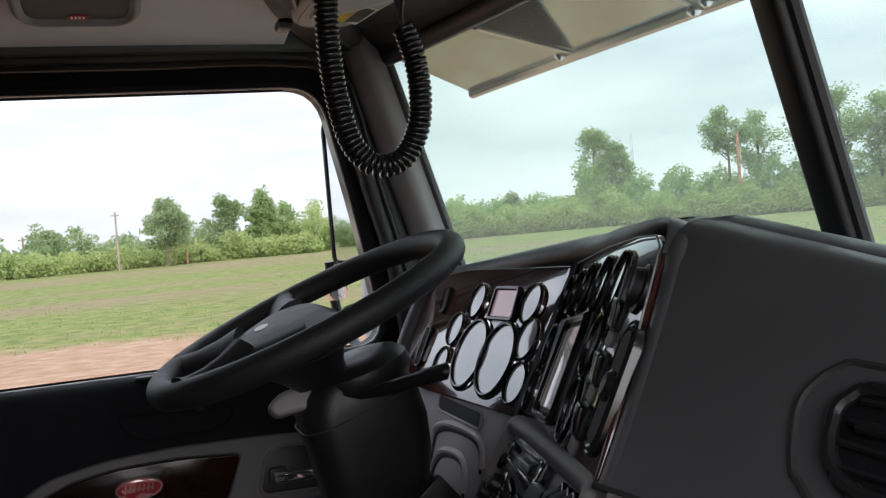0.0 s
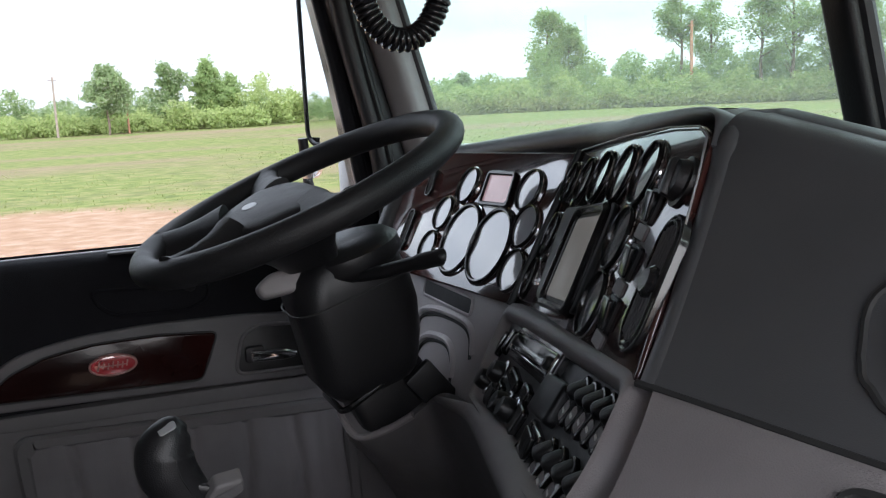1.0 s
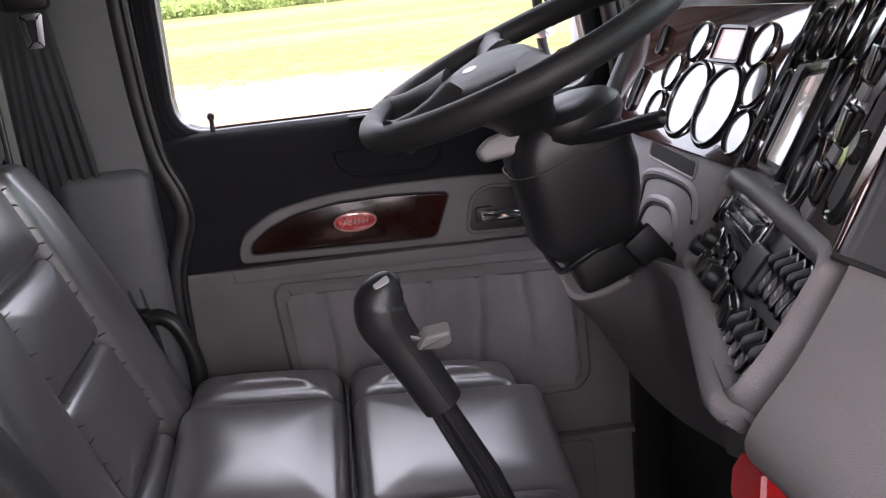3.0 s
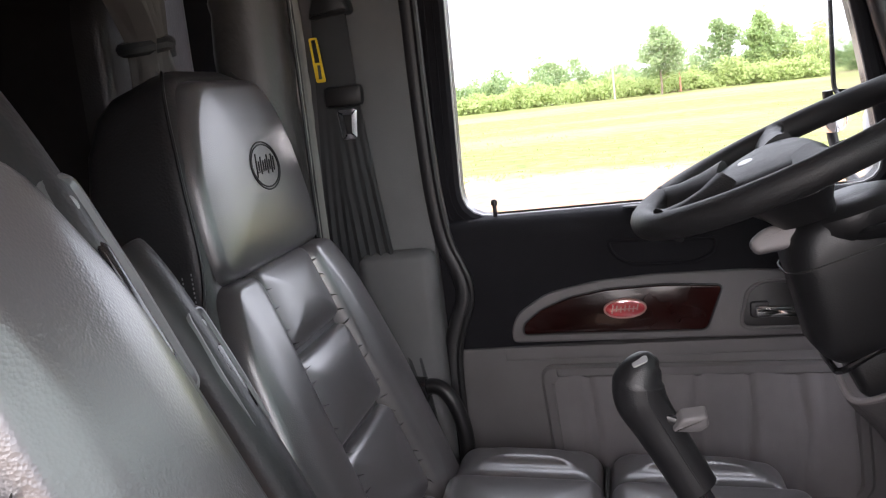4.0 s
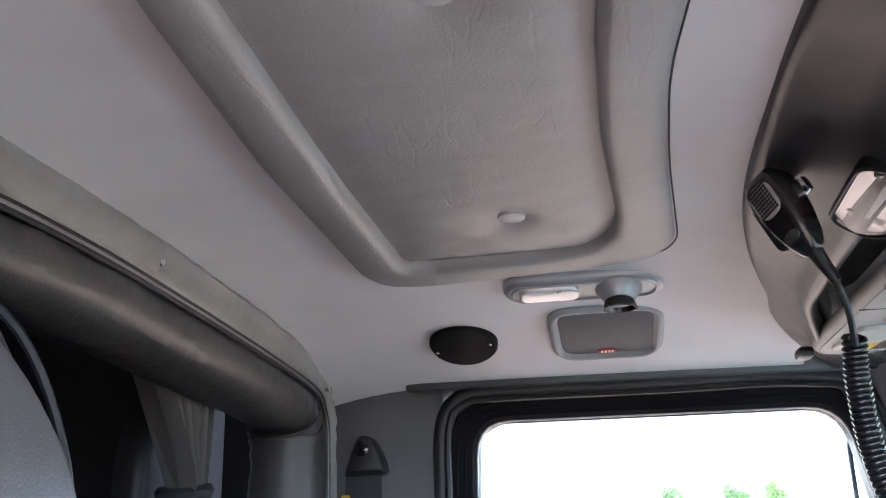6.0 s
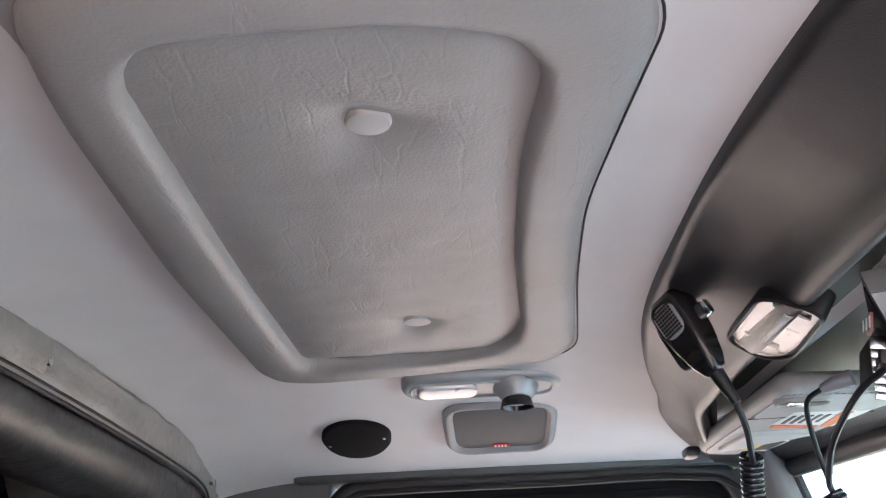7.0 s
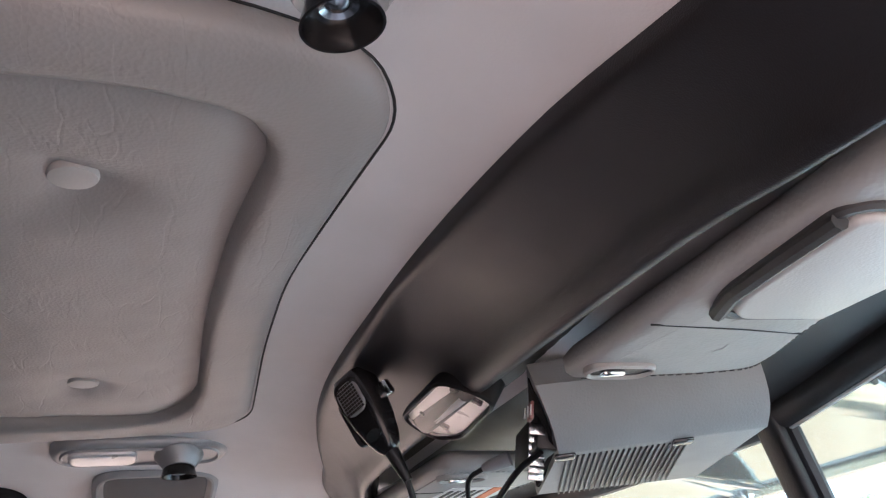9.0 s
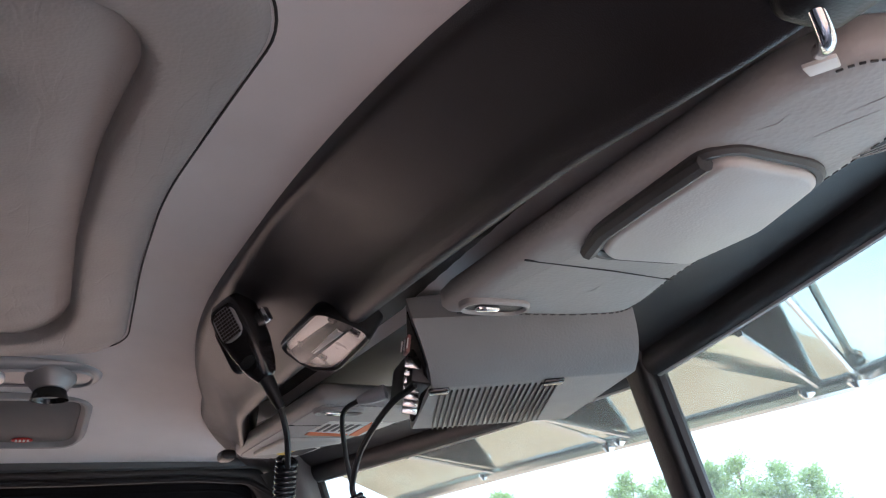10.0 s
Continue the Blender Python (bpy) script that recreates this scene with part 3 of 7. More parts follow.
thicket("hedgerow", 20, 53, 110, 113, 0.8, 1.8, 160, GRASS, 10, "rank pale weeds before the thicket")
thicket("hedgerow", -80, -24, 108, 124, 2.6, 5.0, 150, LEAFD, 8, "dense green brush along the far field edge")


def grass_tufts():
    rng = random.Random(9)
    bm = B()
    for _ in range(14000):
        a, d = rng.uniform(-28, 52), 16 + 60 * rng.random() ** 1.6
        x, y = polar(a, d)
        if y < 23 + 8 * noise.noise((x * 0.1, y * 0.1, 4)):
            continue
        s = rng.uniform(0.03, 0.10)
        for _ in range(3):
            c = Vector((x + rng.uniform(-.15, .15), y + rng.uniform(-.15, .15), GZ - 0.02))
            w = rng.uniform(0, 6.28)
            u = Vector((math.cos(w), math.sin(w), 0)) * s * 0.35
            tip = c + Vector((rng.uniform(-.05, .05), rng.uniform(-.05, .05), s))
            bm.faces.new([bm.verts.new(c - u), bm.verts.new(c + u), bm.verts.new(tip)])
    solo("grass", bm, GRASS, "tufts of short spring grass on the field", "grass", "stuff", smooth=False)


grass_tufts()


def pole(a, d, h, r, m, label):
    x, y = polar(a, d)
    root = thing("utility_pole", (x, y, GZ), label, "pole")
    part("shaft", tube(B(), [(x, y, GZ - 0.3), (x, y, GZ + h * 0.5), (x + 0.05, y, GZ + h)], [r, r * 0.9, r * 0.75], 8), m, root)
    part("crossarm", box(B(), pose(x, y, GZ + h * 0.94), 0.9, 0.1, 0.1, 0.01), m, root)


pole(0.1, 104, 6.3, 0.13, POLE, "weathered grey wooden pole in the field")
pole(-5.0, 118, 4.6, 0.12, RPOLE, "thin reddish wooden pole before the brush")
pole(4.0, 106, 4.6, 0.12, RPOLE, "thin reddish wooden pole beside a tree")
pole(37.9, 118, 10.0, 0.22, RPOLE, "tall reddish bare pole before the thicket")


def far_tower():
    x, y = polar(11.6, 400)
    root = thing("lighting_tower", (x, y, GZ), "pale far tower with a wide flat head above the trees", "tower")
    part("mast", tube(B(), [(x, y, GZ), (x, y, 15)], 0.3, 8), PALE, root)
    part("head", box(B(), pose(x, y, 15.5), 6, 1.0, 1.6, 0.1), PALE, root)
    for dx in (-2.2, 0, 2.2):
        part("lamp_bank", box(B(), pose(x + dx, y, 16.8), 1.3, 0.8, 1.6, 0.1), PALE, root)
    x, y = polar(31.6, 380)
    root = thing("radio_mast", (x, y, GZ), "slim pale lattice mast far behind the trees", "mast")
    for dx in (-.6, .6):
        part("leg", tube(B(), [(x + dx, y, GZ), (x + dx * 0.5, y, 30)], 0.16, 6), PALE, root)
    for k in range(9):
        part("rung", tube(B(), [(x - .5, y, 4 + 3 * k), (x + .5, y, 5.5 + 3 * k)], 0.08, 5), PALE, root)


far_tower()


def far_house():
    x, y = polar(8.8, 135)
    root = thing("shed", (x, y, GZ), "pale low building half hidden by brush", "building")
    part("wall", box(B(), pose(x, y, GZ + 1.3), 7, 5, 2.6, 0.02), PALE, root)
    bm = B()
    rings(bm, [[Vector((x + sx * 3.8, y + dy, GZ + z)) for dy, z in ((-3, 2.6), (0, 3.9), (3, 2.6), (3, 2.45), (0, 3.7), (-3, 2.45))] for sx in (-1, 1)])
    part("roof", bm, PALE, root)


far_house()


# ---- the cab: floor, walls, roof ----
WX0, WX1, WZ0, WZ1 = -0.105, 0.535, 0.885, 1.312     # driver's window opening
ROOF = 1.462


def structure(name, bm, material, label, category, **k):
    return solo(name, bm, material, label, category, "structure", **k)


structure("floor", box(B(), pose(0.0, 0, -0.02), 1.9, 1.72, 0.04, 0.005), FLOORM, "black rubber floor mat of the cab", "floor")


def ceiling_z(x, y):
    """Height of the headliner: flat in the middle, rolled down at the sides, the back and the front."""
    a = abs(y)
    z = ROOF
    if a > 0.36:
        f = (a - 0.36) / 0.42
        z -= 0.012 * f + 0.074 * f ** 2.2
    if x > 0.10:
        z -= 0.046 * ((x - 0.10) / 0.25) ** 1.6 * max(0.0, 1 - max(0, a - 0.45) / 0.33)
    if x < -0.18:
        z -= 0.040 * ((-0.18 - x) / 0.22) ** 1.8
    return z


def ceiling():
    bm = B()
    xs = [-0.42 + 0.84 * i / 28 for i in range(29)]
    ys = [-0.80 + 1.60 * j / 48 for j in range(49)]
    sheet(bm, [[(x, y, ceiling_z(x, y)) for y in ys] for x in xs], 0.0)
    g = bmesh.ops.extrude_face_region(bm, geom=list(bm.faces))
    bmesh.ops.translate(bm, verts=[v for v in g["geom"] if isinstance(v, bmesh.types.BMVert)], vec=(0, 0, 0.05))
    structure("ceiling", bm, CEIL, "light grey moulded cab headliner", "ceiling", sharp=60)


ceiling()


def side_wall(s, name, label):
    """The cab side behind the door opening and the header strip above it."""
    bm = B()
    # pillar behind the door
    box(bm, pose(-0.30, s * 0.835, 0.70), 0.30, 0.09, 1.44, 0.012)
    structure(name, bm, WALLG, label, "wall")
    bm = B()
    box(bm, pose(0.17, s * 0.822, 1.386), 0.76, 0.096, 0.040, 0.010)
    structure("trim", bm, WALLG, "dark grey trim strip above the door opening", "trim")


side_wall(1, "wall_driver", "grey textured plastic pillar behind the driver's door")
side_wall(-1, "wall_passenger", "grey textured plastic pillar behind the passenger's door")

# roof skin over all
bm = B()
box(bm, pose(0.15, 0, 1.56), 1.35, 1.86, 0.04, 0.02)
structure("roof", bm, PALE, "pale painted cab roof panel", "roof")


def rear_wall():
    """Back wall with the padded arch into the sleeper."""
    bm = B()
    for s in (-1, 1):
        box(bm, pose(-0.43, s * 0.805, 0.70), 0.05, 0.15, 1.44, 0.004)
    box(bm, pose(-0.43, 0, 1.46), 0.05, 1.46, 0.11, 0.004)
    structure("wall_rear", bm, WALLG, "grey cab back wall round the sleeper opening", "wall")
    # sleeper shell, its near-black colour standing in for missing light
    shell = "sleeper wall behind the seats, coloured near black as unlit"
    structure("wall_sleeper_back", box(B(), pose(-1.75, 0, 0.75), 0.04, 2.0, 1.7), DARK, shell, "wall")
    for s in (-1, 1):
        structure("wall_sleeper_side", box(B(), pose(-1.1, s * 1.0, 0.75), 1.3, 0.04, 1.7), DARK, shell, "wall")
    structure("ceiling_sleeper", box(B(), pose(-1.1, 0, 1.62), 1.34, 2.0, 0.04), DARK, "sleeper ceiling, coloured near black as unlit", "ceiling")
    structure("floor_sleeper", box(B(), pose(-1.1, 0, -0.04), 1.34, 2.0, 0.04), DARK, "sleeper floor, coloured near black as unlit", "floor")


rear_wall()


ARCH = [(0.738, -0.02), (0.742, 0.5), (0.744, 0.94), (0.748, 1.13), (0.746, 1.28), (0.728, 1.332), (0.67, 1.360), (0.42, 1.378), (0.15, 1.390), (0.0, 1.393)]
ARCH = ARCH + [(-y, z) for y, z in reversed(ARCH[:-1])]


def arch():
    root = thing("sleeper_arch_trim", (-0.40, 0, 0), "padded dark grey vinyl roll round the sleeper opening", "trim", kind="structure")
    line = spline([(-0.34, y, z) for y, z in ARCH], 14)
    k = len(line)
    outs = []
    for i, p in enumerate(line):
        t = (line[min(k - 1, i + 1)] - line[max(0, i - 1)]).normalized()
        o = Vector((1, 0, 0)).cross(t).normalized()
        outs.append(o if o.dot(Vector((0, p.y, p.z - 0.75))) > 0 else -o)

    def band(prof, ripple, freq, deep, tuck=0.0):
        loops = []
        for i, (p, o) in enumerate(zip(line, outs)):
            side = abs(o.y)
            corner = math.exp(-((abs(p.y) - 0.715) / 0.05) ** 2 - ((p.z - 1.325) / 0.07) ** 2)
            row = []
            for j, (a, b) in enumerate(prof):
                w = ripple * noise.noise((i * freq, j * 0.9, 3.0)) + tuck * corner * math.sin(i * 1.55 + j * 0.25) * (1 < j < len(prof) - 2)
                row.append(p + Vector((a + w, 0, 0)) + o * (b * (1 + deep * side) + w * 0.6))
            loops.append(row)
        bm = B()
        rings(bm, loops)
        return bm
    part("padding", band([(0.0, 0.0), (0.007, -0.006), (0.008, -0.018), (0.006, -0.034), (0.0, -0.046), (-0.016, -0.055), (-0.05, -0.058), (-0.085, -0.055), (-0.10, -0.04), (-0.10, 0.0), (-0.05, 0.02)], 0.0030, 0.16, 0.5, 0.0035), PAD, root, "stretched dark vinyl padding", sharp=75)
    part("cover_flap", band([(0.002, 0.002), (0.010, 0.009), (0.012, 0.020), (0.013, 0.031), (0.014, 0.041), (0.017, 0.047), (0.012, 0.056), (0.0, 0.058), (-0.02, 0.03)], 0.0026, 0.42, -0.45), FLAP, root, "creased paler vinyl flap over the padding", sharp=60)
    for d, r in ((0.0, 0.0028), (0.007, 0.0018)):
        part("piping", tube(B(), [p + Vector((0.008 + d * 0.4, 0, 0)) + o * d for p, o in zip(line, outs)], r, 6), LEAD, root, "dark piping along the padded edge")
    # the shorter flap that ends above the driver's seat
    for s in (-1, 1):
        bm = B()
        loops = []
        for i in range(15):
            y = s * (0.14 - 0.14 * i / 14)
            z = 1.432 + 0.0015 * math.sin(i * 0.8)
            loops.append([Vector((x + 0.0008 * math.sin(i * 0.9 + j), y, z + dz)) for j, (x, dz) in enumerate(((-0.325, -0.030), (-0.318, -0.014), (-0.318, 0.004), (-0.330, 0.012), (-0.335, -0.02)))])
        rings(bm, loops)
        part("lap_end", bm, FLAP, root, "loose end of the overlapping flap", sharp=60)
    for y, z in ((0.712, 1.368), (0.14, 1.415), (-0.14, 1.415)):
        part("snap", lathe(B(), frame_at((-0.322, y, z), (0, -1, 0), (0, 0, 1)), [(0.005, -0.004), (0.005, 0.002), (0.003, 0.003)], 12), CHR, root, "small chrome snap")


FLAP = mat("creased grey vinyl flap", (0.27, 0.26, 0.245), 0.38, var=0.12, scale=12, bump=0.6, bscale=70, dist=0.003)
arch()


def curtain(s):
    root = thing("curtain", (-0.48, s * 0.52, 0.4), "grey cloth curtain gathered by a dark tie", "curtain")
    bm = B()
    rows = []
    for j in range(25):
        z = 1.40 - 0.75 * j / 24
        f = min(1.0, (1.40 - z) / 0.19)
        w = 0.165 * (1 - f) ** 1.2 + 0.05 + 0.05 * max(0, 1.205 - z)
        c = 0.475 + 0.065 * f
        row = []
        for i in range(97):
            g = i / 96 - 0.5
            row.append((-0.475 + 0.030 * math.sin(i * 0.42 + 0.5 * math.sin(j * 0.35) + 0.9 * math.sin(i * 0.13)) * (0.6 + 0.4 * (1 - f)), s * (c + g * w), z))
        rows.append(row)
    sheet(bm, rows, 0.003)
    part("cloth", bm, CURT, root, sharp=80)
    bm = B()
    tube(bm, [(-0.475 + 0.030 * math.cos(a), s * 0.543 + 0.036 * math.sin(a), 1.205 + 0.006 * math.sin(a)) for a in [2 * math.pi * i / 24 for i in range(24)]], 0.010, 8, True)
    part("tie", bm, BELT, root, "dark strap tied round the curtain")
    part("tie_end", box(B(), pose(-0.46, s * 0.583, 1.20, 8, 0, 4), 0.006, 0.030, 0.022, 0.002), BELT, root)


curtain(1)
curtain(-1)
for s in (1, -1):
    solo("sleeper_panel", plate(B(), frame_at((-0.60, s * 0.70, 0.0), (0, 1, 0), (0, 0, 1)), rounded([(-0.11, 0.3), (0.2, 0.3), (0.2, 1.40), (-0.04, 1.38), (-0.10, 1.28)], 0.06, 5), -0.02, 0.03, 0.02), LEAD, "dull dark padded panel inside the sleeper", "panel", "structure")
solo("sleeper_shelf", box(B(), pose(-1.55, 0.1, 1.30), 0.35, 1.7, 0.05, 0.01), LEAD, "dark shelf across the back of the sleeper", "shelf", "structure")


# ---- windshield, posts and pillars ----
def ws_x(y, z):
    """The glass: swept back at the sides and raked back towards the top."""
    return 0.775 - 0.085 * (abs(y) / 0.8) ** 1.5 - (z - 1.02) * 0.285


def ws_rise(y):
    """The passenger's half of the opening is cut higher towards its outer end."""
    return 0.115 * max(0.0, -y)


def strip(bm, line, w, d, across=(0, 1, 0)):
    """A flat bar along a line of points, w wide and d deep."""
    k = len(line)
    loops = []
    for i, p in enumerate(line):
        t = (line[min(k - 1, i + 1)] - line[max(0, i - 1)]).normalized()
        a = Vector(across)
        a = (a - t * a.dot(t)).normalized()
        n = t.cross(a)
        pr = rrect(w, d, min(w, d) * 0.3, 3)
        loops.append([p + a * x + n * y for x, y in pr])
    rings(bm, loops)
    return bm


def windshield():
    for s, nm in ((1, "window_1"), (-1, "window_2")):
        root = thing(nm, (0.7, s * 0.4, 1.2), "green tinted half of the two-piece windshield", "windshield", kind="structure")
        ys = [s * (0.016 + 0.804 * i / 14) for i in range(15)]
        zs = [0.955 + 0.415 * j / 6 for j in range(7)]
        top = lambda y, z: (ws_x(y, z + ws_rise(y) * (z - 0.955) / 0.415), y, z + ws_rise(y) * (z - 0.955) / 0.415)
        g = part("pane", sheet(B(), [[top(y, z) for y in ys] for z in zs], 0.004), TINT, root)
        g.visible_shadow = False
        for z, r in ((0.955, 0.014), (1.359, 0.017)):
            bm = B()
            tube(bm, [Vector(top(y, z)) + Vector((-0.004, 0, 0)) for y in ys], r, 10)
            part("gasket", bm, RUB, root, "black rubber glazing strip")
        part("gasket_bead", tube(B(), [Vector(top(y, 1.343)) + Vector((-0.010, 0, 0)) for y in ys], 0.0025, 6), SILV, root, "thin pale bead along the glazing strip")
        for y, r in ((s * 0.016, 0.008), (s * 0.80, 0.012)):
            bm = B()
            tube(bm, [(ws_x(y, z) - 0.006, y, z) for z in zs], r, 8)
            part("gasket", bm, RUB, root, "black rubber glazing strip")
    bm = B()
    strip(bm, [Vector((ws_x(0, z) - 0.012, 0, z)) for z in (0.95, 1.1, 1.25, 1.38)], 0.034, 0.024)
    structure("trim", bm, BLK, "black centre post of the windshield", "post")
    for s in (1, -1):
        bm = B()
        strip(bm, [Vector((ws_x(0.82 * s, z) - 0.035, s * 0.80, z)) for z in (0.80, 0.95, 1.1, 1.25, 1.40)], 0.075, 0.05, (0.5, 0.5 * s, 0))
        structure("trim", bm, DASHG, "grey plastic cover of the windshield pillar", "pillar")
        bm = B()
        strip(bm, [Vector((ws_x(0.82 * s, z) - 0.085, s * 0.815, z)) for z in (0.80, 0.95, 1.1, 1.25, 1.36)], 0.06, 0.05, (0.8, 0.3 * s, 0))
        structure("trim", bm, BLK, "black door-side edge of the windshield pillar", "pillar")
        # cab corner outside the pillar
        bm = B()
        box(bm, pose(0.70, s * 0.93, 0.4), 0.30, 0.06, 1.2, 0.02)
        structure("wall_corner", bm, PALE, "painted cab corner below the windshield", "wall")
    bm = B()
    rows = [[(ws_x(y, 1.37 + ws_rise(y)) + dx, y, 1.385 + dz + ws_rise(y)) for y in [-0.84 + 1.68 * i / 14 for i in range(15)]] for dx, dz in ((0.03, -0.02), (0.0, -0.012), (-0.03, 0.0), (-0.06, 0.02), (-0.1, 0.05), (-0.12, 0.14))]
    sheet(bm, rows, 0.012)
    structure("trim", bm, HEAD, "dark headliner strip above the windshield", "trim")


windshield()


# ---- driver's door ----
WIN = rounded([(-0.108, 0.885), (0.556, 0.885), (0.522, 1.10), (0.478, 1.318), (-0.098, 1.318)], 0.055, 5)
DOORF_M = frame_at((0, 0.80, 0), (1, 0, 0), (0, 0, 1))      # x along the cab, y up, z into the cab


def oval_badge(m, w, h, base, ink, root, name="badge", label="oval badge with a chrome rim", bars=7, rim=CHR):
    e = ellipse(w / 2, h / 2, 36)
    b = part(name, plate(B(), m, e, 0, 0.003, 0.001), base, root, label)
    part("rim", collar(B(), m, offset(e, 0.002), 0.003, 0, 0.0045, 0.001), rim, b)
    bm = B()
    for i in range(bars):
        f = (i + 0.5) / bars - 0.5
        hh = h * (0.34 if i else 0.5)
        box(bm, m @ pose(f * w * 0.72, 0.04 * h * math.sin(i * 2.3), 0.0035) @ pose(0, 0, 0, 0, 0, -12), w * 0.034, hh, 0.0018, 0.0005)
    box(bm, m @ pose(0, -h * 0.02, 0.0034), w * 0.62, h * 0.06, 0.0012)
    part("lettering", bm, ink, b)
    return b


def driver_door():
    root = thing("door_1", (0.2, 0.83, 0.05), "closed driver's door with black upper, grey pocket and dark wood inlay", "door", kind="structure")
    m = DOORF_M
    # skin below the window
    bm = B()
    plate(bm, frame_at((0, 0.90, 0), (1, 0, 0), (0, 0, 1)), [(-0.15, 0.0), (0.62, 0.0), (0.60, 0.86), (-0.15, 0.86)], 0, 0.085, 0.0)
    part("door_core", bm, DOORG, root)
    # black upper with rolled sill
    bm = B()
    prof = [(0.0, 0.668), (0.0, 0.70), (0.002, 0.80), (0.006, 0.85), (0.004, 0.872), (-0.004, 0.882), (-0.02, 0.886), (-0.06, 0.884), (-0.06, 0.668)]
    rings(bm, [[Vector((x, 0.80 - d, z - 0.010 * (x > 0.4) * (x - 0.4))) for d, z in prof] for x in (-0.148, 0.1, 0.3, 0.45, 0.575)])
    part("upper_panel", bm, DOORB, root, "black grained vinyl upper panel with rolled sill")
    # shallow slot along the sill top and a recess for the hand
    part("sill_slot", plate(B(), frame_at((0.22, 0.80, 0.884), (1, 0, 0), (0, 1, 0)), rrect(0.13, 0.018, 0.008), 0.0, 0.003, 0.001), RUB, root)
    rec = rounded([(0.122, 0.837), (0.298, 0.829), (0.294, 0.802), (0.262, 0.786), (0.158, 0.790), (0.132, 0.808)], 0.016, 4)
    part("hand_recess", collar(B(), m, rec, 0.006, 0, 0.007, 0.002), DOORB, root)
    part("hand_recess_floor", plate(B(), m, offset(rec, -0.006), 0.001, 0.0032), DOORB, root)
    # grey surround of the wood inlay and of the handle
    sur = rounded([(-0.040, 0.676), (0.455, 0.660), (0.455, 0.762), (0.34, 0.772), (0.20, 0.775), (0.10, 0.770), (0.02, 0.755), (-0.028, 0.725), (-0.040, 0.70)], 0.02, 4)
    part("inlay_surround", plate(B(), m, sur, 0.001, 0.010, 0.004), DOORG, root, "raised grey plastic surround")
    wood = rounded([(-0.020, 0.691), (0.270, 0.681), (0.298, 0.750), (0.21, 0.757), (0.12, 0.756), (0.056, 0.746), (0.01, 0.728), (-0.018, 0.706)], 0.010, 4)
    part("wood_inlay", plate(B(), m, wood, 0.008, 0.0135, 0.002), WOODD, root, "glossy dark red wood inlay")
    part("inlay_edge", collar(B(), m, offset(wood, 0.003), 0.003, 0.008, 0.0125, 0.001), RUB, root)
    oval_badge(frame_at((0.146, 0.7862, 0.724), (1, 0, 0), (0, 0, 1)), 0.064, 0.029, RED, PINK, root, "badge", "red oval enamel badge with a thin rim", rim=PINK)
    cup = rounded([(0.322, 0.680), (0.445, 0.675), (0.445, 0.745), (0.36, 0.752), (0.335, 0.738)], 0.016, 4)
    part("handle_cup", plate(B(), m, cup, 0.009, 0.0112, 0.001), BLK, root, "dark recess of the door handle")
    part("cup_rim", collar(B(), m, offset(cup, 0.004), 0.006, 0.009, 0.014, 0.002), DOORG, root)
    bm = B()
    plate(bm, m, rounded([(0.343, 0.716), (0.40, 0.712), (0.418, 0.706), (0.418, 0.697), (0.40, 0.694), (0.345, 0.697)], 0.005, 3), 0.012, 0.024, 0.004)
    part("handle_lever", bm, CHR, root, "chrome door handle lever")
    bm = B()
    plate(bm, m, rrect(0.030, 0.026, 0.006), 0.011, 0.019, 0.003)
    bmesh.ops.translate(bm, verts=bm.verts, vec=(0.352, 0, 0.708))
    part("handle_pivot", bm, BLK, root)
    # lower grey panel
    bm = B()
    plate(bm, m, rounded([(-0.145, 0.03), (0.60, 0.03), (0.59, 0.655), (-0.145, 0.668)], 0.01, 3), -0.02, 0.004, 0.003)
    part("lower_panel", bm, DOORG, root, "grey moulded lower door panel")
    bm = B()
    plate(bm, m, [(-0.055, 0.667), (0.58, 0.655), (0.58, 0.632), (-0.055, 0.645)], 0.003, 0.0065, 0.002)
    part("trim_band", bm, DOORG, root)
    pk = rounded([(-0.001, 0.636), (0.506, 0.616), (0.512, 0.40), (0.488, 0.374), (0.06, 0.384), (0.014, 0.41)], 0.028, 4)
    part("pocket_frame", collar(B(), m, pk, 0.022, 0.003, 0.016, 0.005), DOORG, root, "raised grey frame of the door pocket")
    # pleated cloth in the frame
    bm = B()
    rows = []
    for j in range(9):
        z = 0.618 - 0.210 * j / 8
        row = []
        for i in range(81):
            x = 0.018 + 0.474 * i / 80
            ph = (x + 0.006 * math.sin(z * 30 + x * 20)) / 0.082
            crease = abs((ph % 1) - 0.5) * 2
            d = 0.011 - 0.009 * max(0, 1 - (1 - crease) * 5) + 0.004 * noise.noise((x * 25, z * 6, 1)) + 0.0015 * noise.noise((x * 90, z * 14, 7))
            row.append((x, 0.80 - d, z - 0.018 * i / 80))
        rows.append(row)
    sheet(bm, rows, 0.003)
    part("pleated_cloth", bm, DOORF, root, "soft grey pleated pocket cloth", sharp=80)
    bm = B()
    box(bm, pose(0.24, 0.792, 0.288), 0.70, 0.03, 0.012, 0.004)
    part("ledge", bm, DOORG, root)
    part("kick_panel", plate(B(), m @ pose(0.25, 0.19, 0), rrect(0.52, 0.17, 0.015), 0.003, 0.010, 0.003), DOORG, root)
    # lock pin
    part("lock_pin", lathe(B(), pose(-0.05, 0.812, 0.886), [(0.0035, 0), (0.0035, 0.018), (0.0055, 0.02), (0.0055, 0.026), (0.003, 0.029)], 12), BLK, root, "small black lock pin")
    # window frame and glass
    g = part("pane", plate(B(), frame_at((0, 0.845, 0), (1, 0, 0), (0, 0, 1)), offset(WIN, 0.006), 0, 0.004), CLEAR, root)
    g.visible_shadow = False
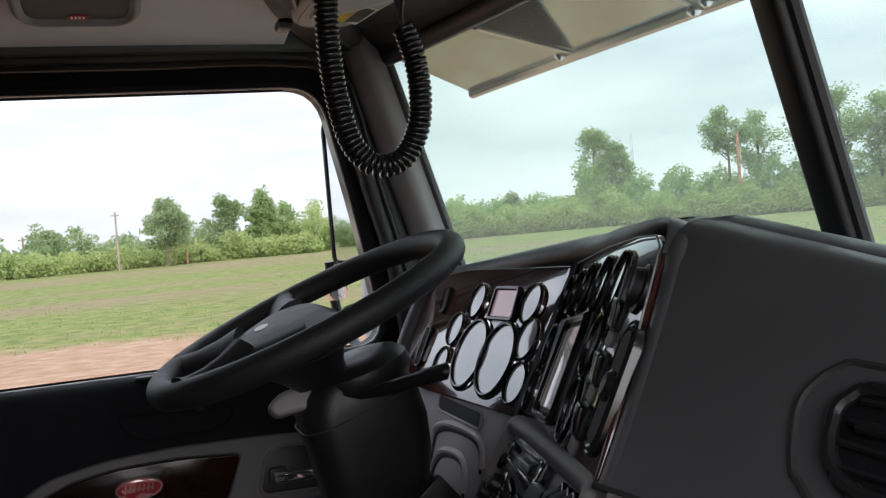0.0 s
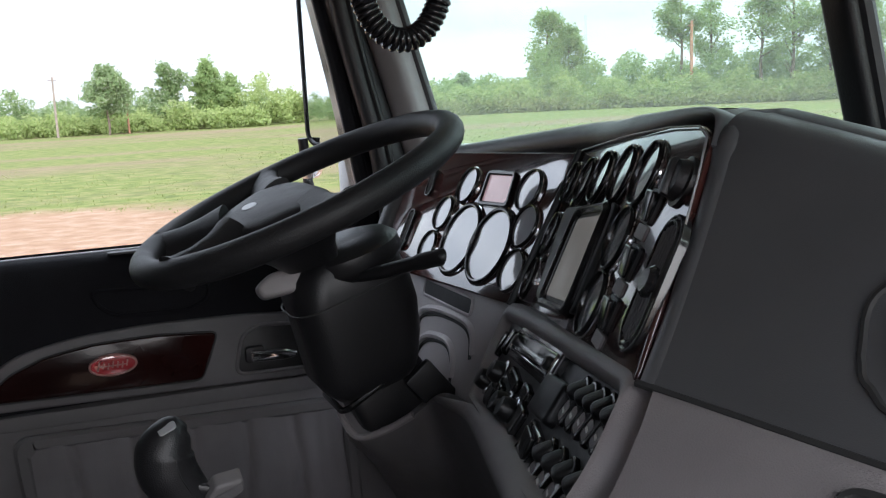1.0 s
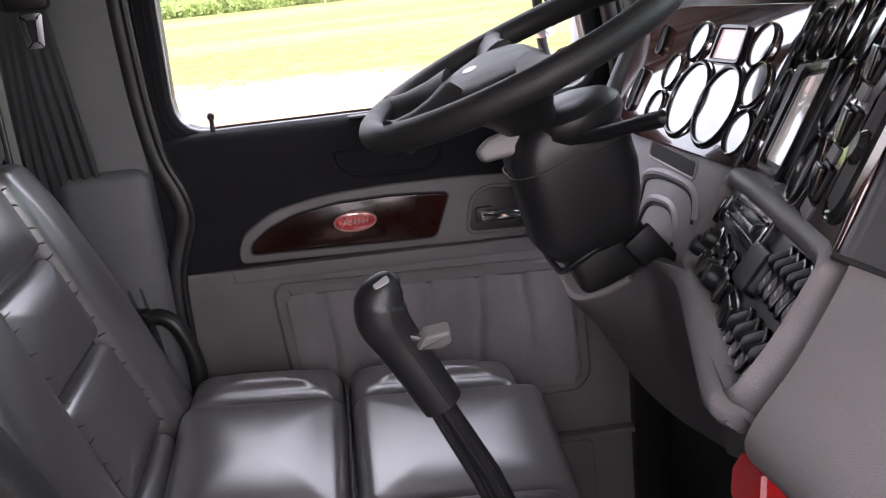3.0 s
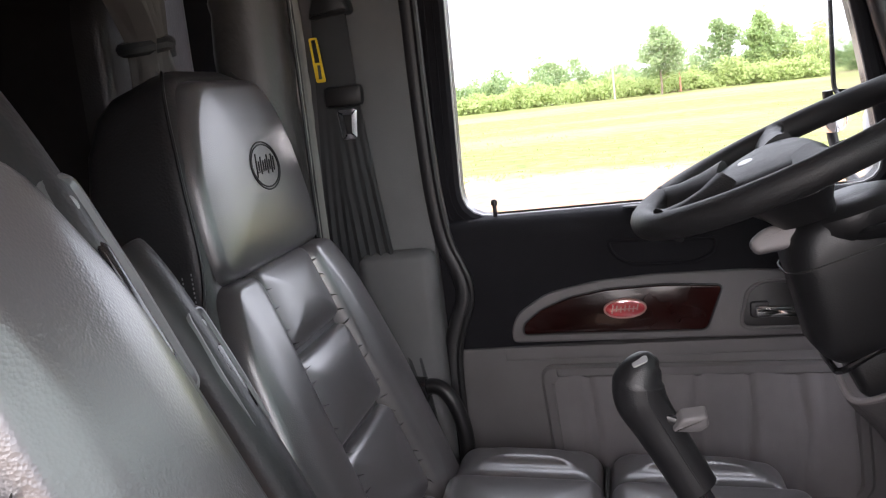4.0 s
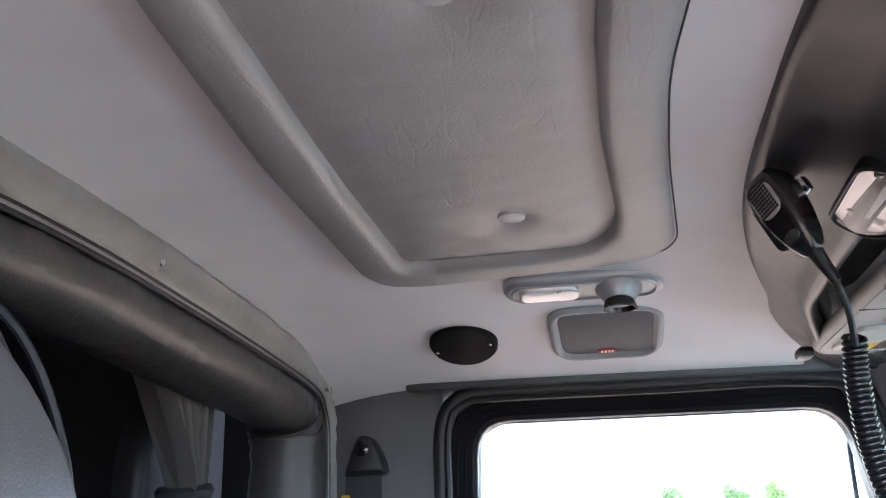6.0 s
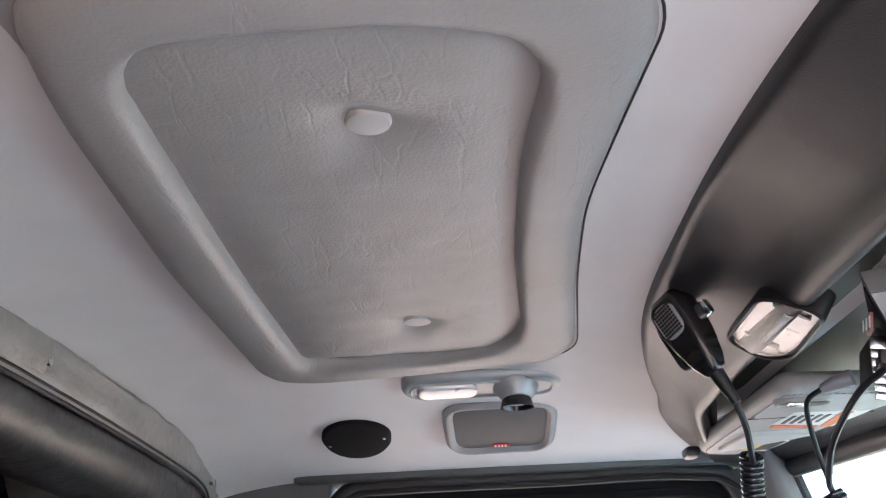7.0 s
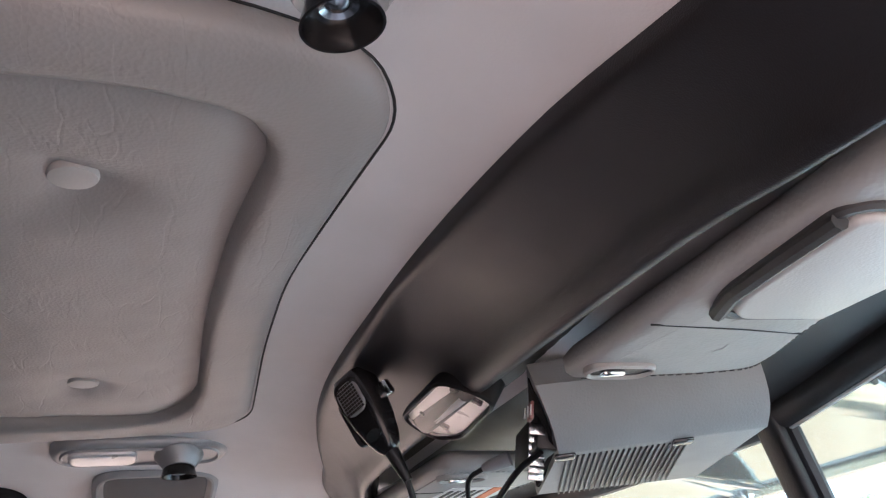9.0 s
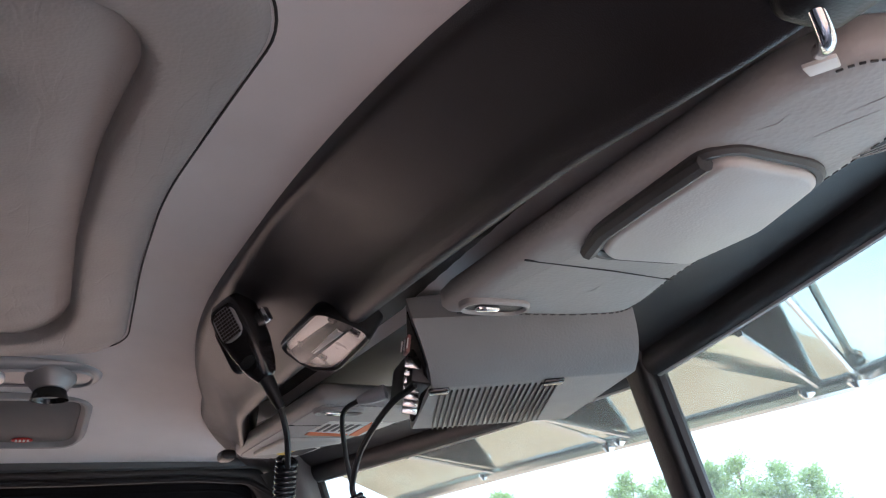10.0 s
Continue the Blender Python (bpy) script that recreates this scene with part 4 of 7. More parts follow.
    fm = frame_at((0, 0.86, 0), (1, 0, 0), (0, 0, 1))
    part("window_frame", collar(B(), fm, offset(WIN, 0.058), 0.058, 0, 0.045, 0.006), DOORB, root, "black window frame")
    part("window_seal", collar(B(), fm, offset(WIN, 0.004), 0.006, 0, 0.030, 0.002), RUB, root)
    for d, dy in ((0.020, 0.046), (0.034, 0.047), (0.047, 0.046)):
        part("frame_bead", collar(B(), fm, offset(WIN, d), 0.005, 0.04, dy, 0.0015), DOORB, root)
    part("bright_edge", collar(B(), fm, offset(WIN, 0.0005), 0.0025, 0, 0.034, 0.0008), SILV, root, "thin bright edge inside the window frame")


driver_door()


def door_seal():
    bm = B()
    line = spline([(-0.150, 0.80, 0.0), (-0.148, 0.80, 0.30), (-0.146, 0.797, 0.55), (-0.143, 0.797, 0.66), (-0.128, 0.797, 0.715), (-0.112, 0.797, 0.758), (-0.116, 0.797, 0.80), (-0.138, 0.80, 0.86),
                   (-0.148, 0.80, 0.94), (-0.152, 0.80, 1.05), (-0.153, 0.80, 1.20), (-0.150, 0.80, 1.31), (-0.115, 0.80, 1.355), (-0.05, 0.80, 1.362), (0.2, 0.80, 1.362), (0.42, 0.80, 1.362), (0.50, 0.80, 1.33), (0.545, 0.80, 1.15), (0.585, 0.80, 0.95), (0.60, 0.80, 0.6), (0.60, 0.80, 0.0)], 6)
    tube(bm, line, 0.016, 10)
    structure("trim", bm, RUB, "black rubber bulb seal round the door opening", "door seal")
    bm = B()
    tube(bm, [p + Vector((0, -0.012, 0)) + (Vector((0.012, 0, 0)) * min(1, max(0, (1.35 - p.z) / 0.03)) + Vector((0, 0, -0.012)) * min(1, max(0, (p.z - 1.31) / 0.04))) for p in line[:-8]], 0.006, 8)
    structure("trim", bm, BLK, "thin inner lip of the door seal", "door seal")


door_seal()
# inner step of the pillar and its lower cover
solo("pillar_cover", box(B(), pose(-0.215, 0.777, 0.47), 0.13, 0.05, 0.76, 0.022, 4), WALLG, "grey lower cover of the belt pillar", "trim", "structure")


def grab_loop():
    root = thing("seat_air_hose", (-0.19, 0.75, 0.55), "black hose curling out beside the seat", "hose")
    part("hose", tube(B(), spline([(-0.20, 0.745, 0.62), (-0.165, 0.74, 0.625), (-0.14, 0.735, 0.60), (-0.125, 0.735, 0.54), (-0.13, 0.74, 0.46)], 8), 0.013, 10), BLK, root)
    part("fitting", lathe(B(), frame_at((-0.21, 0.745, 0.62), (0, 1, 0), (0, 0, 1)), [(0.02, 0), (0.022, 0.01), (0.02, 0.028), (0.01, 0.03)], 16), BLKG, root)


grab_loop()


# ---- outside mirror on the door ----
def door_mirror():
    root = thing("door_mirror", (0.60, 1.13, 0.95), "tall black framed door mirror showing sky and field", "mirror")
    u = Vector((0.38, -0.925, 0))
    m = frame_at(Vector((0.553, 1.15, 1.155)) + u * 0.095, -u, (0, 0, 1))
    if (m.to_3x3() @ Vector((0, 0, 1))).x > 0:
        m = frame_at(Vector((0.553, 1.15, 1.155)) + u * 0.095, u, (0, 0, 1))
    out = rrect(0.19, 0.30, 0.03, 5)
    part("housing", plate(B(), m, out, -0.05, -0.004, 0.004), BLK, root)
    part("rim", collar(B(), m, offset(out, 0.002), 0.008, -0.01, 0.005, 0.002), BLK, root)
    part("mirror_glass", plate(B(), m, offset(out, -0.006), -0.003, 0.001), MIRR, root, "bright mirror glass")
    part("bracket", tube(B(), spline([(0.54, 1.14, 1.02), (0.548, 1.14, 0.92), (0.56, 1.05, 0.86), (0.58, 0.92, 0.84)], 6), 0.010, 10), BLK, root)
    part("bracket", tube(B(), spline([(0.60, 1.06, 1.32), (0.60, 1.0, 1.36), (0.60, 0.93, 1.36)], 6), 0.010, 10), BLK, root)
    part("knuckle", lathe(B(), pose(0.545, 1.12, 0.945), [(0.016, 0), (0.024, 0.012), (0.024, 0.03), (0.014, 0.042)], 20), CHR, root, "chrome mirror knuckle")


door_mirror()


def fender_mirror():
    """Chrome spot mirror on an arm from the door mirror's bracket."""
    root = thing("fender_mirror", (0.62, 1.1, 0.95), "small chrome mirror on a curled bracket", "mirror")
    part("bowl", lathe(B(), pose(0.66, 1.16, 0.985, 0, -80, 20), [(0.008, -0.03), (0.03, -0.015), (0.042, 0.01), (0.045, 0.02)], 24), CHR, root)
    part("bracket", tube(B(), spline([(0.665, 1.15, 0.96), (0.65, 1.13, 0.90), (0.61, 1.05, 0.86), (0.60, 0.94, 0.85)], 6), 0.008, 8), CHR, root)


fender_mirror()


# ---- seats ----
def seat(name, yc, xb, zb, arm, label, lifted, wide=1.0, tall=1.0):
    hv = lambda v: v if v < 0.5 else 0.5 + (v - 0.5) * tall      # height up the back
    root = thing(name, (xb + 0.1, yc, 0.0), label, "seat", "cab seats")
    t = radians(20)
    V, W = Vector((-math.sin(t), 0, math.cos(t))), Vector((math.cos(t), 0, math.sin(t)))
    m = frame_at((xb, yc, zb), (0, 1, 0), V)            # x to the door side of the cab, y up the back, z forward
    # dark shell of the backrest
    bm = B()
    loops = []
    for v, hw, d0, d1 in ((-0.06, 0.225, -0.12, -0.01), (0.0, 0.245, -0.13, 0.004), (0.15, 0.252, -0.14, 0.012), (0.32, 0.245, -0.14, 0.014), (0.43, 0.228, -0.135, 0.014),
                          (0.50, 0.190, -0.125, 0.016), (0.56, 0.180, -0.11, 0.032), (0.64, 0.170, -0.09, 0.047), (0.70, 0.144, -0.075, 0.054), (0.738, 0.112, -0.062, 0.052), (0.756, 0.085, -0.05, 0.040)):
        loops.append([m @ Vector((x * ((1 + (wide - 1) * 0.55) if v > 0.48 else 1), hv(v), (d0 + d1) / 2 + z)) for x, z in rrect(2 * hw, d1 - d0, 0.022, 5)])
    rings(bm, loops)
    back = part("backrest_shell", bm, LEAD, root, "dark leather back and sides", sharp=60)
    # head section
    head = rounded([(-0.170, 0.498), (0.172, 0.498), (0.176, 0.55), (0.165, 0.635), (0.137, 0.70), (0.098, 0.742), (-0.098, 0.742), (-0.137, 0.70), (-0.165, 0.635), (-0.174, 0.55)], 0.03, 4)
    hm = m @ pose(0, 0.5, 0) @ pose(0, 0, 0, 11.5)
    head = [(x * wide, hv(y) - 0.5) for x, y in head]
    h = part("headrest", pillow(B(), hm, head, 0.040, 0.016, 7, -0.004), LEA, root, "smooth grey leather head section", sharp=70)
    # bolsters
    for s in (-1, 1):
        bol = rounded([(s * 0.093, 0.500), (s * 0.176, 0.500), (s * 0.216, 0.43), (s * 0.240, 0.30), (s * 0.244, 0.12), (s * 0.235, -0.03), (s * 0.115, -0.03), (s * 0.112, 0.15), (s * 0.102, 0.36)], 0.022, 4)
        part("bolster", pillow(B(), m, bol, 0.050, 0.016, 7, -0.004), LEA, root, "grey leather side bolster", sharp=70)
    # insert panels
    for v0, v1, wl, wh in ((0.384, 0.502, 0.104, 0.096), (0.252, 0.380, 0.110, 0.105), (0.10, 0.248, 0.114, 0.111), (-0.02, 0.096, 0.116, 0.115)):
        po = rounded([(-wl, v0), (wl, v0), (wh, v1), (-wh, v1)], 0.012, 3)
        part("insert_panel", pillow(B(), m, po, 0.040, 0.014, 6, -0.005), LEA, root, "padded grey leather insert", sharp=70)
    # creases gathered along the insert's seams, their shade drawn as dark hairlines
    rng = random.Random(5)
    for s in (-1, 1):
        bm = B()
        for i in range(17):
            v = 0.03 + 0.028 * i + rng.uniform(-.006, .006)
            x = s * (0.112 - 0.028 * v)
            ln = rng.uniform(0.004, 0.012)
            dv = rng.uniform(-.007, .007)
            tube(bm, [m @ Vector((x + s * 0.002, v, 0.022)), m @ Vector((x - s * ln * 0.5, v + dv * 0.5, 0.033)), m @ Vector((x - s * ln, v + dv, 0.0385))], [0.0011, 0.0009, 0.0003], 6)
        tagged(part("gathers", bm, CREASE, root), kind="stuff")
        for d in (0.0, 0.012):
            bm = B()
            line = spline([m @ Vector((s * a, v, z - d)) for a, v, z in ((0.253, 0.02, -0.006), (0.2565, 0.2, -0.004), (0.2485, 0.34, -0.002), (0.2155, 0.46, 0.0), (0.1865, 0.53, 0.006))], 26)
            for q in range(0, len(line) - 1, 2):
                tube(bm, [line[q], line[q].lerp(line[q + 1], 0.9)], 0.0008, 4)
            tagged(part("stitching", bm, STITCH, root), kind="stuff")
    # stitching along the edges
    bm = B()
    for s in (-1, 1):
        tube(bm, spline([m @ Vector((s * a * ((1 + (wide - 1) * 0.55) if v > 0.5 else 1), hv(v), z)) for a, v, z in ((0.250, 0.05, -0.004), (0.254, 0.2, 0.0), (0.245, 0.34, 0.002), (0.212, 0.46, 0.004), (0.184, 0.53, 0.020), (0.174, 0.62, 0.040), (0.146, 0.705, 0.050), (0.10, 0.752, 0.044))], 6), 0.0022, 6)
    part("piping", bm, BLK, root)
    # stitched oval on the head section
    em = hm @ pose(0.010, 0.122 * tall, 0.0400)
    for a, b in ((0.047, 0.031), (0.0435, 0.0275)):
        part("stitched_oval", tube(B(), lay(em, ellipse(a, b, 48), 0.0004), 0.0010, 6, True), CREASE, h, "dark stitched oval outline")
    bm = B()
    for i, hh in enumerate((0.030, 0.012, 0.022, 0.012, 0.014, 0.024, 0.012, 0.024, 0.018)):
        f = (i + 0.5) / 9 - 0.5
        tube(bm, [em @ Vector((f * 0.066 - hh * 0.16, -hh * 0.45, 0.0004)), em @ Vector((f * 0.066 + hh * 0.16, hh * 0.55, 0.0004))], 0.0011, 6)
    tube(bm, [em @ Vector((-0.030, -0.007, 0.0004)), em @ Vector((0.030, -0.005, 0.0004))], 0.0008, 6)
    part("stitched_bars", bm, CREASE, h)
    # cushion
    cz = zb + 0.055
    cm = frame_at((xb + 0.245, yc, cz), (0, 1, 0), (-1, 0, 0.08))     # y points back
    bm = B()
    box(bm, pose(xb + 0.22, yc, cz - 0.075), 0.50, 0.50, 0.13, 0.045, 4)
    part("cushion_shell", bm, LEAD, root)
    for s in (-1, 1):
        for y0, y1, x0, x1 in ((-0.25, 0.002, 0.236, 0.258), (0.010, 0.235, 0.258, 0.258)):
            po = rounded([(s * 0.128, y0), (s * x0, y0), (s * x1, y1), (s * 0.128, y1)], 0.026, 5)
            part("cushion_bolster", pillow(B(), cm, po, 0.056, 0.040, 7, -0.03), LEA, root, "grey leather cushion bolster", sharp=75)
    for a, b in ((-0.27, 0.0), (0.009, 0.235)):
        po = rounded([(-0.126, a), (0.126, a), (0.126, b), (-0.126, b)], 0.018, 4)
        part("cushion_panel", pillow(B(), cm @ pose(0, 0, 0.004, 0, -9, 0), po, 0.044, 0.026, 7, -0.03), LEA, root, sharp=75)
    part("cushion_seam", tube(B(), [cm @ Vector((x, 0.0055, 0.012)) for x in (-0.24, -0.1, 0.1, 0.24)], 0.003, 6), CREASE, root)
    # suspension base
    bm = B()
    box(bm, pose(xb + 0.22, yc, (cz - 0.14) / 2), 0.36, 0.36, cz - 0.14, 0.02)
    part("pedestal", bm, BLK, root)
    # armrest, folded up along the back
    ax = arm * 0.295
    am = m @ pose(ax, 0.0, lifted)
    line = spline([am @ Vector((0, v, z)) for v, z in ((-0.04, 0.045), (0.10, 0.032), (0.24, 0.021), (0.38, 0.009), (0.50, -0.002), (0.555, -0.010), (0.575, -0.016))], 6)
    rad = [0.020 + 0.012 * min(1, i / 5) - 0.003 * max(0, (i - 22) / 8) for i in range(len(line))]
    rad[-3:] = [0.027, 0.020, 0.008]
    part("armrest", tube(B(), line, rad, 18, flat=1.15), LEAD, root, "padded dark leather armrest folded up", sharp=70)
    for s in (-1, 1):
        tagged(part("armrest_stitching", tube(B(), [p + (am.to_3x3() @ Vector((s * 0.012, 0, 1))) * (r * 0.98) for p, r in zip(line[2:-4], rad[2:-4])], 0.0009, 5), STITCH, root), kind="stuff")
    hm2 = am @ pose(0, 0.425, 0.004 + 0.029, -4.5)
    frame_o = rounded([(-0.020, -0.070), (0.020, -0.070), (0.022, 0.0), (0.019, 0.072), (-0.019, 0.072), (-0.022, 0.0)], 0.012, 4)
    hd = part("armrest_handle", collar(B(), hm2, frame_o, 0.008, -0.022, 0.004, 0.003), BAND, root, "satin grey moulded armrest handle")
    part("handle_well", plate(B(), hm2, offset(frame_o, -0.007), -0.02, -0.002), BLK, hd)
    part("grip_bar", plate(B(), hm2 @ pose(0, -0.010, 0), rrect(0.017, 0.078, 0.007, 4), -0.006, 0.006, 0.004), BLKG, hd, "black grip inside the handle")
    part("lock_button", lathe(B(), hm2 @ pose(0, 0.052, 0), [(0.007, -0.004), (0.007, 0.003), (0.004, 0.005)], 18), SILV, hd, "round silver lock button")
    return root


seat("driver_seat", 0.44, -0.140, 0.432, -1, "grey leather driver's seat with stitched oval on the headrest", 0.018)
seat("passenger_seat", -0.525, 0.055, 0.615, 1, "grey leather passenger's seat set forward and high", -0.055, 1.17, 0.62)


# ---- seat belt ----
def spline4(rows, n):
    """Smoothed rows of four numbers."""
    a = spline([r[:3] for r in rows], n)
    w = spline([(r[3], 0, 0) for r in rows], n)
    return [(*p, q.x) for p, q in zip(a, w)]


def seat_belt():
    root = thing("seat_belt", (-0.28, 0.78, 0.9), "black seat belt hanging from the pillar with steel tongue", "seat belt")
    part("anchor_cover", plate(B(), frame_at((-0.275, 0.79, 1.265), (1, 0, 0), (0, 0, 1)), rounded([(-0.036, -0.035), (0.038, -0.03), (0.030, 0.0), (0.012, 0.03), (-0.008, 0.034), (-0.02, 0.01)], 0.012, 4), 0, 0.03, 0.008), BLK, root, "black anchor cover")
    part("anchor_bolt", lathe(B(), frame_at((-0.278, 0.762, 1.275), (1, 0, 0), (0, 0, 1)), [(0.012, -0.004), (0.012, 0.003), (0.006, 0.005)], 16), BLKG, root)
    def web(rows, folds):
        loops = []
        for x, y, z, w in spline4(rows, 5):
            f = folds * min(1, max(0, (1.10 - z) / 0.25))
            top = [Vector((x - w + 2 * w * q / 16, y - 0.002 - f * (0.5 + 0.5 * math.sin(q * 1.55 + z * 4)), z)) for q in range(17)]
            loops.append(top + [p + Vector((0, 0.004, 0)) for p in reversed(top)])
        bm = B()
        rings(bm, loops)
        part("webbing", bm, BELT, root, "folded black webbing", sharp=50)
    web(((-0.272, 0.768, 1.245, 0.024), (-0.268, 0.772, 1.10, 0.024), (-0.260, 0.772, 0.95, 0.030), (-0.245, 0.77, 0.80, 0.034), (-0.222, 0.76, 0.66, 0.036), (-0.195, 0.745, 0.50, 0.034)), 0.008)
    web(((-0.285, 0.776, 1.235, 0.022), (-0.298, 0.778, 1.0, 0.024), (-0.300, 0.778, 0.85, 0.028), (-0.283, 0.775, 0.7, 0.030), (-0.26, 0.77, 0.5, 0.028)), 0.006)
    part("tongue_housing", box(B(), pose(-0.265, 0.762, 1.108), 0.064, 0.022, 0.034, 0.008), BLK, root)
    bm = B()
    collar(bm, frame_at((-0.262, 0.757, 1.065), (1, 0, 0), (0, 0, 1)), rounded([(-0.012, -0.026), (0.012, -0.026), (0.017, 0.022), (-0.017, 0.022)], 0.005, 3), 0.009, -0.0015, 0.0015, 0.0005)
    part("tongue", bm, CHR, root, "steel belt tongue")
    bm = B()
    m = frame_at((-0.298, 0.752, 1.168), (1, 0, 0), (0, 0, 1))
    collar(bm, m, rounded([(-0.006, -0.035), (0.010, -0.035), (0.004, 0.035), (-0.010, 0.035)], 0.003, 2), 0.0035, 0, 0.002, 0.0005)
    plate(bm, m, [(-0.003, -0.034), (0.009, -0.034), (0.006, -0.004), (-0.005, -0.004)], 0, 0.0025)
    part("tag", bm, YEL, root, "yellow belt tag")
    part("tag_print", box(B(), m @ pose(0.002, -0.019, 0.0028), 0.005, 0.022, 0.0006), INK, root)


seat_belt()


# ---- dashboard ----
CL = frame_at((0.598, 0.42, 0.955), (0, -1, 0), (0.469, 0, 0.883))
CN = frame_at((0.525, 0.184, 0.880), (-0.375, -0.927, 0), (0.406, -0.164, 0.898))
LO = frame_at((0.405, -0.150, 0.913), (-0.375, -0.927, 0), (math.sin(radians(35)) * 0.927, -math.sin(radians(35)) * 0.375, math.cos(radians(35))))


def on(m, p):
    """The place of a world point on a panel's plane, as x and y of the panel."""
    q = m.inverted() @ Vector(p)
    return q.x, q.y


DB = thing("dashboard", (0.6, 0.1, 0.6), "black truck dashboard with wood gauge panels and grey lower part", "dashboard")


def gauge(m, x, y, r):
    c = m @ pose(x, y, 0)
    b = part("gauge", lathe(B(), c, [(r * 0.98, 0), (r * 1.0, 0.002), (r * 0.99, 0.0045), (r * 0.94, 0.006), (r * 0.90, 0.0055), (r * 0.87, 0.003), (r * 0.87, 0.001)], 40), BLKG, DB, "round gauge with gloss black bezel")
    part("gauge_ring", lathe(B(), c, [(r * 1.03, 0.0), (r * 1.03, 0.0018), (r * 1.0, 0.0024), (r * 0.99, 0.0005)], 40), CHR, b)
    part("gauge_face", lathe(B(), c, [(r * 0.89, 0.0), (r * 0.89, 0.0025), (0.0001, 0.0027)], 40), FACE, b, "pale gauge face")
    return b


# wood panels
def cl(y, z):
    """A place on the gauge panel from the cab's y and z."""
    return 0.42 - y, (z - 0.955) / 0.883


def cn(x, y, z):
    return on(CN, (x, y, z))


def dash_panels():
    pan = rounded([cl(0.690, 0.848), cl(0.725, 0.90), cl(0.732, 0.955), cl(0.69, 0.997), cl(0.60, 1.008), cl(0.272, 1.020), cl(0.284, 0.858), cl(0.60, 0.845)], 0.018, 4)
    part("gauge_panel", plate(B(), CL, pan, -0.02, 0.0, 0.002), WOOD, DB, "glossy dark red wood gauge panel")
    cen = rounded([cn(0.64, 0.285, 1.018), cn(0.531, -0.028, 1.058), cn(0.508, -0.098, 1.060), cn(0.494, -0.122, 1.054), cn(0.405, -0.162, 0.912), cn(0.553, 0.289, 0.845)], 0.012, 4)
    part("centre_panel", plate(B(), CN, cen, -0.02, 0.0, 0.002), WOODC, DB, "glossy dark red wood centre panel")
    # strip between the two panels
    bm = B()
    a0, a1 = CL @ Vector((*cl(0.272, 1.022), 0.001)), CL @ Vector((*cl(0.284, 0.857), 0.001))
    tube(bm, [a0, a1], 0.004, 8)
    part("panel_joint", bm, BLK, DB)


dash_panels()
for y, z, r in ((0.511, 0.968, 0.0265), (0.345, 0.974, 0.0265), (0.551, 0.929, 0.0255), (0.320, 0.936, 0.0270), (0.556, 0.884, 0.0245),
                (0.308, 0.889, 0.0265), (0.470, 0.905, 0.0500), (0.385, 0.907, 0.0500)):
    gauge(CL, *cl(y, z), r)
for p, r in (((0.609, 0.250, 0.989), 0.024), ((0.585, 0.185, 0.998), 0.0255), ((0.565, 0.125, 1.007), 0.0265), ((0.541, 0.052, 1.015), 0.0275), ((0.518, -0.018, 1.021), 0.028),
                 ((0.494, -0.014, 0.974), 0.0275), ((0.468, -0.014, 0.927), 0.0275), ((0.575, 0.240, 0.940), 0.025), ((0.555, 0.256, 0.892), 0.025)):
    gauge(CN, *cn(*p), r)

# small display between the upper gauges
d = rounded([cl(0.463, 0.987), cl(0.393, 0.989), cl(0.382, 0.953), cl(0.456, 0.950)], 0.005, 3)
ds = part("display_bezel", collar(B(), CL, offset(d, 0.003), 0.006, -0.001, 0.005, 0.0015), BLKG, DB)
part("display", plate(B(), CL, offset(d, -0.002), 0.0, 0.002), DISP, ds, "pinkish grey message display")


def vent_slot(m, x0, y0, x1, y1, w, n, name, label):
    """A long oval outlet with slats."""
    a, b = Vector((x0, y0)), Vector((x1, y1))
    L = (b - a).length
    ang = math.degrees(math.atan2((b - a).y, (b - a).x))
    c = m @ pose(*((a + b) / 2), 0.0) @ pose(0, 0, 0, 0, 0, ang)
    o = rrect(L, w, w * 0.48, 8)
    v = part(name, collar(B(), c, o, w * 0.12, -0.004, 0.005, 0.002), BLKG, DB, label)
    part("outlet_floor", plate(B(), c, offset(o, -w * 0.08), -0.002, 0.001), BLK, v)
    for i in range(n):
        f = (i + 0.5) / n - 0.5
        part("slat", box(B(), c @ pose(0, f * w * 0.78, 0.003, 50), L * (0.88 - 0.5 * f * f), w * 0.10, 0.0016, 0.0006), BAND, v)
    return v, c


vent_slot(CL, *cl(0.648, 0.868), *cl(0.655, 0.925), 0.024, 3, "side_outlet", "slim oval outlet at the end of the panel")
vent_slot(CL, *cl(0.628, 0.945), *cl(0.640, 0.982), 0.022, 4, "side_outlet", "short slatted outlet")
v, vc = vent_slot(CN, *cn(0.463, -0.128, 1.004), *cn(0.423, -0.127, 0.925), 0.040, 6, "air_outlet", "long oval air outlet with slats")
part("outlet_rim", collar(B(), vc, offset(rrect(0.088, 0.040, 0.019, 8), 0.003), 0.003, -0.002, 0.004, 0.001), BLKG, v)
part("outlet_knob", lathe(B(), vc @ pose(0.0, 0.006, 0.002), [(0.010, 0), (0.011, 0.005), (0.008, 0.008)], 16), BLKG, v)

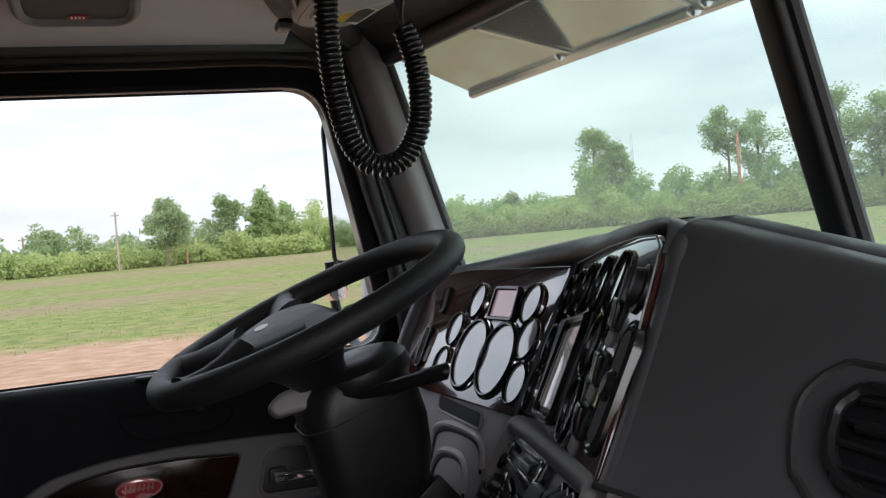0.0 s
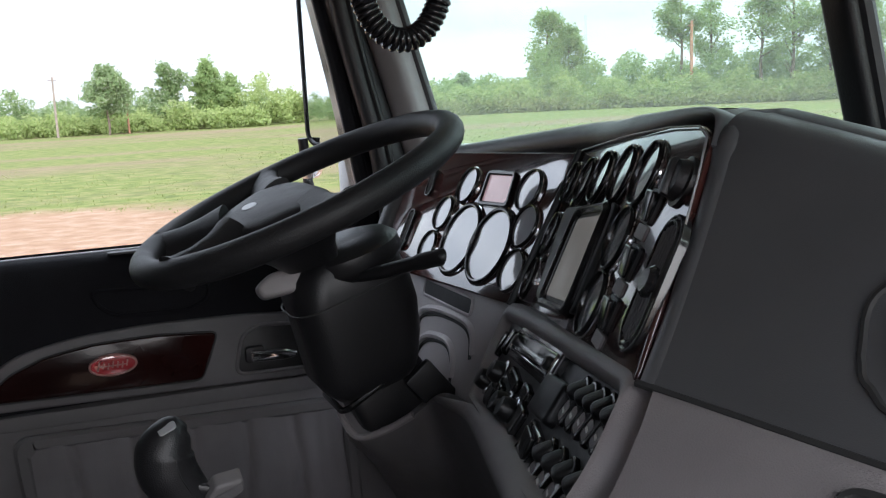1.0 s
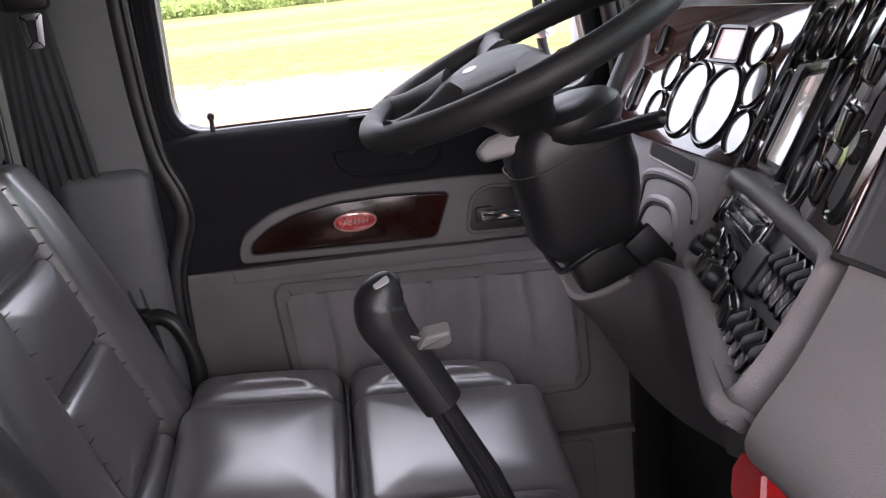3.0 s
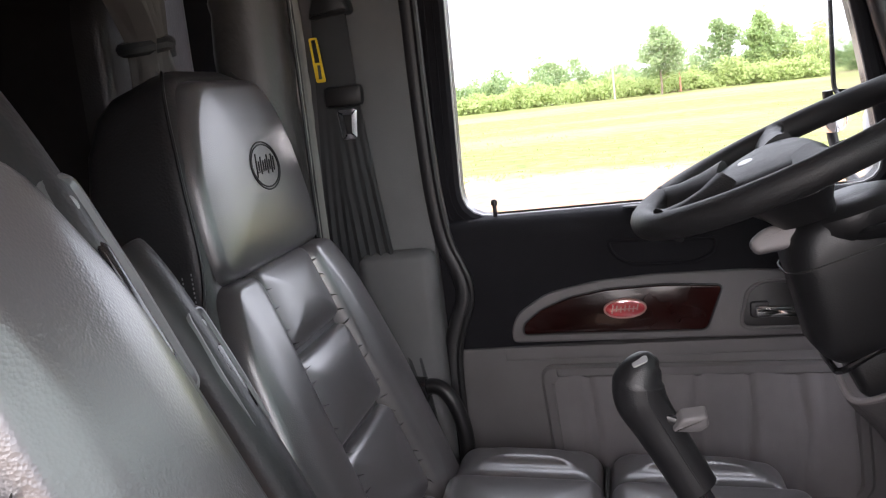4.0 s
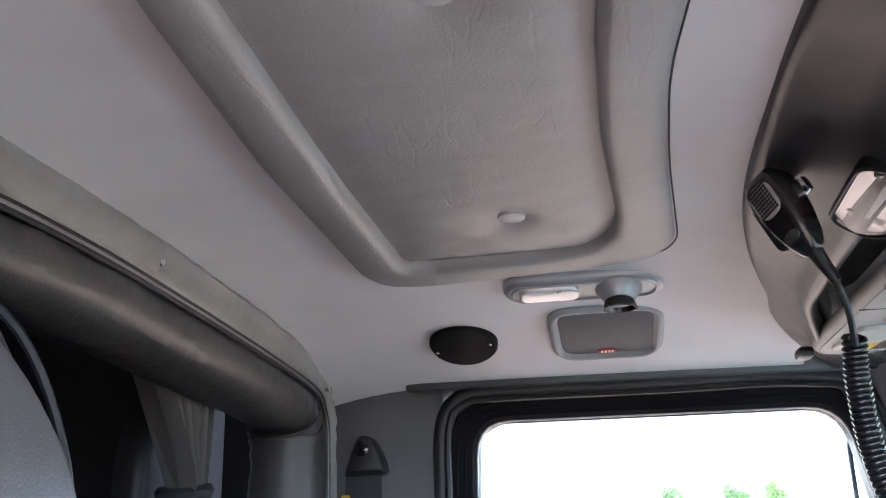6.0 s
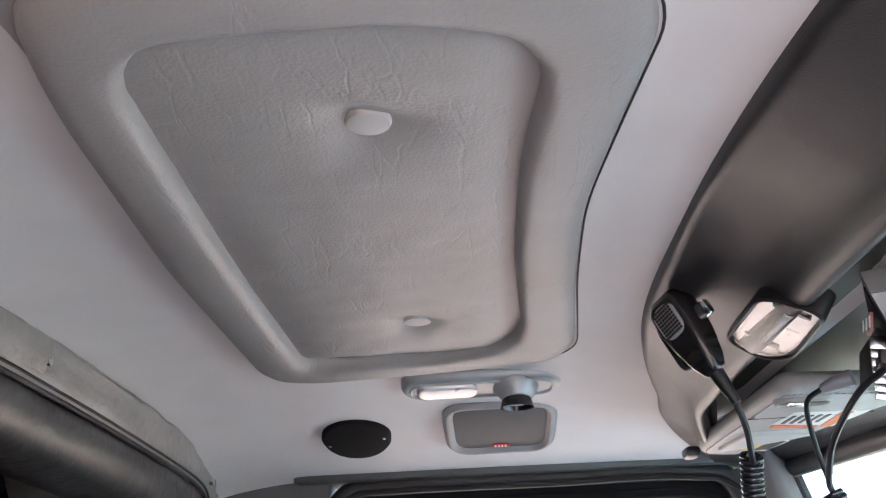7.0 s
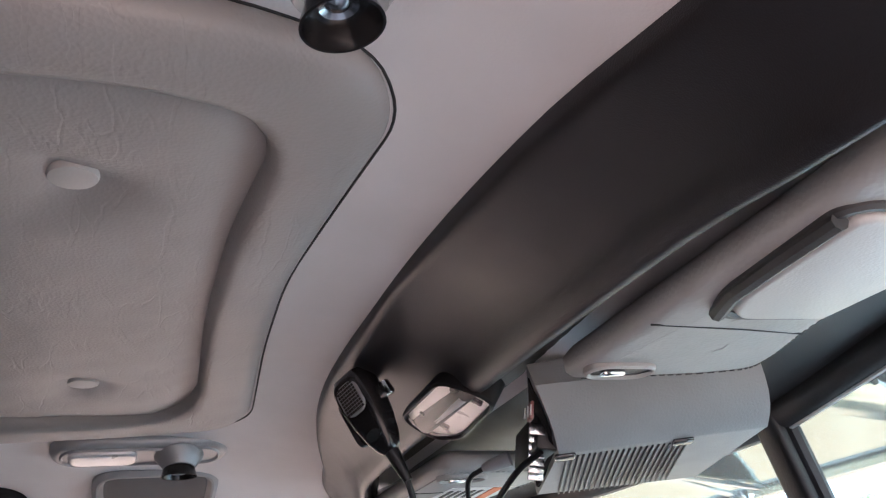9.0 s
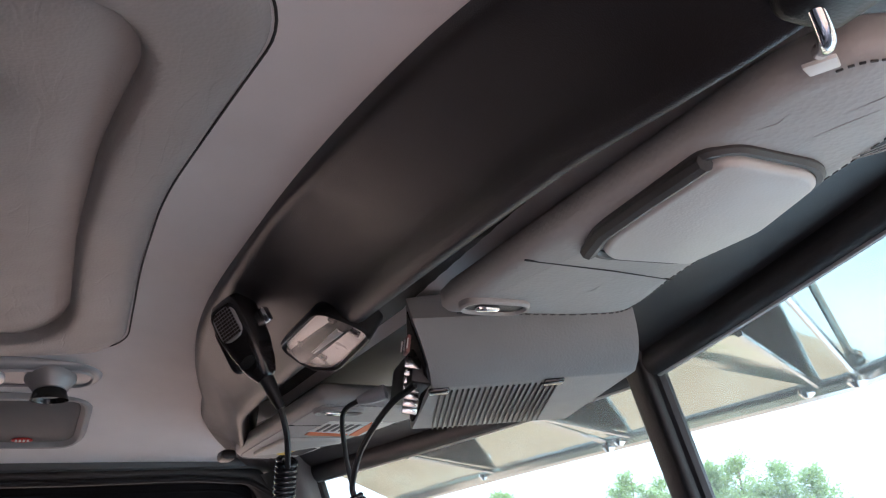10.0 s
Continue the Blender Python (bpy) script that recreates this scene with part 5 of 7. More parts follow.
# navigation unit
nv = rounded([cn(0.586, 0.218, 0.966), cn(0.523, 0.029, 0.995), cn(0.476, 0.022, 0.908), cn(0.531, 0.189, 0.884)], 0.014, 4)
nav = part("screen_unit", plate(B(), CN, nv, 0, 0.004, 0.002), BLK, DB, "black framed upright screen unit")
sc = rounded([cn(0.549, 0.134, 0.967), cn(0.521, 0.047, 0.983), cn(0.484, 0.044, 0.913), cn(0.514, 0.136, 0.899)], 0.004, 3)
part("screen_lip", collar(B(), CN, offset(sc, 0.012), 0.008, 0.002, 0.010, 0.003), BLKG, nav)
part("screen", plate(B(), CN, sc, 0.002, 0.0055), SCREEN, nav, "switched-off screen paled by an added glow")


def rocker(m, x, y, w, h, label="black rocker switch", tag=None):
    b = part("rocker_switch", plate(B(), m @ pose(x, y, 0), rrect(w, h, 0.003), 0, 0.003, 0.001), BLK, DB, label)
    bm = B()
    plate(bm, m @ pose(x, y, 0.003) @ pose(0, 0, 0, 9), rrect(w * 0.8, h * 0.86, 0.002), 0, 0.004, 0.0015)
    part("paddle", bm, BLKG, b)
    if tag:
        part("switch_label", plate(B(), m @ pose(x, y - h * 0.75, 0), rrect(w * 1.05, h * 0.42, 0.002), 0, 0.002, 0.0005), tag, b)


for p in ((0.490, -0.062, 1.003), (0.469, -0.064, 0.966), (0.451, -0.064, 0.931)):
    x, y = cn(*p)
    rocker(CN, x, y, 0.024, 0.026, tag=DASHG)
x, y = cn(0.483, -0.106, 1.024)
part("dial_knob", lathe(B(), CN @ pose(x, y, 0), [(0.018, 0), (0.018, 0.003), (0.015, 0.004), (0.013, 0.010), (0.010, 0.011)], 24), BLK, DB, "black dial knob")
part("dial_grip", box(B(), CN @ pose(x, y, 0.011, 0, 0, 20), 0.007, 0.028, 0.008, 0.003), BLK, DB)

# hood: rolled lip round the panels, top deck, passenger side
LIP = [(0.548, 0.742, 0.845), (0.578, 0.752, 0.905), (0.606, 0.748, 0.956), (0.630, 0.722, 0.981), (0.640, 0.66, 0.990), (0.645, 0.45, 1.011), (0.646, 0.275, 1.028),
       (0.60, 0.13, 1.037), (0.542, -0.040, 1.060), (0.516, -0.100, 1.064), (0.503, -0.119, 1.057), (0.492, -0.128, 1.045)]
ACROSS = Vector((0.12, -1.0, 0.0))


def thick_sheet(rows, vec):
    bm = B()
    sheet(bm, rows, 0.0)
    g = bmesh.ops.extrude_face_region(bm, geom=list(bm.faces))
    bmesh.ops.translate(bm, verts=[q for q in g["geom"] if isinstance(q, bmesh.types.BMVert)], vec=vec)
    return bm


def hood():
    line = spline(LIP, 8)
    bm = B()
    k = len(line)
    loops = []
    for i, p in enumerate(line):
        t = (line[min(k - 1, i + 1)] - line[max(0, i - 1)]).normalized()
        face = Vector((-0.86, 0.12, 0.45)).normalized()
        face = (face - t * face.dot(t)).normalized()
        out = -t.cross(face).normalized()
        if out.dot(p - Vector((0.55, 0.2, 0.94))) < 0:
            out = -out
        w = 0.10 + 0.90 * min(1, max(0, (p.y + 0.14) / 0.24))       # slimmer down the passenger side
        loops.append([p + out * a * w + face * (b * (0.4 + 0.6 * w) - 0.002 * (1 - w)) for a, b in ((-0.008, -0.03), (-0.008, 0.004), (-0.004, 0.012), (0.004, 0.017), (0.014, 0.015), (0.021, 0.008), (0.025, -0.004), (0.026, -0.02), (0.02, -0.05))])
    rings(bm, loops)
    part("hood_lip", bm, DASH, DB, "soft black rolled hood lip", sharp=75)
    # deck from the lip to the glass
    edge = spline([(0.60, 0.83, 0.970), (0.618, 0.76, 0.988), (0.640, 0.66, 1.003), (0.650, 0.45, 1.026), (0.650, 0.275, 1.043), (0.607, 0.13, 1.054), (0.557, -0.045, 1.0690), (0.541, -0.112, 1.0660),
                   (0.552, -0.193, 1.0490), (0.564, -0.273, 1.0330), (0.585, -0.413, 1.0206), (0.611, -0.59, 1.0045), (0.638, -0.773, 0.988), (0.648, -0.84, 0.982)], 5)
    rows = []
    for f in (0.0, 0.15, 0.4, 0.7, 1.0):
        row = []
        for p in edge:
            gx = ws_x(p.y, 1.0) + 0.02
            row.append(Vector((p.x + (gx - p.x) * f, p.y, p.z + (0.955 - p.z) * (f ** 1.15))))
        rows.append(row)
    part("deck", thick_sheet(rows, (0.004, 0, -0.02)), DASH, DB, "black grained top deck of the dashboard", sharp=60)
    # passenger face: dark above, grey below
    col = spline([(0.499, -0.119, 1.061), (0.479, -0.132, 1.030), (0.454, -0.145, 0.992), (0.425, -0.158, 0.949), (0.403, -0.167, 0.919)], 6)
    col = [col[0] + Vector((0.034, 0.006, 0.008)), col[0] + Vector((0.022, 0.004, 0.0095)), col[0] + Vector((0.011, 0.002, 0.0075)), col[0] + Vector((0.003, 0, 0.003))] + col[1:]

    def face_pt(u, v):
        """u from the corner towards the passenger's door, v down the face."""
        x = v * (len(col) - 1)
        i = min(len(col) - 2, int(x))
        p = col[i].lerp(col[i + 1], x - i)
        L = 0.66 * u
        return p + ACROSS * L + Vector((0.03 * L, 0, -0.21 * (1 - v) * min(L, 0.16) - 0.09 * (1 - v) * max(0, L - 0.16)))
    nf = Vector((-0.82, 0.0, 0.57))
    roll = [Vector((0.592, 0.045, 1.050)), Vector((0.558, -0.058, 1.0565)), Vector((0.535, -0.110, 1.0565))] + [p + ACROSS * 0.0060 - nf * 0.0118 for p in col[4::3]] + [col[-1] + ACROSS * 0.0060 - nf * 0.0118]
    roll = spline(roll, 5)
    part("corner_roll", tube(B(), roll, [0.0125] * len(roll), 16), DASH, DB, "soft rounded corner of the dashboard", sharp=80)
    us = [0.0092, 0.018, 0.03] + [i / 24 for i in range(2, 25)]
    vs = [i / 27 for i in range(28)]
    part("passenger_face", thick_sheet([[face_pt(u, v) for u in us] for v in vs], (0.03, 0, 0)), DASH, DB, "black grained passenger side of the dashboard", sharp=70)
    lowc = spline([(0.402, -0.176, 0.918), (0.384, -0.190, 0.905), (0.360, -0.198, 0.876), (0.342, -0.190, 0.843), (0.343, -0.176, 0.816), (0.362, -0.168, 0.790), (0.42, -0.165, 0.73), (0.49, -0.165, 0.65)], 4)

    def low_pt(u, v):
        x = v * 4
        i = min(len(lowc) - 2, int(x))
        p = lowc[i].lerp(lowc[i + 1], x - i)
        return p + ACROSS * (0.66 * u) + Vector((0.0, 0, -0.01 * u * v))
    part("passenger_lower", thick_sheet([[low_pt(u, v) for u in us] for v in [i / 4 for i in range(29)]], (0.03, 0, 0)), DASHG, DB, "grey grained lower passenger panel", sharp=70)
    # outlet in the passenger face
    def on_face(y, z, lift):
        best = None
        for v in [i / 120 for i in range(121)]:
            x = v * (len(col) - 1)
            i = min(len(col) - 2, int(x))
            p = col[i].lerp(col[i + 1], x - i)
            q = face_pt((p.y - y) / 0.66, v)
            if best is None or abs(q.z - z) < abs(best.z - z):
                best = q
        return best + Vector((-0.82, 0.0, 0.57)) * lift
    sur = [tuple(p) for p in rounded([(-0.268, 0.978), (-0.282, 0.995), (-0.44, 0.985), (-0.44, 0.928), (-0.305, 0.936), (-0.284, 0.948)], 0.012, 5)]
    vv = part("passenger_outlet", tube(B(), [on_face(y, z, 0.0) for y, z in sur], 0.0022, 6, True), CREASE, DB, "black air outlet set in a shallow recess")
    ringo = rounded([(-0.292, 0.975), (-0.302, 0.984), (-0.43, 0.976), (-0.43, 0.936), (-0.318, 0.944), (-0.302, 0.955)], 0.010, 5)
    part("outlet_ring", tube(B(), [on_face(y, z, 0.0015) for y, z in ringo], 0.0042, 8, True), BLK, vv)
    bm = B()
    rings(bm, [[on_face(y, z, -0.001) for y, z in ringo], [on_face(y, z, 0.0012) for y, z in ringo]])
    part("outlet_floor", bm, SPK, vv)
    for i in range(4):
        z0 = 0.951 + 0.009 * i
        part("slat", tube(B(), [on_face(y, z0 - (y + 0.31) * -0.05, 0.003) for y in (-0.305, -0.34, -0.38, -0.425)], 0.0018, 6), BLK, vv)
    part("outlet_knob", tube(B(), [on_face(-0.312, 0.967, 0.005), on_face(-0.330, 0.966, 0.005)], 0.0035, 8), BLKG, vv, "glossy black outlet tab")
    # glove box outline
    ln = [low_pt(u, v) + Vector((-0.0005, 0, 0)) for u, v in ((0.205, 4.5), (0.198, 2.2), (0.195, 1.1), (0.203, 0.66), (0.228, 0.50), (0.285, 0.46), (0.6, 0.46), (0.95, 0.46))]
    part("glove_box_gap", tube(B(), spline(ln, 6), 0.0028, 6), CREASE, DB, "dark gap round the glove box lid")
    part("seam", tube(B(), [face_pt(u, 1.0) + Vector((-0.001, 0, -0.001)) for u in (0, 0.2, 0.5, 0.8, 1.0)], 0.0025, 6), CREASE, DB)
    # dark core that closes the dashboard behind its panels
    part("core", plate(B(), CN, rounded([cn(0.66, 0.30, 1.03), cn(0.512, -0.13, 1.068), cn(0.420, -0.160, 0.930), cn(0.54, 0.30, 0.85)], 0.02, 3), -0.035, -0.022), BLK, DB)
    part("core", plate(B(), CL, [cl(0.74, 0.83), cl(0.74, 1.01), cl(0.25, 1.03), cl(0.25, 0.83)], -0.035, -0.022), BLK, DB)
    part("chrome_edge", tube(B(), [CN @ Vector((*cn(*p), 0.002)) for p in ((0.648, 0.31, 1.015), (0.572, 0.089, 1.045), (0.531, -0.028, 1.056), (0.508, -0.095, 1.058), (0.495, -0.118, 1.052), (0.476, -0.131, 1.030), (0.457, -0.144, 1.002))], 0.0008, 6), SILV, DB, "thin bright edge of the centre panel")


hood()


# lower switch panel
def lo(x, y, z):
    return on(LO, (x, y, z))


def switch_panel():
    inn = [(-0.418, -0.072), (0.006, -0.006), (0.028, -0.05), (0.031, -0.084), (-0.07, -0.104), (-0.26, -0.128), (-0.335, -0.142)]
    out = [(-0.440, -0.054), (0.010, 0.013), (0.040, -0.04), (0.042, -0.094), (-0.07, -0.113), (-0.26, -0.138), (-0.36, -0.150)]
    i_, o = rounded(inn, 0.014, 4), rounded(out, 0.02, 4)
    part("switch_panel", plate(B(), LO, offset(i_, 0.004), -0.020, -0.010, 0.001), BLK, DB, "black lower panel full of switches")
    bm = B()
    mix = lambda f: [tuple(Vector(a).lerp(Vector(b), f)) for a, b in zip(o, i_)]
    loops = [lay(LO, o, -0.03), lay(LO, o, -0.008), lay(LO, mix(0.2), 0.0), lay(LO, mix(0.5), 0.003), lay(LO, mix(0.8), 0.001), lay(LO, i_, -0.004), lay(LO, i_, -0.02)]
    rings(bm, loops, False, False)
    part("switch_frame", bm, DASHG, DB, "rounded grey frame round the switch panel", sharp=60)
    base = -0.010

    def toggle(px, py):
        b = part("toggle_switch", plate(B(), LO @ pose(px, py, base) @ pose(0, 0, 0, 0, 0, -12), rrect(0.020, 0.040, 0.006, 5), 0, 0.004, 0.0015), BLKG, DB, "black paddle toggle switch")
        q = LO @ pose(px, py, base) @ pose(0, 0, 0, 0, 0, -12)
        part("paddle", plate(B(), q @ pose(0, 0.008, 0.002) @ pose(0, 0, 0, -32), rrect(0.014, 0.018, 0.005, 4), 0, 0.007, 0.003), BLK, b)
        part("switch_tag", plate(B(), q @ pose(0, -0.010, 0.003), rrect(0.012, 0.014, 0.003), 0, 0.0014, 0.0004), DASHG, b)
        part("tag_print", box(B(), q @ pose(0, -0.010, 0.0046), 0.006, 0.002, 0.0006), WHITE, b)
    for i in range(5):
        f = i / 4
        toggle(-0.085 + 0.084 * f, -0.043 + 0.014 * f)
    for i in range(4):
        f = i / 3
        toggle(-0.072 + 0.084 * f, -0.090 + 0.016 * f)
    # radio front with a bright surround
    rm = LO @ pose(-0.238, -0.056, base) @ pose(0, 0, 0, 0, 0, 9)
    ra = part("radio", plate(B(), rm, rrect(0.172, 0.034, 0.004), 0, 0.008, 0.002), BLKG, DB, "gloss black radio front")
    part("radio_trim", collar(B(), rm, rrect(0.164, 0.022, 0.004), 0.003, 0.006, 0.0105, 0.001), CHR, ra, "bright radio surround")
    part("cassette_lip", plate(B(), rm @ pose(0, -0.003, 0.007), rrect(0.13, 0.007, 0.002), 0, 0.003, 0.001), STEEL, ra)
    for x in (-0.07, 0.07):
        part("radio_knob", lathe(B(), rm @ pose(x, 0.0, 0.006), [(0.006, 0), (0.006, 0.006), (0.004, 0.008)], 14), BLK, ra)
    for px, py in ((-0.350, -0.125), (-0.322, -0.106), (-0.245, -0.112), (-0.214, -0.106)):
        kb = part("control_knob", lathe(B(), LO @ pose(px, py, base), [(0.011, 0), (0.011, 0.007), (0.009, 0.013), (0.006, 0.014)], 20), BLK, DB, "ribbed black control knob")
        part("knob_ring", lathe(B(), LO @ pose(px, py, base), [(0.015, 0), (0.015, 0.002), (0.0125, 0.003)], 20), STEEL, kb)
    for px, py, w, h in ((-0.385, -0.092, 0.018, 0.026), (-0.362, -0.082, 0.018, 0.026), (-0.34, -0.078, 0.014, 0.022), (-0.285, -0.118, 0.022, 0.026), (-0.18, -0.100, 0.026, 0.024), (-0.26, -0.090, 0.05, 0.012), (-0.20, -0.082, 0.03, 0.012)):
        part("switch_block", plate(B(), LO @ pose(px, py, base), rrect(w, h, 0.004), 0, 0.006, 0.002), BLKG, DB, "small black switch")
    part("blank_cover", plate(B(), LO @ pose(-0.127, -0.060, base) @ pose(0, 0, 0, 0, 0, 10), rrect(0.060, 0.034, 0.006), 0, 0.010, 0.004), BLK, DB)
    rocker(LO @ pose(0, 0, base), -0.115, -0.096, 0.036, 0.026, "large black rocker with steel rim")
    part("rocker_rim", collar(B(), LO @ pose(-0.115, -0.096, base), rrect(0.044, 0.031, 0.004), 0.003, 0, 0.005, 0.001), STEEL, DB)


switch_panel()


def knee_panel():
    """Grey panel below the gauges with pressed-in slots, and the skirt under it."""
    m = frame_at((0.552, 0.45, 0.850), (0, -1, 0), (0.25, 0, 0.97))
    out = rounded([(-0.28, 0.0), (0.165, 0.006), (0.185, -0.03), (0.17, -0.09), (0.10, -0.135), (0.0, -0.16), (-0.28, -0.16)], 0.02, 3)
    part("knee_panel", plate(B(), m, out, -0.02, 0.0, 0.003), KNEE, DB, "grey moulded knee panel under the gauges, lightened for window light")
    sl = part("slot", collar(B(), m @ pose(-0.018, -0.017, 0), rrect(0.158, 0.026, 0.008), 0.004, 0, 0.0025, 0.001), KNEE, DB)
    part("slot_floor", plate(B(), m @ pose(-0.018, -0.017, 0), rrect(0.150, 0.018, 0.006), 0, 0.0012), BLK, sl)
    for pts in (((-0.105, -0.13), (-0.10, -0.072), (-0.091, -0.050), (-0.037, -0.038), (0.043, -0.036), (0.074, -0.046), (0.085, -0.07)), ((-0.09, -0.14), (-0.085, -0.10), (-0.056, -0.076), (0.007, -0.070), (0.034, -0.086), (0.04, -0.11))):
        bm = B()
        tube(bm, spline([m @ Vector((x, y, -0.001)) for x, y in pts], 6), 0.006, 8, flat=0.8)
        part("pressed_rib", bm, KNEE, DB)
        # dark line that paints the shade below the rib
        bm = B()
        tube(bm, spline([m @ Vector((x * 0.93, y - 0.007, 0.0)) for x, y in pts], 6), 0.0028, 6)
        part("rib_shade_line", bm, CREASE, DB)
    bm = B()
    for j in range(3):
        for i in range(3):
            plate(bm, m @ pose(-0.165 + 0.011 * i, -0.045 - 0.013 * j, 0.0), rrect(0.009, 0.010, 0.002), 0, 0.004, 0.001)
    part("small_buttons", bm, BLK, DB)
    part("firewall_cover", box(B(), pose(0.66, 0.30, 0.40), 0.04, 1.05, 0.62, 0.01), FLOORM, DB)
    part("kick_cover", box(B(), pose(0.625, 0.80, 0.38), 0.09, 0.08, 0.80, 0.01), BLK, DB)
    part("firewall_cover", box(B(), pose(0.56, -0.15, 0.40), 0.04, 0.6, 0.80, 0.01), FLOORM, DB)
    # skirt that carries the column and runs under the switches
    top = spline([(0.415, 0.52, 0.690), (0.394, 0.462, 0.703), (0.402, 0.425, 0.684), (0.425, 0.398, 0.694), (0.450, 0.368, 0.717), (0.472, 0.342, 0.741), (0.441, 0.187, 0.779), (0.418, 0.103, 0.793), (0.388, 0.009, 0.803), (0.357, -0.088, 0.813), (0.346, -0.125, 0.815), (0.342, -0.160, 0.822)], 6)
    low = spline([(0.425, 0.52, 0.665), (0.402, 0.470, 0.672), (0.455, 0.535, 0.600), (0.498, 0.575, 0.527), (0.530, 0.575, 0.475), (0.553, 0.490, 0.460), (0.532, 0.290, 0.528), (0.500, 0.204, 0.573), (0.472, 0.090, 0.630), (0.440, -0.030, 0.690), (0.415, -0.110, 0.735), (0.400, -0.165, 0.760)], 6)
    rows = []
    for i in range(13):
        f = i / 12
        rows.append([a.lerp(b, f) + Vector((0.016, 0, -0.014)) * math.sin(math.pi * f) for a, b in zip(top, low)])
    rows.append([q + Vector((0.10, 0, 0.02)) for q in low])
    part("column_skirt", thick_sheet(rows, (0.012, 0, 0.01)), SKIRT, DB, "grey sloping cover under the steering column, darkened for shade", sharp=70)
    cup = top[5:26]
    part("skirt_lip", tube(B(), [q + Vector((0, 0, 0.002)) for q in cup], [0.0045] * len(cup), 8), DASHG, DB, "rounded edge of the column opening")
    # broad rounded lower edge of the switch panel
    bm = B()
    edge = spline([(0.474, 0.340, 0.745), (0.441, 0.187, 0.782), (0.418, 0.103, 0.796), (0.388, 0.009, 0.806), (0.357, -0.088, 0.816), (0.345, -0.128, 0.820), (0.341, -0.152, 0.826), (0.342, -0.166, 0.836)], 8)
    N = (LO.to_3x3() @ Vector((0, 0, 1))).normalized()
    k = len(edge)
    loops = []
    for i, p in enumerate(edge):
        t = (edge[min(k - 1, i + 1)] - edge[max(0, i - 1)]).normalized()
        inw = N.cross(t).normalized()
        if inw.dot(LO.to_3x3() @ Vector((0, 1, 0))) < 0 and i < k * 0.6:
            inw = -inw
        w = 0.006 + 0.017 * min(1, i / 20) - 0.013 * max(0, (i - 40) / (k - 40))
        sink = N * 0.012 * max(0, (i - k + 12) / 11)
        loops.append([p - sink + inw * a * w + N * b * (0.4 + 0.6 * min(1, i / 20)) for a, b in ((-0.10, -0.02), (-0.28, -0.008), (-0.15, 0.001), (0.12, 0.006), (0.5, 0.005), (0.85, 0.0), (1.05, -0.008), (1.1, -0.02))])
    rings(bm, loops)
    part("lower_roll", bm, DASHG, DB, "rounded grey lower edge of the dashboard", sharp=75)


knee_panel()


# ---- parking brake knobs ----
def brake_knob(x, y, z, r, m, sides, label):
    root = thing("brake_knob", (x + 0.08, y, z), label, "knob", "parking brake knobs")
    mm = frame_at((x, y, z), (0, -1, 0), (0.25, 0, 0.97))
    part("button", lathe(B(), mm, [(r * 0.5, -0.03), (r * 0.7, -0.012), (r, -0.008), (r, 0.010), (r * 0.92, 0.014)], sides), m, root, sharp=20)
    part("stem", lathe(B(), mm, [(r * 0.4, -0.15), (r * 0.42, -0.03)], 16), m, root)
    return root


brake_knob(0.425, -0.034, 0.690, 0.026, REDK, 8, "red eight-sided parking brake knob under the dashboard")
brake_knob(0.430, -0.030, 0.630, 0.026, YEL, 4, "yellow square parking brake knob under the dashboard")


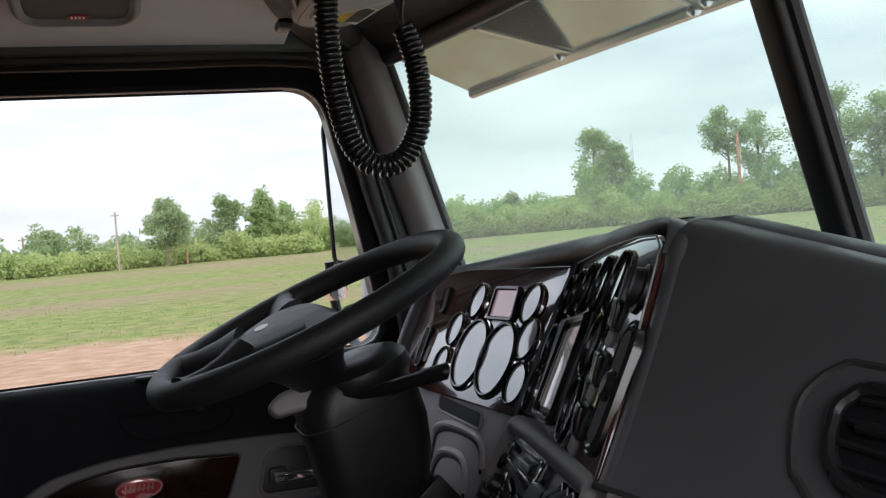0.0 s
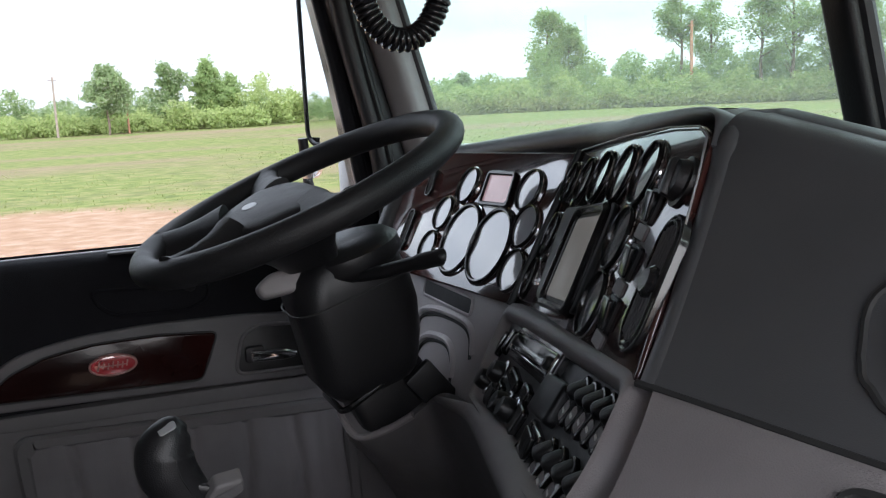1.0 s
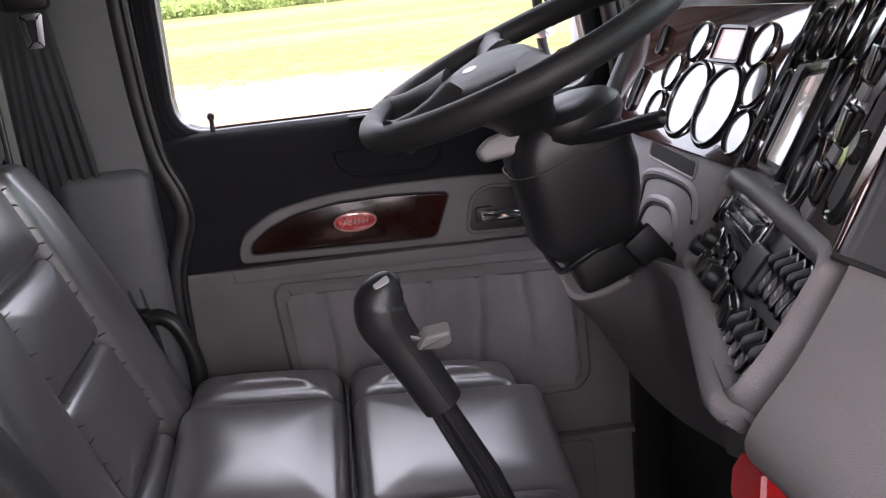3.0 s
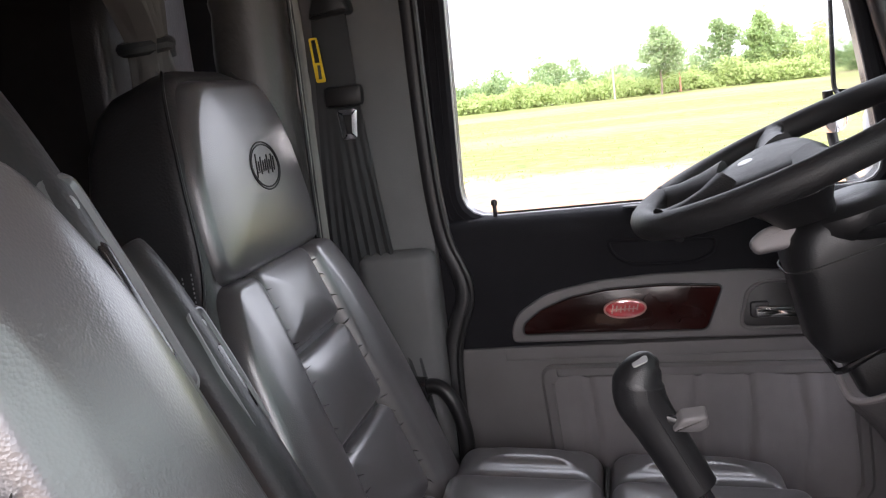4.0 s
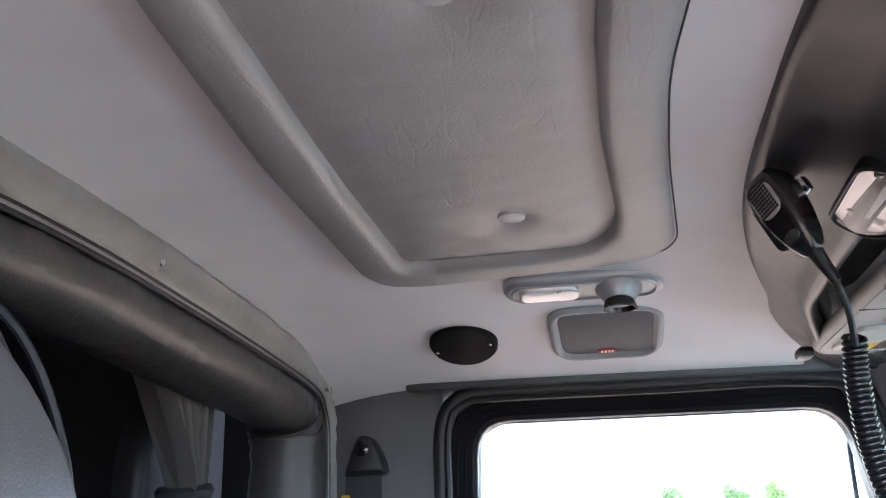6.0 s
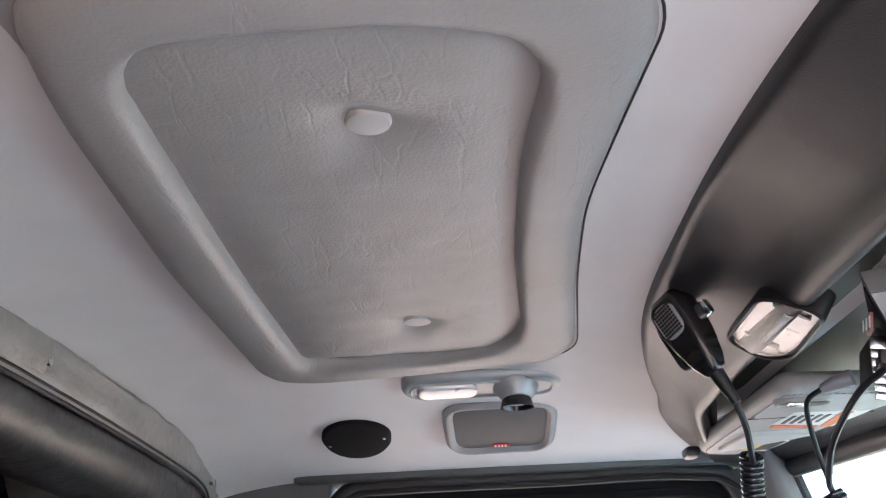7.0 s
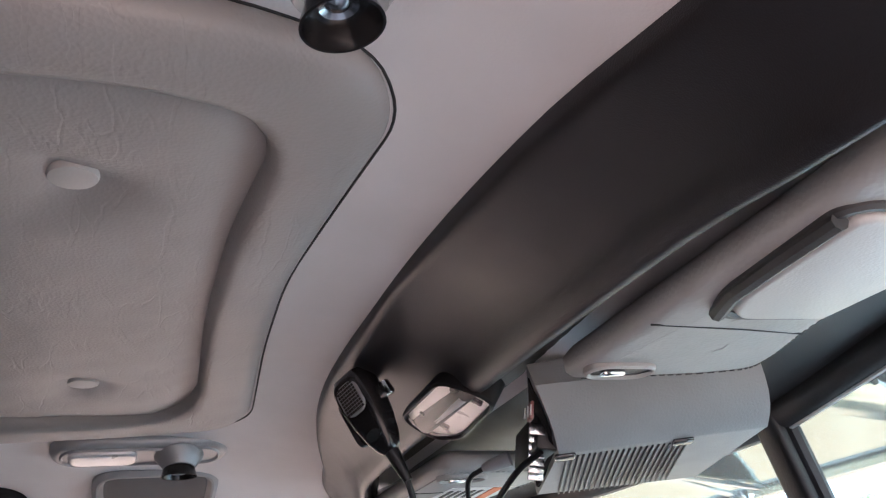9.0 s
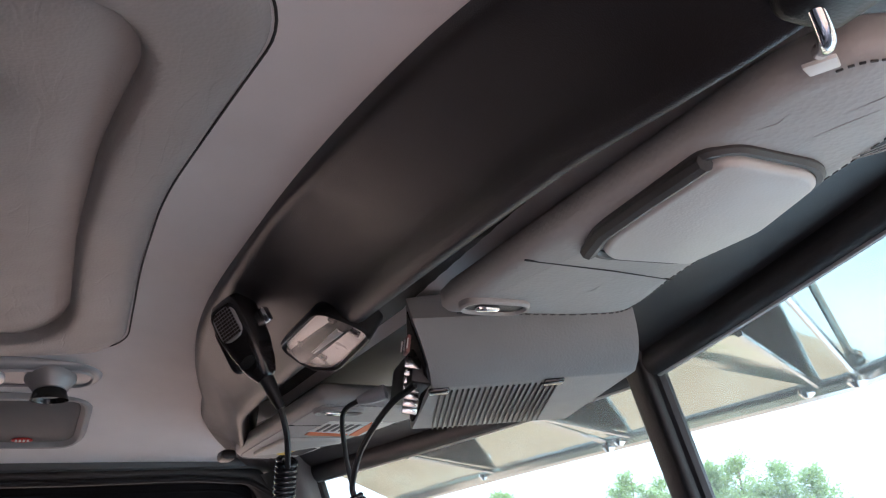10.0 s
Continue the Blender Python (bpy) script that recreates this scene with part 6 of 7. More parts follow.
# ---- steering column and wheel ----
def steering():
    root = thing("steering_column", (0.45, 0.44, 0.6), "black steering column with leather wheel and two stalks", "steering wheel")
    C = Vector((0.356, 0.44, 0.985))
    t = radians(68.2)
    m = frame_at(C, (0, -1, 0), (math.sin(t), 0, math.cos(t)))
    R = 0.190
    n = 72
    rim = part("wheel_rim", tube(B(), [m @ Vector((R * math.cos(2 * math.pi * i / n), R * math.sin(2 * math.pi * i / n), 0)) for i in range(n)], 0.0165, 14, True), WHEEL, root, "black leather wheel rim", sharp=80)
    bm = B()
    for i in range(30):
        a = radians(20 + 50 * i / 29)
        q = Vector((math.cos(a), math.sin(a), 0))
        tube(bm, [m @ (q * (R - 0.0162) + Vector((0, 0, -0.006))), m @ (q * (R - 0.0168) + Vector((-q.y, q.x, 0)) * 0.002 + Vector((0, 0, 0.004)))], 0.0009, 5)
    part("rim_stitching", bm, STITCH, rim)
    # spokes at three, nine, five and seven o'clock, and the soft pad between them
    for sx in (-1, 1):
        for pts, rr in ((((0.085, -0.014), (0.12, -0.012), (0.15, -0.008), (0.176, -0.004), (0.188, 0.0)), (0.028, 0.023, 0.021, 0.024, 0.028)),
                        (((0.052, -0.085), (0.068, -0.112), (0.080, -0.136), (0.090, -0.157), (0.095, -0.165)), (0.030, 0.022, 0.019, 0.021, 0.026))):
            line = spline([m @ Vector((sx * x, y, -0.004 + 0.004 * i / 4)) for i, (x, y) in enumerate(pts)], 4)
            rad = [rr[min(4, i // 4)] + (rr[min(4, i // 4 + 1)] - rr[min(4, i // 4)]) * (i % 4) / 4 for i in range(len(line))]
            part("spoke", tube(B(), line, rad, 14, flat=0.5), WHEEL, root, "leather covered spoke")
    pad = rounded([(-0.060, 0.026), (0.060, 0.026), (0.112, 0.006), (0.122, -0.022), (0.098, -0.062), (0.062, -0.104), (0.0, -0.114), (-0.062, -0.104), (-0.098, -0.062), (-0.122, -0.022), (-0.112, 0.006)], 0.045, 8)
    part("hub_pad", pillow(B(), m @ pose(0, 0, -0.012), pad, 0.024, 0.026, 6, -0.02), WHEEL, root, "padded black horn pad", sharp=75)
    bm = B()
    under = [(x * 0.9, y * 0.9) for x, y in pad]
    rings(bm, [lay(m, under, -0.02), lay(m, [(x * 0.9, y * 0.9) for x, y in under], -0.034), lay(m, [(x * 0.62, y * 0.62 - 0.004) for x, y in under], -0.060), lay(m, [(x * 0.52, y * 0.52 - 0.004) for x, y in under], -0.075)])
    part("wheel_cone", bm, BLK, root, "dark underside of the horn pad", sharp=50)
    part("hub_badge", plate(B(), m @ pose(0.0, -0.057, 0.0105), ellipse(0.017, 0.009, 28), 0, 0.002, 0.0008), SILV, root, "small silver oval on the horn pad")
    # shroud: a level loop at each height, from its rear edge to its front edge
    def level(z, x0, x1, w, r=0.04, tilt=0.0):
        c = Vector(((x0 + x1) / 2, 0.448, z))
        return [c + Vector((b, -a, tilt * b)) for a, b in rrect(2 * w, x1 - x0, r, 6)]
    bm = B()
    rings(bm, [level(0.926, 0.372, 0.432, 0.030, 0.02, 0.3), level(0.918, 0.352, 0.448, 0.048, 0.03, 0.3), level(0.900, 0.338, 0.463, 0.056, 0.036, 0.25), level(0.872, 0.334, 0.479, 0.058, 0.036, 0.2), level(0.84, 0.341, 0.488, 0.058, 0.036, 0.15),
               level(0.80, 0.350, 0.490, 0.057, 0.036, 0.15), level(0.772, 0.357, 0.487, 0.055, 0.034, 0.2), level(0.757, 0.370, 0.484, 0.052, 0.03, 0.25), level(0.748, 0.384, 0.480, 0.046, 0.026, 0.3)])
    part("column_shroud", bm, BLK, root, "matt black column shroud", sharp=50)
    part("shroud_split", tube(B(), [q + Vector((0, -0.0004, 0)) for q in level(0.868, 0.3335, 0.4805, 0.0585, 0.036, 0.32)], 0.0012, 5, True), CREASE, root)
    ring = [(0.040, -0.030), (0.058, -0.022), (0.066, -0.008), (0.064, 0.006), (0.054, 0.015), (0.036, 0.020)]
    part("shroud_collar", lathe(B(), frame_at((0.412, 0.446, 0.908), (0, -1, 0), (0.96, 0, 0.28)), ring, 36), BLK, root, "black ring above the shroud")
    # neck and boot below the shroud
    Y = Vector((0.86, 0, 0.51))
    neck = lambda x, z, w, d, r: [Vector((x, 0.448, z)) + Vector((0, -1, 0)) * a + Y * b for a, b in rrect(2 * w, 2 * d, r, 4)]
    bm = B()
    rings(bm, [neck(0.432, 0.772, 0.036, 0.046, 0.012), neck(0.438, 0.757, 0.040, 0.050, 0.012), neck(0.456, 0.724, 0.041, 0.054, 0.012), neck(0.464, 0.709, 0.040, 0.046, 0.012)])
    part("column_boot", bm, BLK, root, "dark square boot under the column", sharp=40)
    bm = B()
    lip = neck(0.4285, 0.7535, 0.046, 0.054, 0.014)
    tube(bm, lip, 0.0042, 8, True)
    part("boot_lip", bm, BLKG, root)
    part("neck_plate", box(B(), frame_at((0.497, 0.40, 0.735), (0.62, 0, -0.78), (0, 1, 0)), 0.075, 0.012, 0.040, 0.003), BLK, root)
    # right stalk and left lever
    part("stalk", tube(B(), spline([(0.405, 0.400, 0.887), (0.420, 0.375, 0.893), (0.450, 0.345, 0.904), (0.478, 0.320, 0.913), (0.482, 0.317, 0.914)], 5), [0.007] * 6 + [0.008] * 6 + [0.0095] * 7 + [0.009, 0.005], 14), BLK, root, "black control stalk")
    part("tilt_lever", plate(B(), frame_at((0.325, 0.43, 0.884), (1, 0, 0.22), (0, 0.3, 1)), rounded([(-0.025, -0.012), (0.05, -0.018), (0.06, 0.016), (-0.012, 0.014), (-0.03, 0.004)], 0.01, 4), -0.012, 0.012, 0.006), DASHG, root, "pale grey turn signal lever end")


steering()


# ---- gear lever ----
def gear_lever():
    root = thing("gear_lever", (0.27, 0.11, 0.0), "tall black gear lever with moulded grip and grey selector", "gear lever")
    axis = spline([(0.1715, 0.110, 0.8495), (0.1655, 0.110, 0.843), (0.1575, 0.110, 0.828), (0.1580, 0.110, 0.811), (0.168, 0.110, 0.790), (0.184, 0.110, 0.759), (0.2000, 0.110, 0.7275)], 6)
    knots = (0.006, 0.0145, 0.0225, 0.0228, 0.0205, 0.0195, 0.0190)
    rad = [knots[min(6, i // 6)] + (knots[min(6, i // 6 + 1)] - knots[min(6, i // 6)]) * (i % 6) / 6 for i in range(len(axis))]
    part("grip", tube(B(), axis, rad, 22), GRIP, root, "black grained plastic grip", sharp=60)
    part("grip_seam", tube(B(), [p + Vector((0.30, -0.93, 0.15)) * r for p, r in zip(axis[14:], rad[14:])], 0.0006, 5), BLK, root)
    part("selector", plate(B(), frame_at((0.199, 0.094, 0.797), (1, 0, 0.10), (0.1, -0.4, 1)), rounded([(-0.018, -0.006), (0.004, -0.011), (0.013, -0.006), (0.013, 0.007), (-0.008, 0.007)], 0.003, 3), -0.007, 0.007, 0.003), DOORG, root, "grey range selector tab")
    part("selector_stem", box(B(), pose(0.184, 0.098, 0.795, 0, 20, 0), 0.016, 0.008, 0.008, 0.002), BLK, root)
    # bright glint on the grip's top, painted as a silver plate
    part("top_glint", plate(B(), frame_at((0.1600, 0.098, 0.8485), (0.8, 0, 0.35), (0.1, 0.9, 0.3)), rrect(0.014, 0.010, 0.003), 0, 0.0012), SILV, root, "small silver plate painting the glint on the grip")
    bot = axis[-1]
    part("lever", tube(B(), [bot + Vector((-0.002, 0, 0.004)), Vector((0.236, 0.11, 0.652)), Vector((0.30, 0.11, 0.47)), Vector((0.33, 0.11, 0.05))], 0.0095, 18), BLKG, root, "gloss black lever tube")
    part("air_line", tube(B(), [bot + Vector((-0.011, -0.010, 0.003)), Vector((0.222, 0.10, 0.652)), Vector((0.285, 0.10, 0.47)), Vector((0.31, 0.10, 0.05))], 0.0045, 10), BLKG, root, "thin air line beside the lever")
    part("boot", lathe(B(), pose(0.33, 0.11, 0.0), [(0.10, 0.0), (0.085, 0.03), (0.05, 0.07), (0.03, 0.10), (0.016, 0.12)], 24), RUB, root)


gear_lever()


# ---- roof hatch pad ----
BUTTON = mat("pale button vinyl", (0.44, 0.43, 0.418), 0.45, var=0.05, bump=0.1, bscale=400)


def hatch():
    root = thing("roof_hatch", (0.0, 0, ROOF), "grey vinyl padded roof hatch panel with two buttons", "hatch")
    m = frame_at((0.0, 0, ROOF), (0, 1, 0), (1, 0, 0))      # x to the driver, y forward, z down
    out = rounded([(-0.385, -0.08), (-0.36, -0.118), (-0.27, -0.136), (0.0, -0.160), (0.36, -0.168), (0.415, -0.150), (0.428, -0.10), (0.40, 0.10), (0.375, 0.195), (0.31, 0.214),
                   (0.08, 0.194), (-0.08, 0.187), (-0.21, 0.197), (-0.325, 0.207), (-0.375, 0.18), (-0.392, 0.10), (-0.397, 0.0)], 0.05, 5)
    inn = rounded([(-0.333, 0.0), (-0.330, -0.06), (-0.295, -0.087), (-0.10, -0.098), (0.10, -0.106), (0.27, -0.116), (0.338, -0.104), (0.345, -0.06), (0.332, 0.06), (0.302, 0.126), (0.245, 0.149),
                   (0.011, 0.136), (-0.152, 0.136), (-0.276, 0.147), (-0.318, 0.125), (-0.334, 0.07)], 0.03, 5)
    k = len(out)
    # the surround: a soft roll that turns in to the sunken middle
    pick = []
    for p in out:
        q = min(inn, key=lambda r: (r[0] - p[0]) ** 2 + (r[1] - p[1]) ** 2)
        pick.append(q)
    bm = B()
    ring = lambda f, z: lay(m, [tuple(Vector(a).lerp(Vector(b), f)) for a, b in zip(out, pick)], z)
    rings(bm, [lay(m, out, -0.02), lay(m, out, 0.006), ring(0.03, 0.0130), ring(0.10, 0.0175), ring(0.3, 0.0200), ring(0.6, 0.0215), ring(0.80, 0.0215), ring(0.90, 0.0195), ring(0.96, 0.0150), ring(1.0, 0.0085), ring(1.0, -0.02)], False, False)
    bmesh.ops.remove_doubles(bm, verts=bm.verts, dist=1e-5)
    part("surround", bm, HATCH, root, "raised creased vinyl surround", sharp=70)
    part("gap", tube(B(), [Vector((q.x, q.y, ceiling_z(q.x, q.y) - 0.0005)) for q in lay(m, offset(out, 0.0010), 0.0)], 0.0009, 6, True), CREASE, root, "dark gap round the hatch")
    # sunken padded panel, pulled in at two buttons
    btn = [(-0.216, 0.040), (0.216, 0.038)]
    bm = B()
    xs = [-0.36 + 0.73 * i / 90 for i in range(91)]
    ys = [-0.13 + 0.30 * j / 40 for j in range(41)]
    rows = []
    for y in ys:
        row = []
        for x in xs:
            ed = max(0.0, min((0.342 - abs(x)) / 0.05, (0.142 - y) / 0.05, (y + 0.108) / 0.05, 1.0))
            z = 0.0012 + 0.007 * math.sin(ed * math.pi / 2)
            for bx, by in btn:
                r = math.hypot(x - bx, y - by)
                a = math.atan2(y - by, x - bx)
                z -= 0.009 * math.exp(-(r / 0.026) ** 2) + 0.004 * math.exp(-(r / 0.055) ** 2) * (1 + 0.35 * math.cos(3 * a + 1.2))
            z += 0.0010 * noise.noise((x * 30, y * 30, 2.0)) + 0.0007 * noise.noise((x * 70, y * 140, 5.0))
            row.append(m @ Vector((x, y, z)))
        rows.append(row)
    sheet(bm, rows, 0.004)
    pan = part("cushion", bm, HATCH, root, "soft creased grey vinyl cushion", sharp=80)
    for bx, by in btn:
        part("button", lathe(B(), m @ pose(bx, by, 0.0042), [(0.0140, -0.008), (0.0150, -0.001), (0.0140, 0.0012), (0.009, 0.0022), (0.0005, 0.0025)], 24), BUTTON, root, "round pale vinyl covered button")
    # fine creases in the vinyl
    rng = random.Random(21)
    bm = B()
    for _ in range(150):
        x, y = rng.uniform(-0.30, 0.33), rng.uniform(-0.10, 0.11)
        if min(math.hypot(x - a, y - b) for a, b in btn) < 0.05:
            continue
        ang = rng.gauss(0.3, 0.5) if rng.random() < 0.6 else rng.gauss(1.6, 0.4)
        ln = rng.uniform(0.008, 0.028)
        pts = []
        for k in range(4):
            f = k / 3 - 0.5
            pts.append(m @ Vector((x + math.cos(ang) * ln * f + rng.uniform(-.0015, .0015), y + math.sin(ang) * ln * f + rng.uniform(-.0015, .0015), 0.0058)))
        tube(bm, pts, [0.0003, 0.0011, 0.0011, 0.0003], 4)
    tagged(part("creases", bm, HATCH, pan), kind="stuff")


hatch()


# ---- dome lamps over the doors ----
def dome_lamp(s):
    root = thing("dome_lamp", (0.10, s * 0.47, 1.43), "silver grey dome lamp with a swivel spot", "lamp", "dome lamps")
    yd = 0.475 if s > 0 else -0.45
    c = Vector((0.102, yd, ceiling_z(0.10, yd) - 0.001))
    m = frame_at(c, (1, 0, 0), (0, -s, 0.25 if s else 0))
    if (m.to_3x3() @ Vector((0, 0, 1))).z > 0:
        m = frame_at(c, (1, 0, 0), (0, s, -0.25))
    o = rrect(0.212, 0.066, 0.032, 8)
    part("base", plate(B(), m, o, -0.02, 0.016, 0.010, 5), SILV, root, "silver grey oval base")
    part("rim", collar(B(), m, offset(o, -0.011), 0.004, 0.010, 0.0185, 0.002), SILV, root)
    part("lens", plate(B(), m @ pose(-0.045, 0, 0), rrect(0.080, 0.034, 0.014, 6), 0.010, 0.0215, 0.005), LENS, root, "milky lamp lens")
    part("turret", lathe(B(), m @ pose(0.045, 0, 0.008), [(0.030, 0.004), (0.030, 0.010), (0.024, 0.018), (0.019, 0.026)], 28), SILV, root)
    # spot cup, turned down and towards the cab's middle
    tip = m @ pose(0.045, 0.0, 0.024) @ pose(0, 0, 0, 14) @ Matrix.Scale(0.82, 4)
    if s < 0:
        ax = Vector((0.10, -0.04, -0.99)).normalized()
        neck = [tip.translation.copy(), Vector((0.143, -0.457, 1.400)) - ax * 0.024]
        part("neck", tube(B(), neck, [0.012, 0.008], 14), SILV, root)
        tip = frame_at(Vector((0.143, -0.457, 1.400)) - ax * 0.0205, Vector((1, 0, 0)) - ax * ax.x, ax.cross(Vector((1, 0, 0)))) @ Matrix.Scale(0.60, 4)
    cup = [(0.016, -0.006), (0.020, 0.002), (0.023, 0.010), (0.0262, 0.020), (0.0270, 0.024), (0.0250, 0.024), (0.021, 0.012), (0.016, 0.006)] if s > 0 else [(0.015, -0.006), (0.019, 0.004), (0.022, 0.018), (0.0265, 0.030), (0.0275, 0.034), (0.0255, 0.034), (0.020, 0.018), (0.016, 0.012)]
    part("spot_cup", lathe(B(), tip, cup, 32), BLKG, root, "black swivel spot cup")
    part("spot_lens", lathe(B(), tip, [(0.019, 0.009), (0.019, 0.012), (0.013, 0.014), (0.009, 0.012), (0.005, 0.015), (0.0005, 0.0155)] if s > 0 else [(0.019, 0.013), (0.019, 0.017), (0.013, 0.019), (0.009, 0.017), (0.005, 0.020), (0.0005, 0.0205)], 32), STEEL, root, "ringed bright spot lens")


dome_lamp(1)
dome_lamp(-1)


def side_fittings(s):
    n = Vector((0, -s * 0.38, -0.925))

    def seat_at(x, y, lift):
        q = Vector((x, s * y, ceiling_z(x, y))) + n * lift
        m = frame_at(q, (1, 0, 0), (0, s * 0.925, -0.38))
        if (m.to_3x3() @ Vector((0, 0, 1))).z > 0:
            m = frame_at(q, (-1, 0, 0), (0, s * 0.925, -0.38))
        return m
    m = seat_at(-0.088, 0.655, 0.004)
    root = thing("roof_speaker", m.translation, "round black roof loudspeaker cover", "speaker", "roof speakers")
    part("grille", lathe(B(), m, [(0.052, -0.02), (0.052, 0.003), (0.048, 0.008), (0.02, 0.011), (0.0005, 0.0115)], 40), SPK, root)
    for a in (10, 190):
        part("screw", lathe(B(), m @ pose(0.042 * math.cos(radians(a)), 0.042 * math.sin(radians(a)), 0.008), [(0.003, 0), (0.003, 0.002), (0.001, 0.003)], 10), CHR, root)
    m = seat_at(0.126, 0.632, 0.004)
    root = thing("roof_vent_cover", m.translation, "grey rounded cover above the door with a small badge", "cover", "roof covers")
    o = rounded([(-0.080, 0.068), (0.080, 0.068), (0.084, -0.066), (-0.084, -0.066)], 0.040, 6)
    part("frame", collar(B(), m, o, 0.015, -0.03, 0.014, 0.006), COVERF, root, "raised grey frame")
    part("panel", plate(B(), m, offset(o, -0.013), -0.03, 0.009, 0.005), COVER, root)
    e = ellipse(0.0135, 0.0055, 24)
    b = part("badge", plate(B(), m @ pose(0.0, 0.046, 0.009), e, 0, 0.0015, 0.0004), REDK, root, "tiny red oval badge")
    bm = B()
    for i in range(4):
        box(bm, m @ pose(-0.0075 + 0.005 * i, 0.046, 0.0108), 0.003, 0.005, 0.0008)
    part("lettering", bm, WHITE, b)


COVERF = mat("smooth grey plastic", (0.30, 0.30, 0.305), 0.5, bump=0.15, bscale=700)
COVER = mat("dull grey plastic", (0.075, 0.078, 0.082), 0.55, bump=0.3, bscale=700, cells=True, dist=0.0005)
side_fittings(1)
side_fittings(-1)


# ---- front header ----
def head_edge(y):
    """The header's rear edge: set back in the middle and swept forward at the sides."""
    a = abs(y)
    x = 0.260 + 0.21 * max(0, a - 0.10) ** 2 + 0.20 * max(0, min(y, 0.45)) ** 2 + (0.9 * max(0, a - 0.5) ** 2)
    return x, ceiling_z(min(x, 0.33), y) - 0.009


def header():
    bm = B()
    ys = [-0.775 + 1.55 * i / 60 for i in range(61)]
    rows = []
    prof = ((0.0, 0.018), (0.0, 0.001), (0.03, -0.003), (0.10, -0.007), (0.45, -0.020), (0.70, -0.037), (0.80, -0.047), (0.86, -0.0555), (0.92, -0.0605), (0.99, -0.0615), (1.05, -0.0585), (1.10, -0.050), (1.14, -0.036), (1.17, -0.016), (1.20, -0.004), (1.5, 0.0))
    for f, dz in prof:
        row = []
        for y in ys:
            x, z = head_edge(y)
            w = max(0.055, 0.346 - x)
            # hollow beside the lamp for hanging things
            hol = 0.026 * math.exp(-((y + 0.09) / 0.085) ** 2) * math.exp(-((f - 0.45) / 0.3) ** 2)
            k = 1 - 0.92 * min(1, max(0, (abs(y) - 0.50) / 0.24))
            zz = z + dz * k + hol
            if 0.02 < f < 1.1:
                zz = min(zz, ceiling_z(min(x + w * f, 0.42), y) - 0.006)
            row.append(Vector((x + w * f, y, zz)))
        rows.append(row)
    sheet(bm, rows, 0.0)
    g = bmesh.ops.extrude_face_region(bm, geom=list(bm.faces))
    bmesh.ops.translate(bm, verts=[q for q in g["geom"] if isinstance(q, bmesh.types.BMVert)], vec=(0.01, 0, 0.02))
    structure("trim", bm, HEAD, "dark grained vinyl header shelf above the windshield", "header", sharp=60)
    # cover behind the visors, up to the glass
    bm = B()
    rows = []
    for f, z in ((0.0, 1.402), (0.3, 1.395), (0.7, 1.385), (1.0, 1.366), (1.05, 1.355)):
        row = []
        for y in ys:
            x0 = max(0.36, head_edge(y)[0] + 0.06)
            x1 = ws_x(y, 1.36 + ws_rise(y)) - 0.01
            row.append(Vector((x0 + (x1 - x0) * f, y, z + ws_rise(y) * f)))
        rows.append(row)
    sheet(bm, rows, 0.0)
    g = bmesh.ops.extrude_face_region(bm, geom=list(bm.faces))
    bmesh.ops.translate(bm, verts=[q for q in g["geom"] if isinstance(q, bmesh.types.BMVert)], vec=(0.0, 0, 0.02))
    structure("trim", bm, HEAD, "dark panel above the sun visors", "trim", sharp=60)


header()


def header_lamp():
    root = thing("map_lamp", (0.345, 0.015, 1.39), "square map lamp with a clear ribbed lens", "lamp")
    m = frame_at((0.343, 0.008, 1.376), (0, 1, 0), (0.83, 0, -0.55))
    if (m.to_3x3() @ Vector((0, 0, 1))).z > 0:
        m = frame_at((0.343, 0.008, 1.376), (0, -1, 0), (0.83, 0, -0.55))
    m = m @ pose(0, 0, 0.004)
    k = 1 if (m.to_3x3() @ Vector((1, 0, 0))).y > 0 else -1
    o = rounded([(k * 0.070, -0.022), (k * -0.046, -0.024), (k * -0.070, 0.018), (k * 0.036, 0.026), (k * 0.070, 0.010)], 0.018, 6)
    part("frame", collar(B(), m, offset(o, 0.004), 0.0045, -0.02, 0.0035, 0.002), BLK, root)
    part("reflector", plate(B(), m, o, -0.020, -0.0015), LENS, root, "pale ribbed reflector")
    for x in (-0.044, 0.040):
        part("bulb_clip", box(B(), m @ pose(x, 0.0, -0.002, 0, 0, 14), 0.010, 0.030, 0.004, 0.001), BLKG, root, "dark bulb clip behind the lens")
    part("bulb", tube(B(), [m @ Vector((-0.038, 0, -0.001)), m @ Vector((0.034, 0, -0.001))], 0.004, 10), WHITE, root)
    cv = part("cover", plate(B(), m, offset(o, -0.002), 0.0, 0.0035, 0.002), LID, root)
    cv.visible_shadow = False


header_lamp()


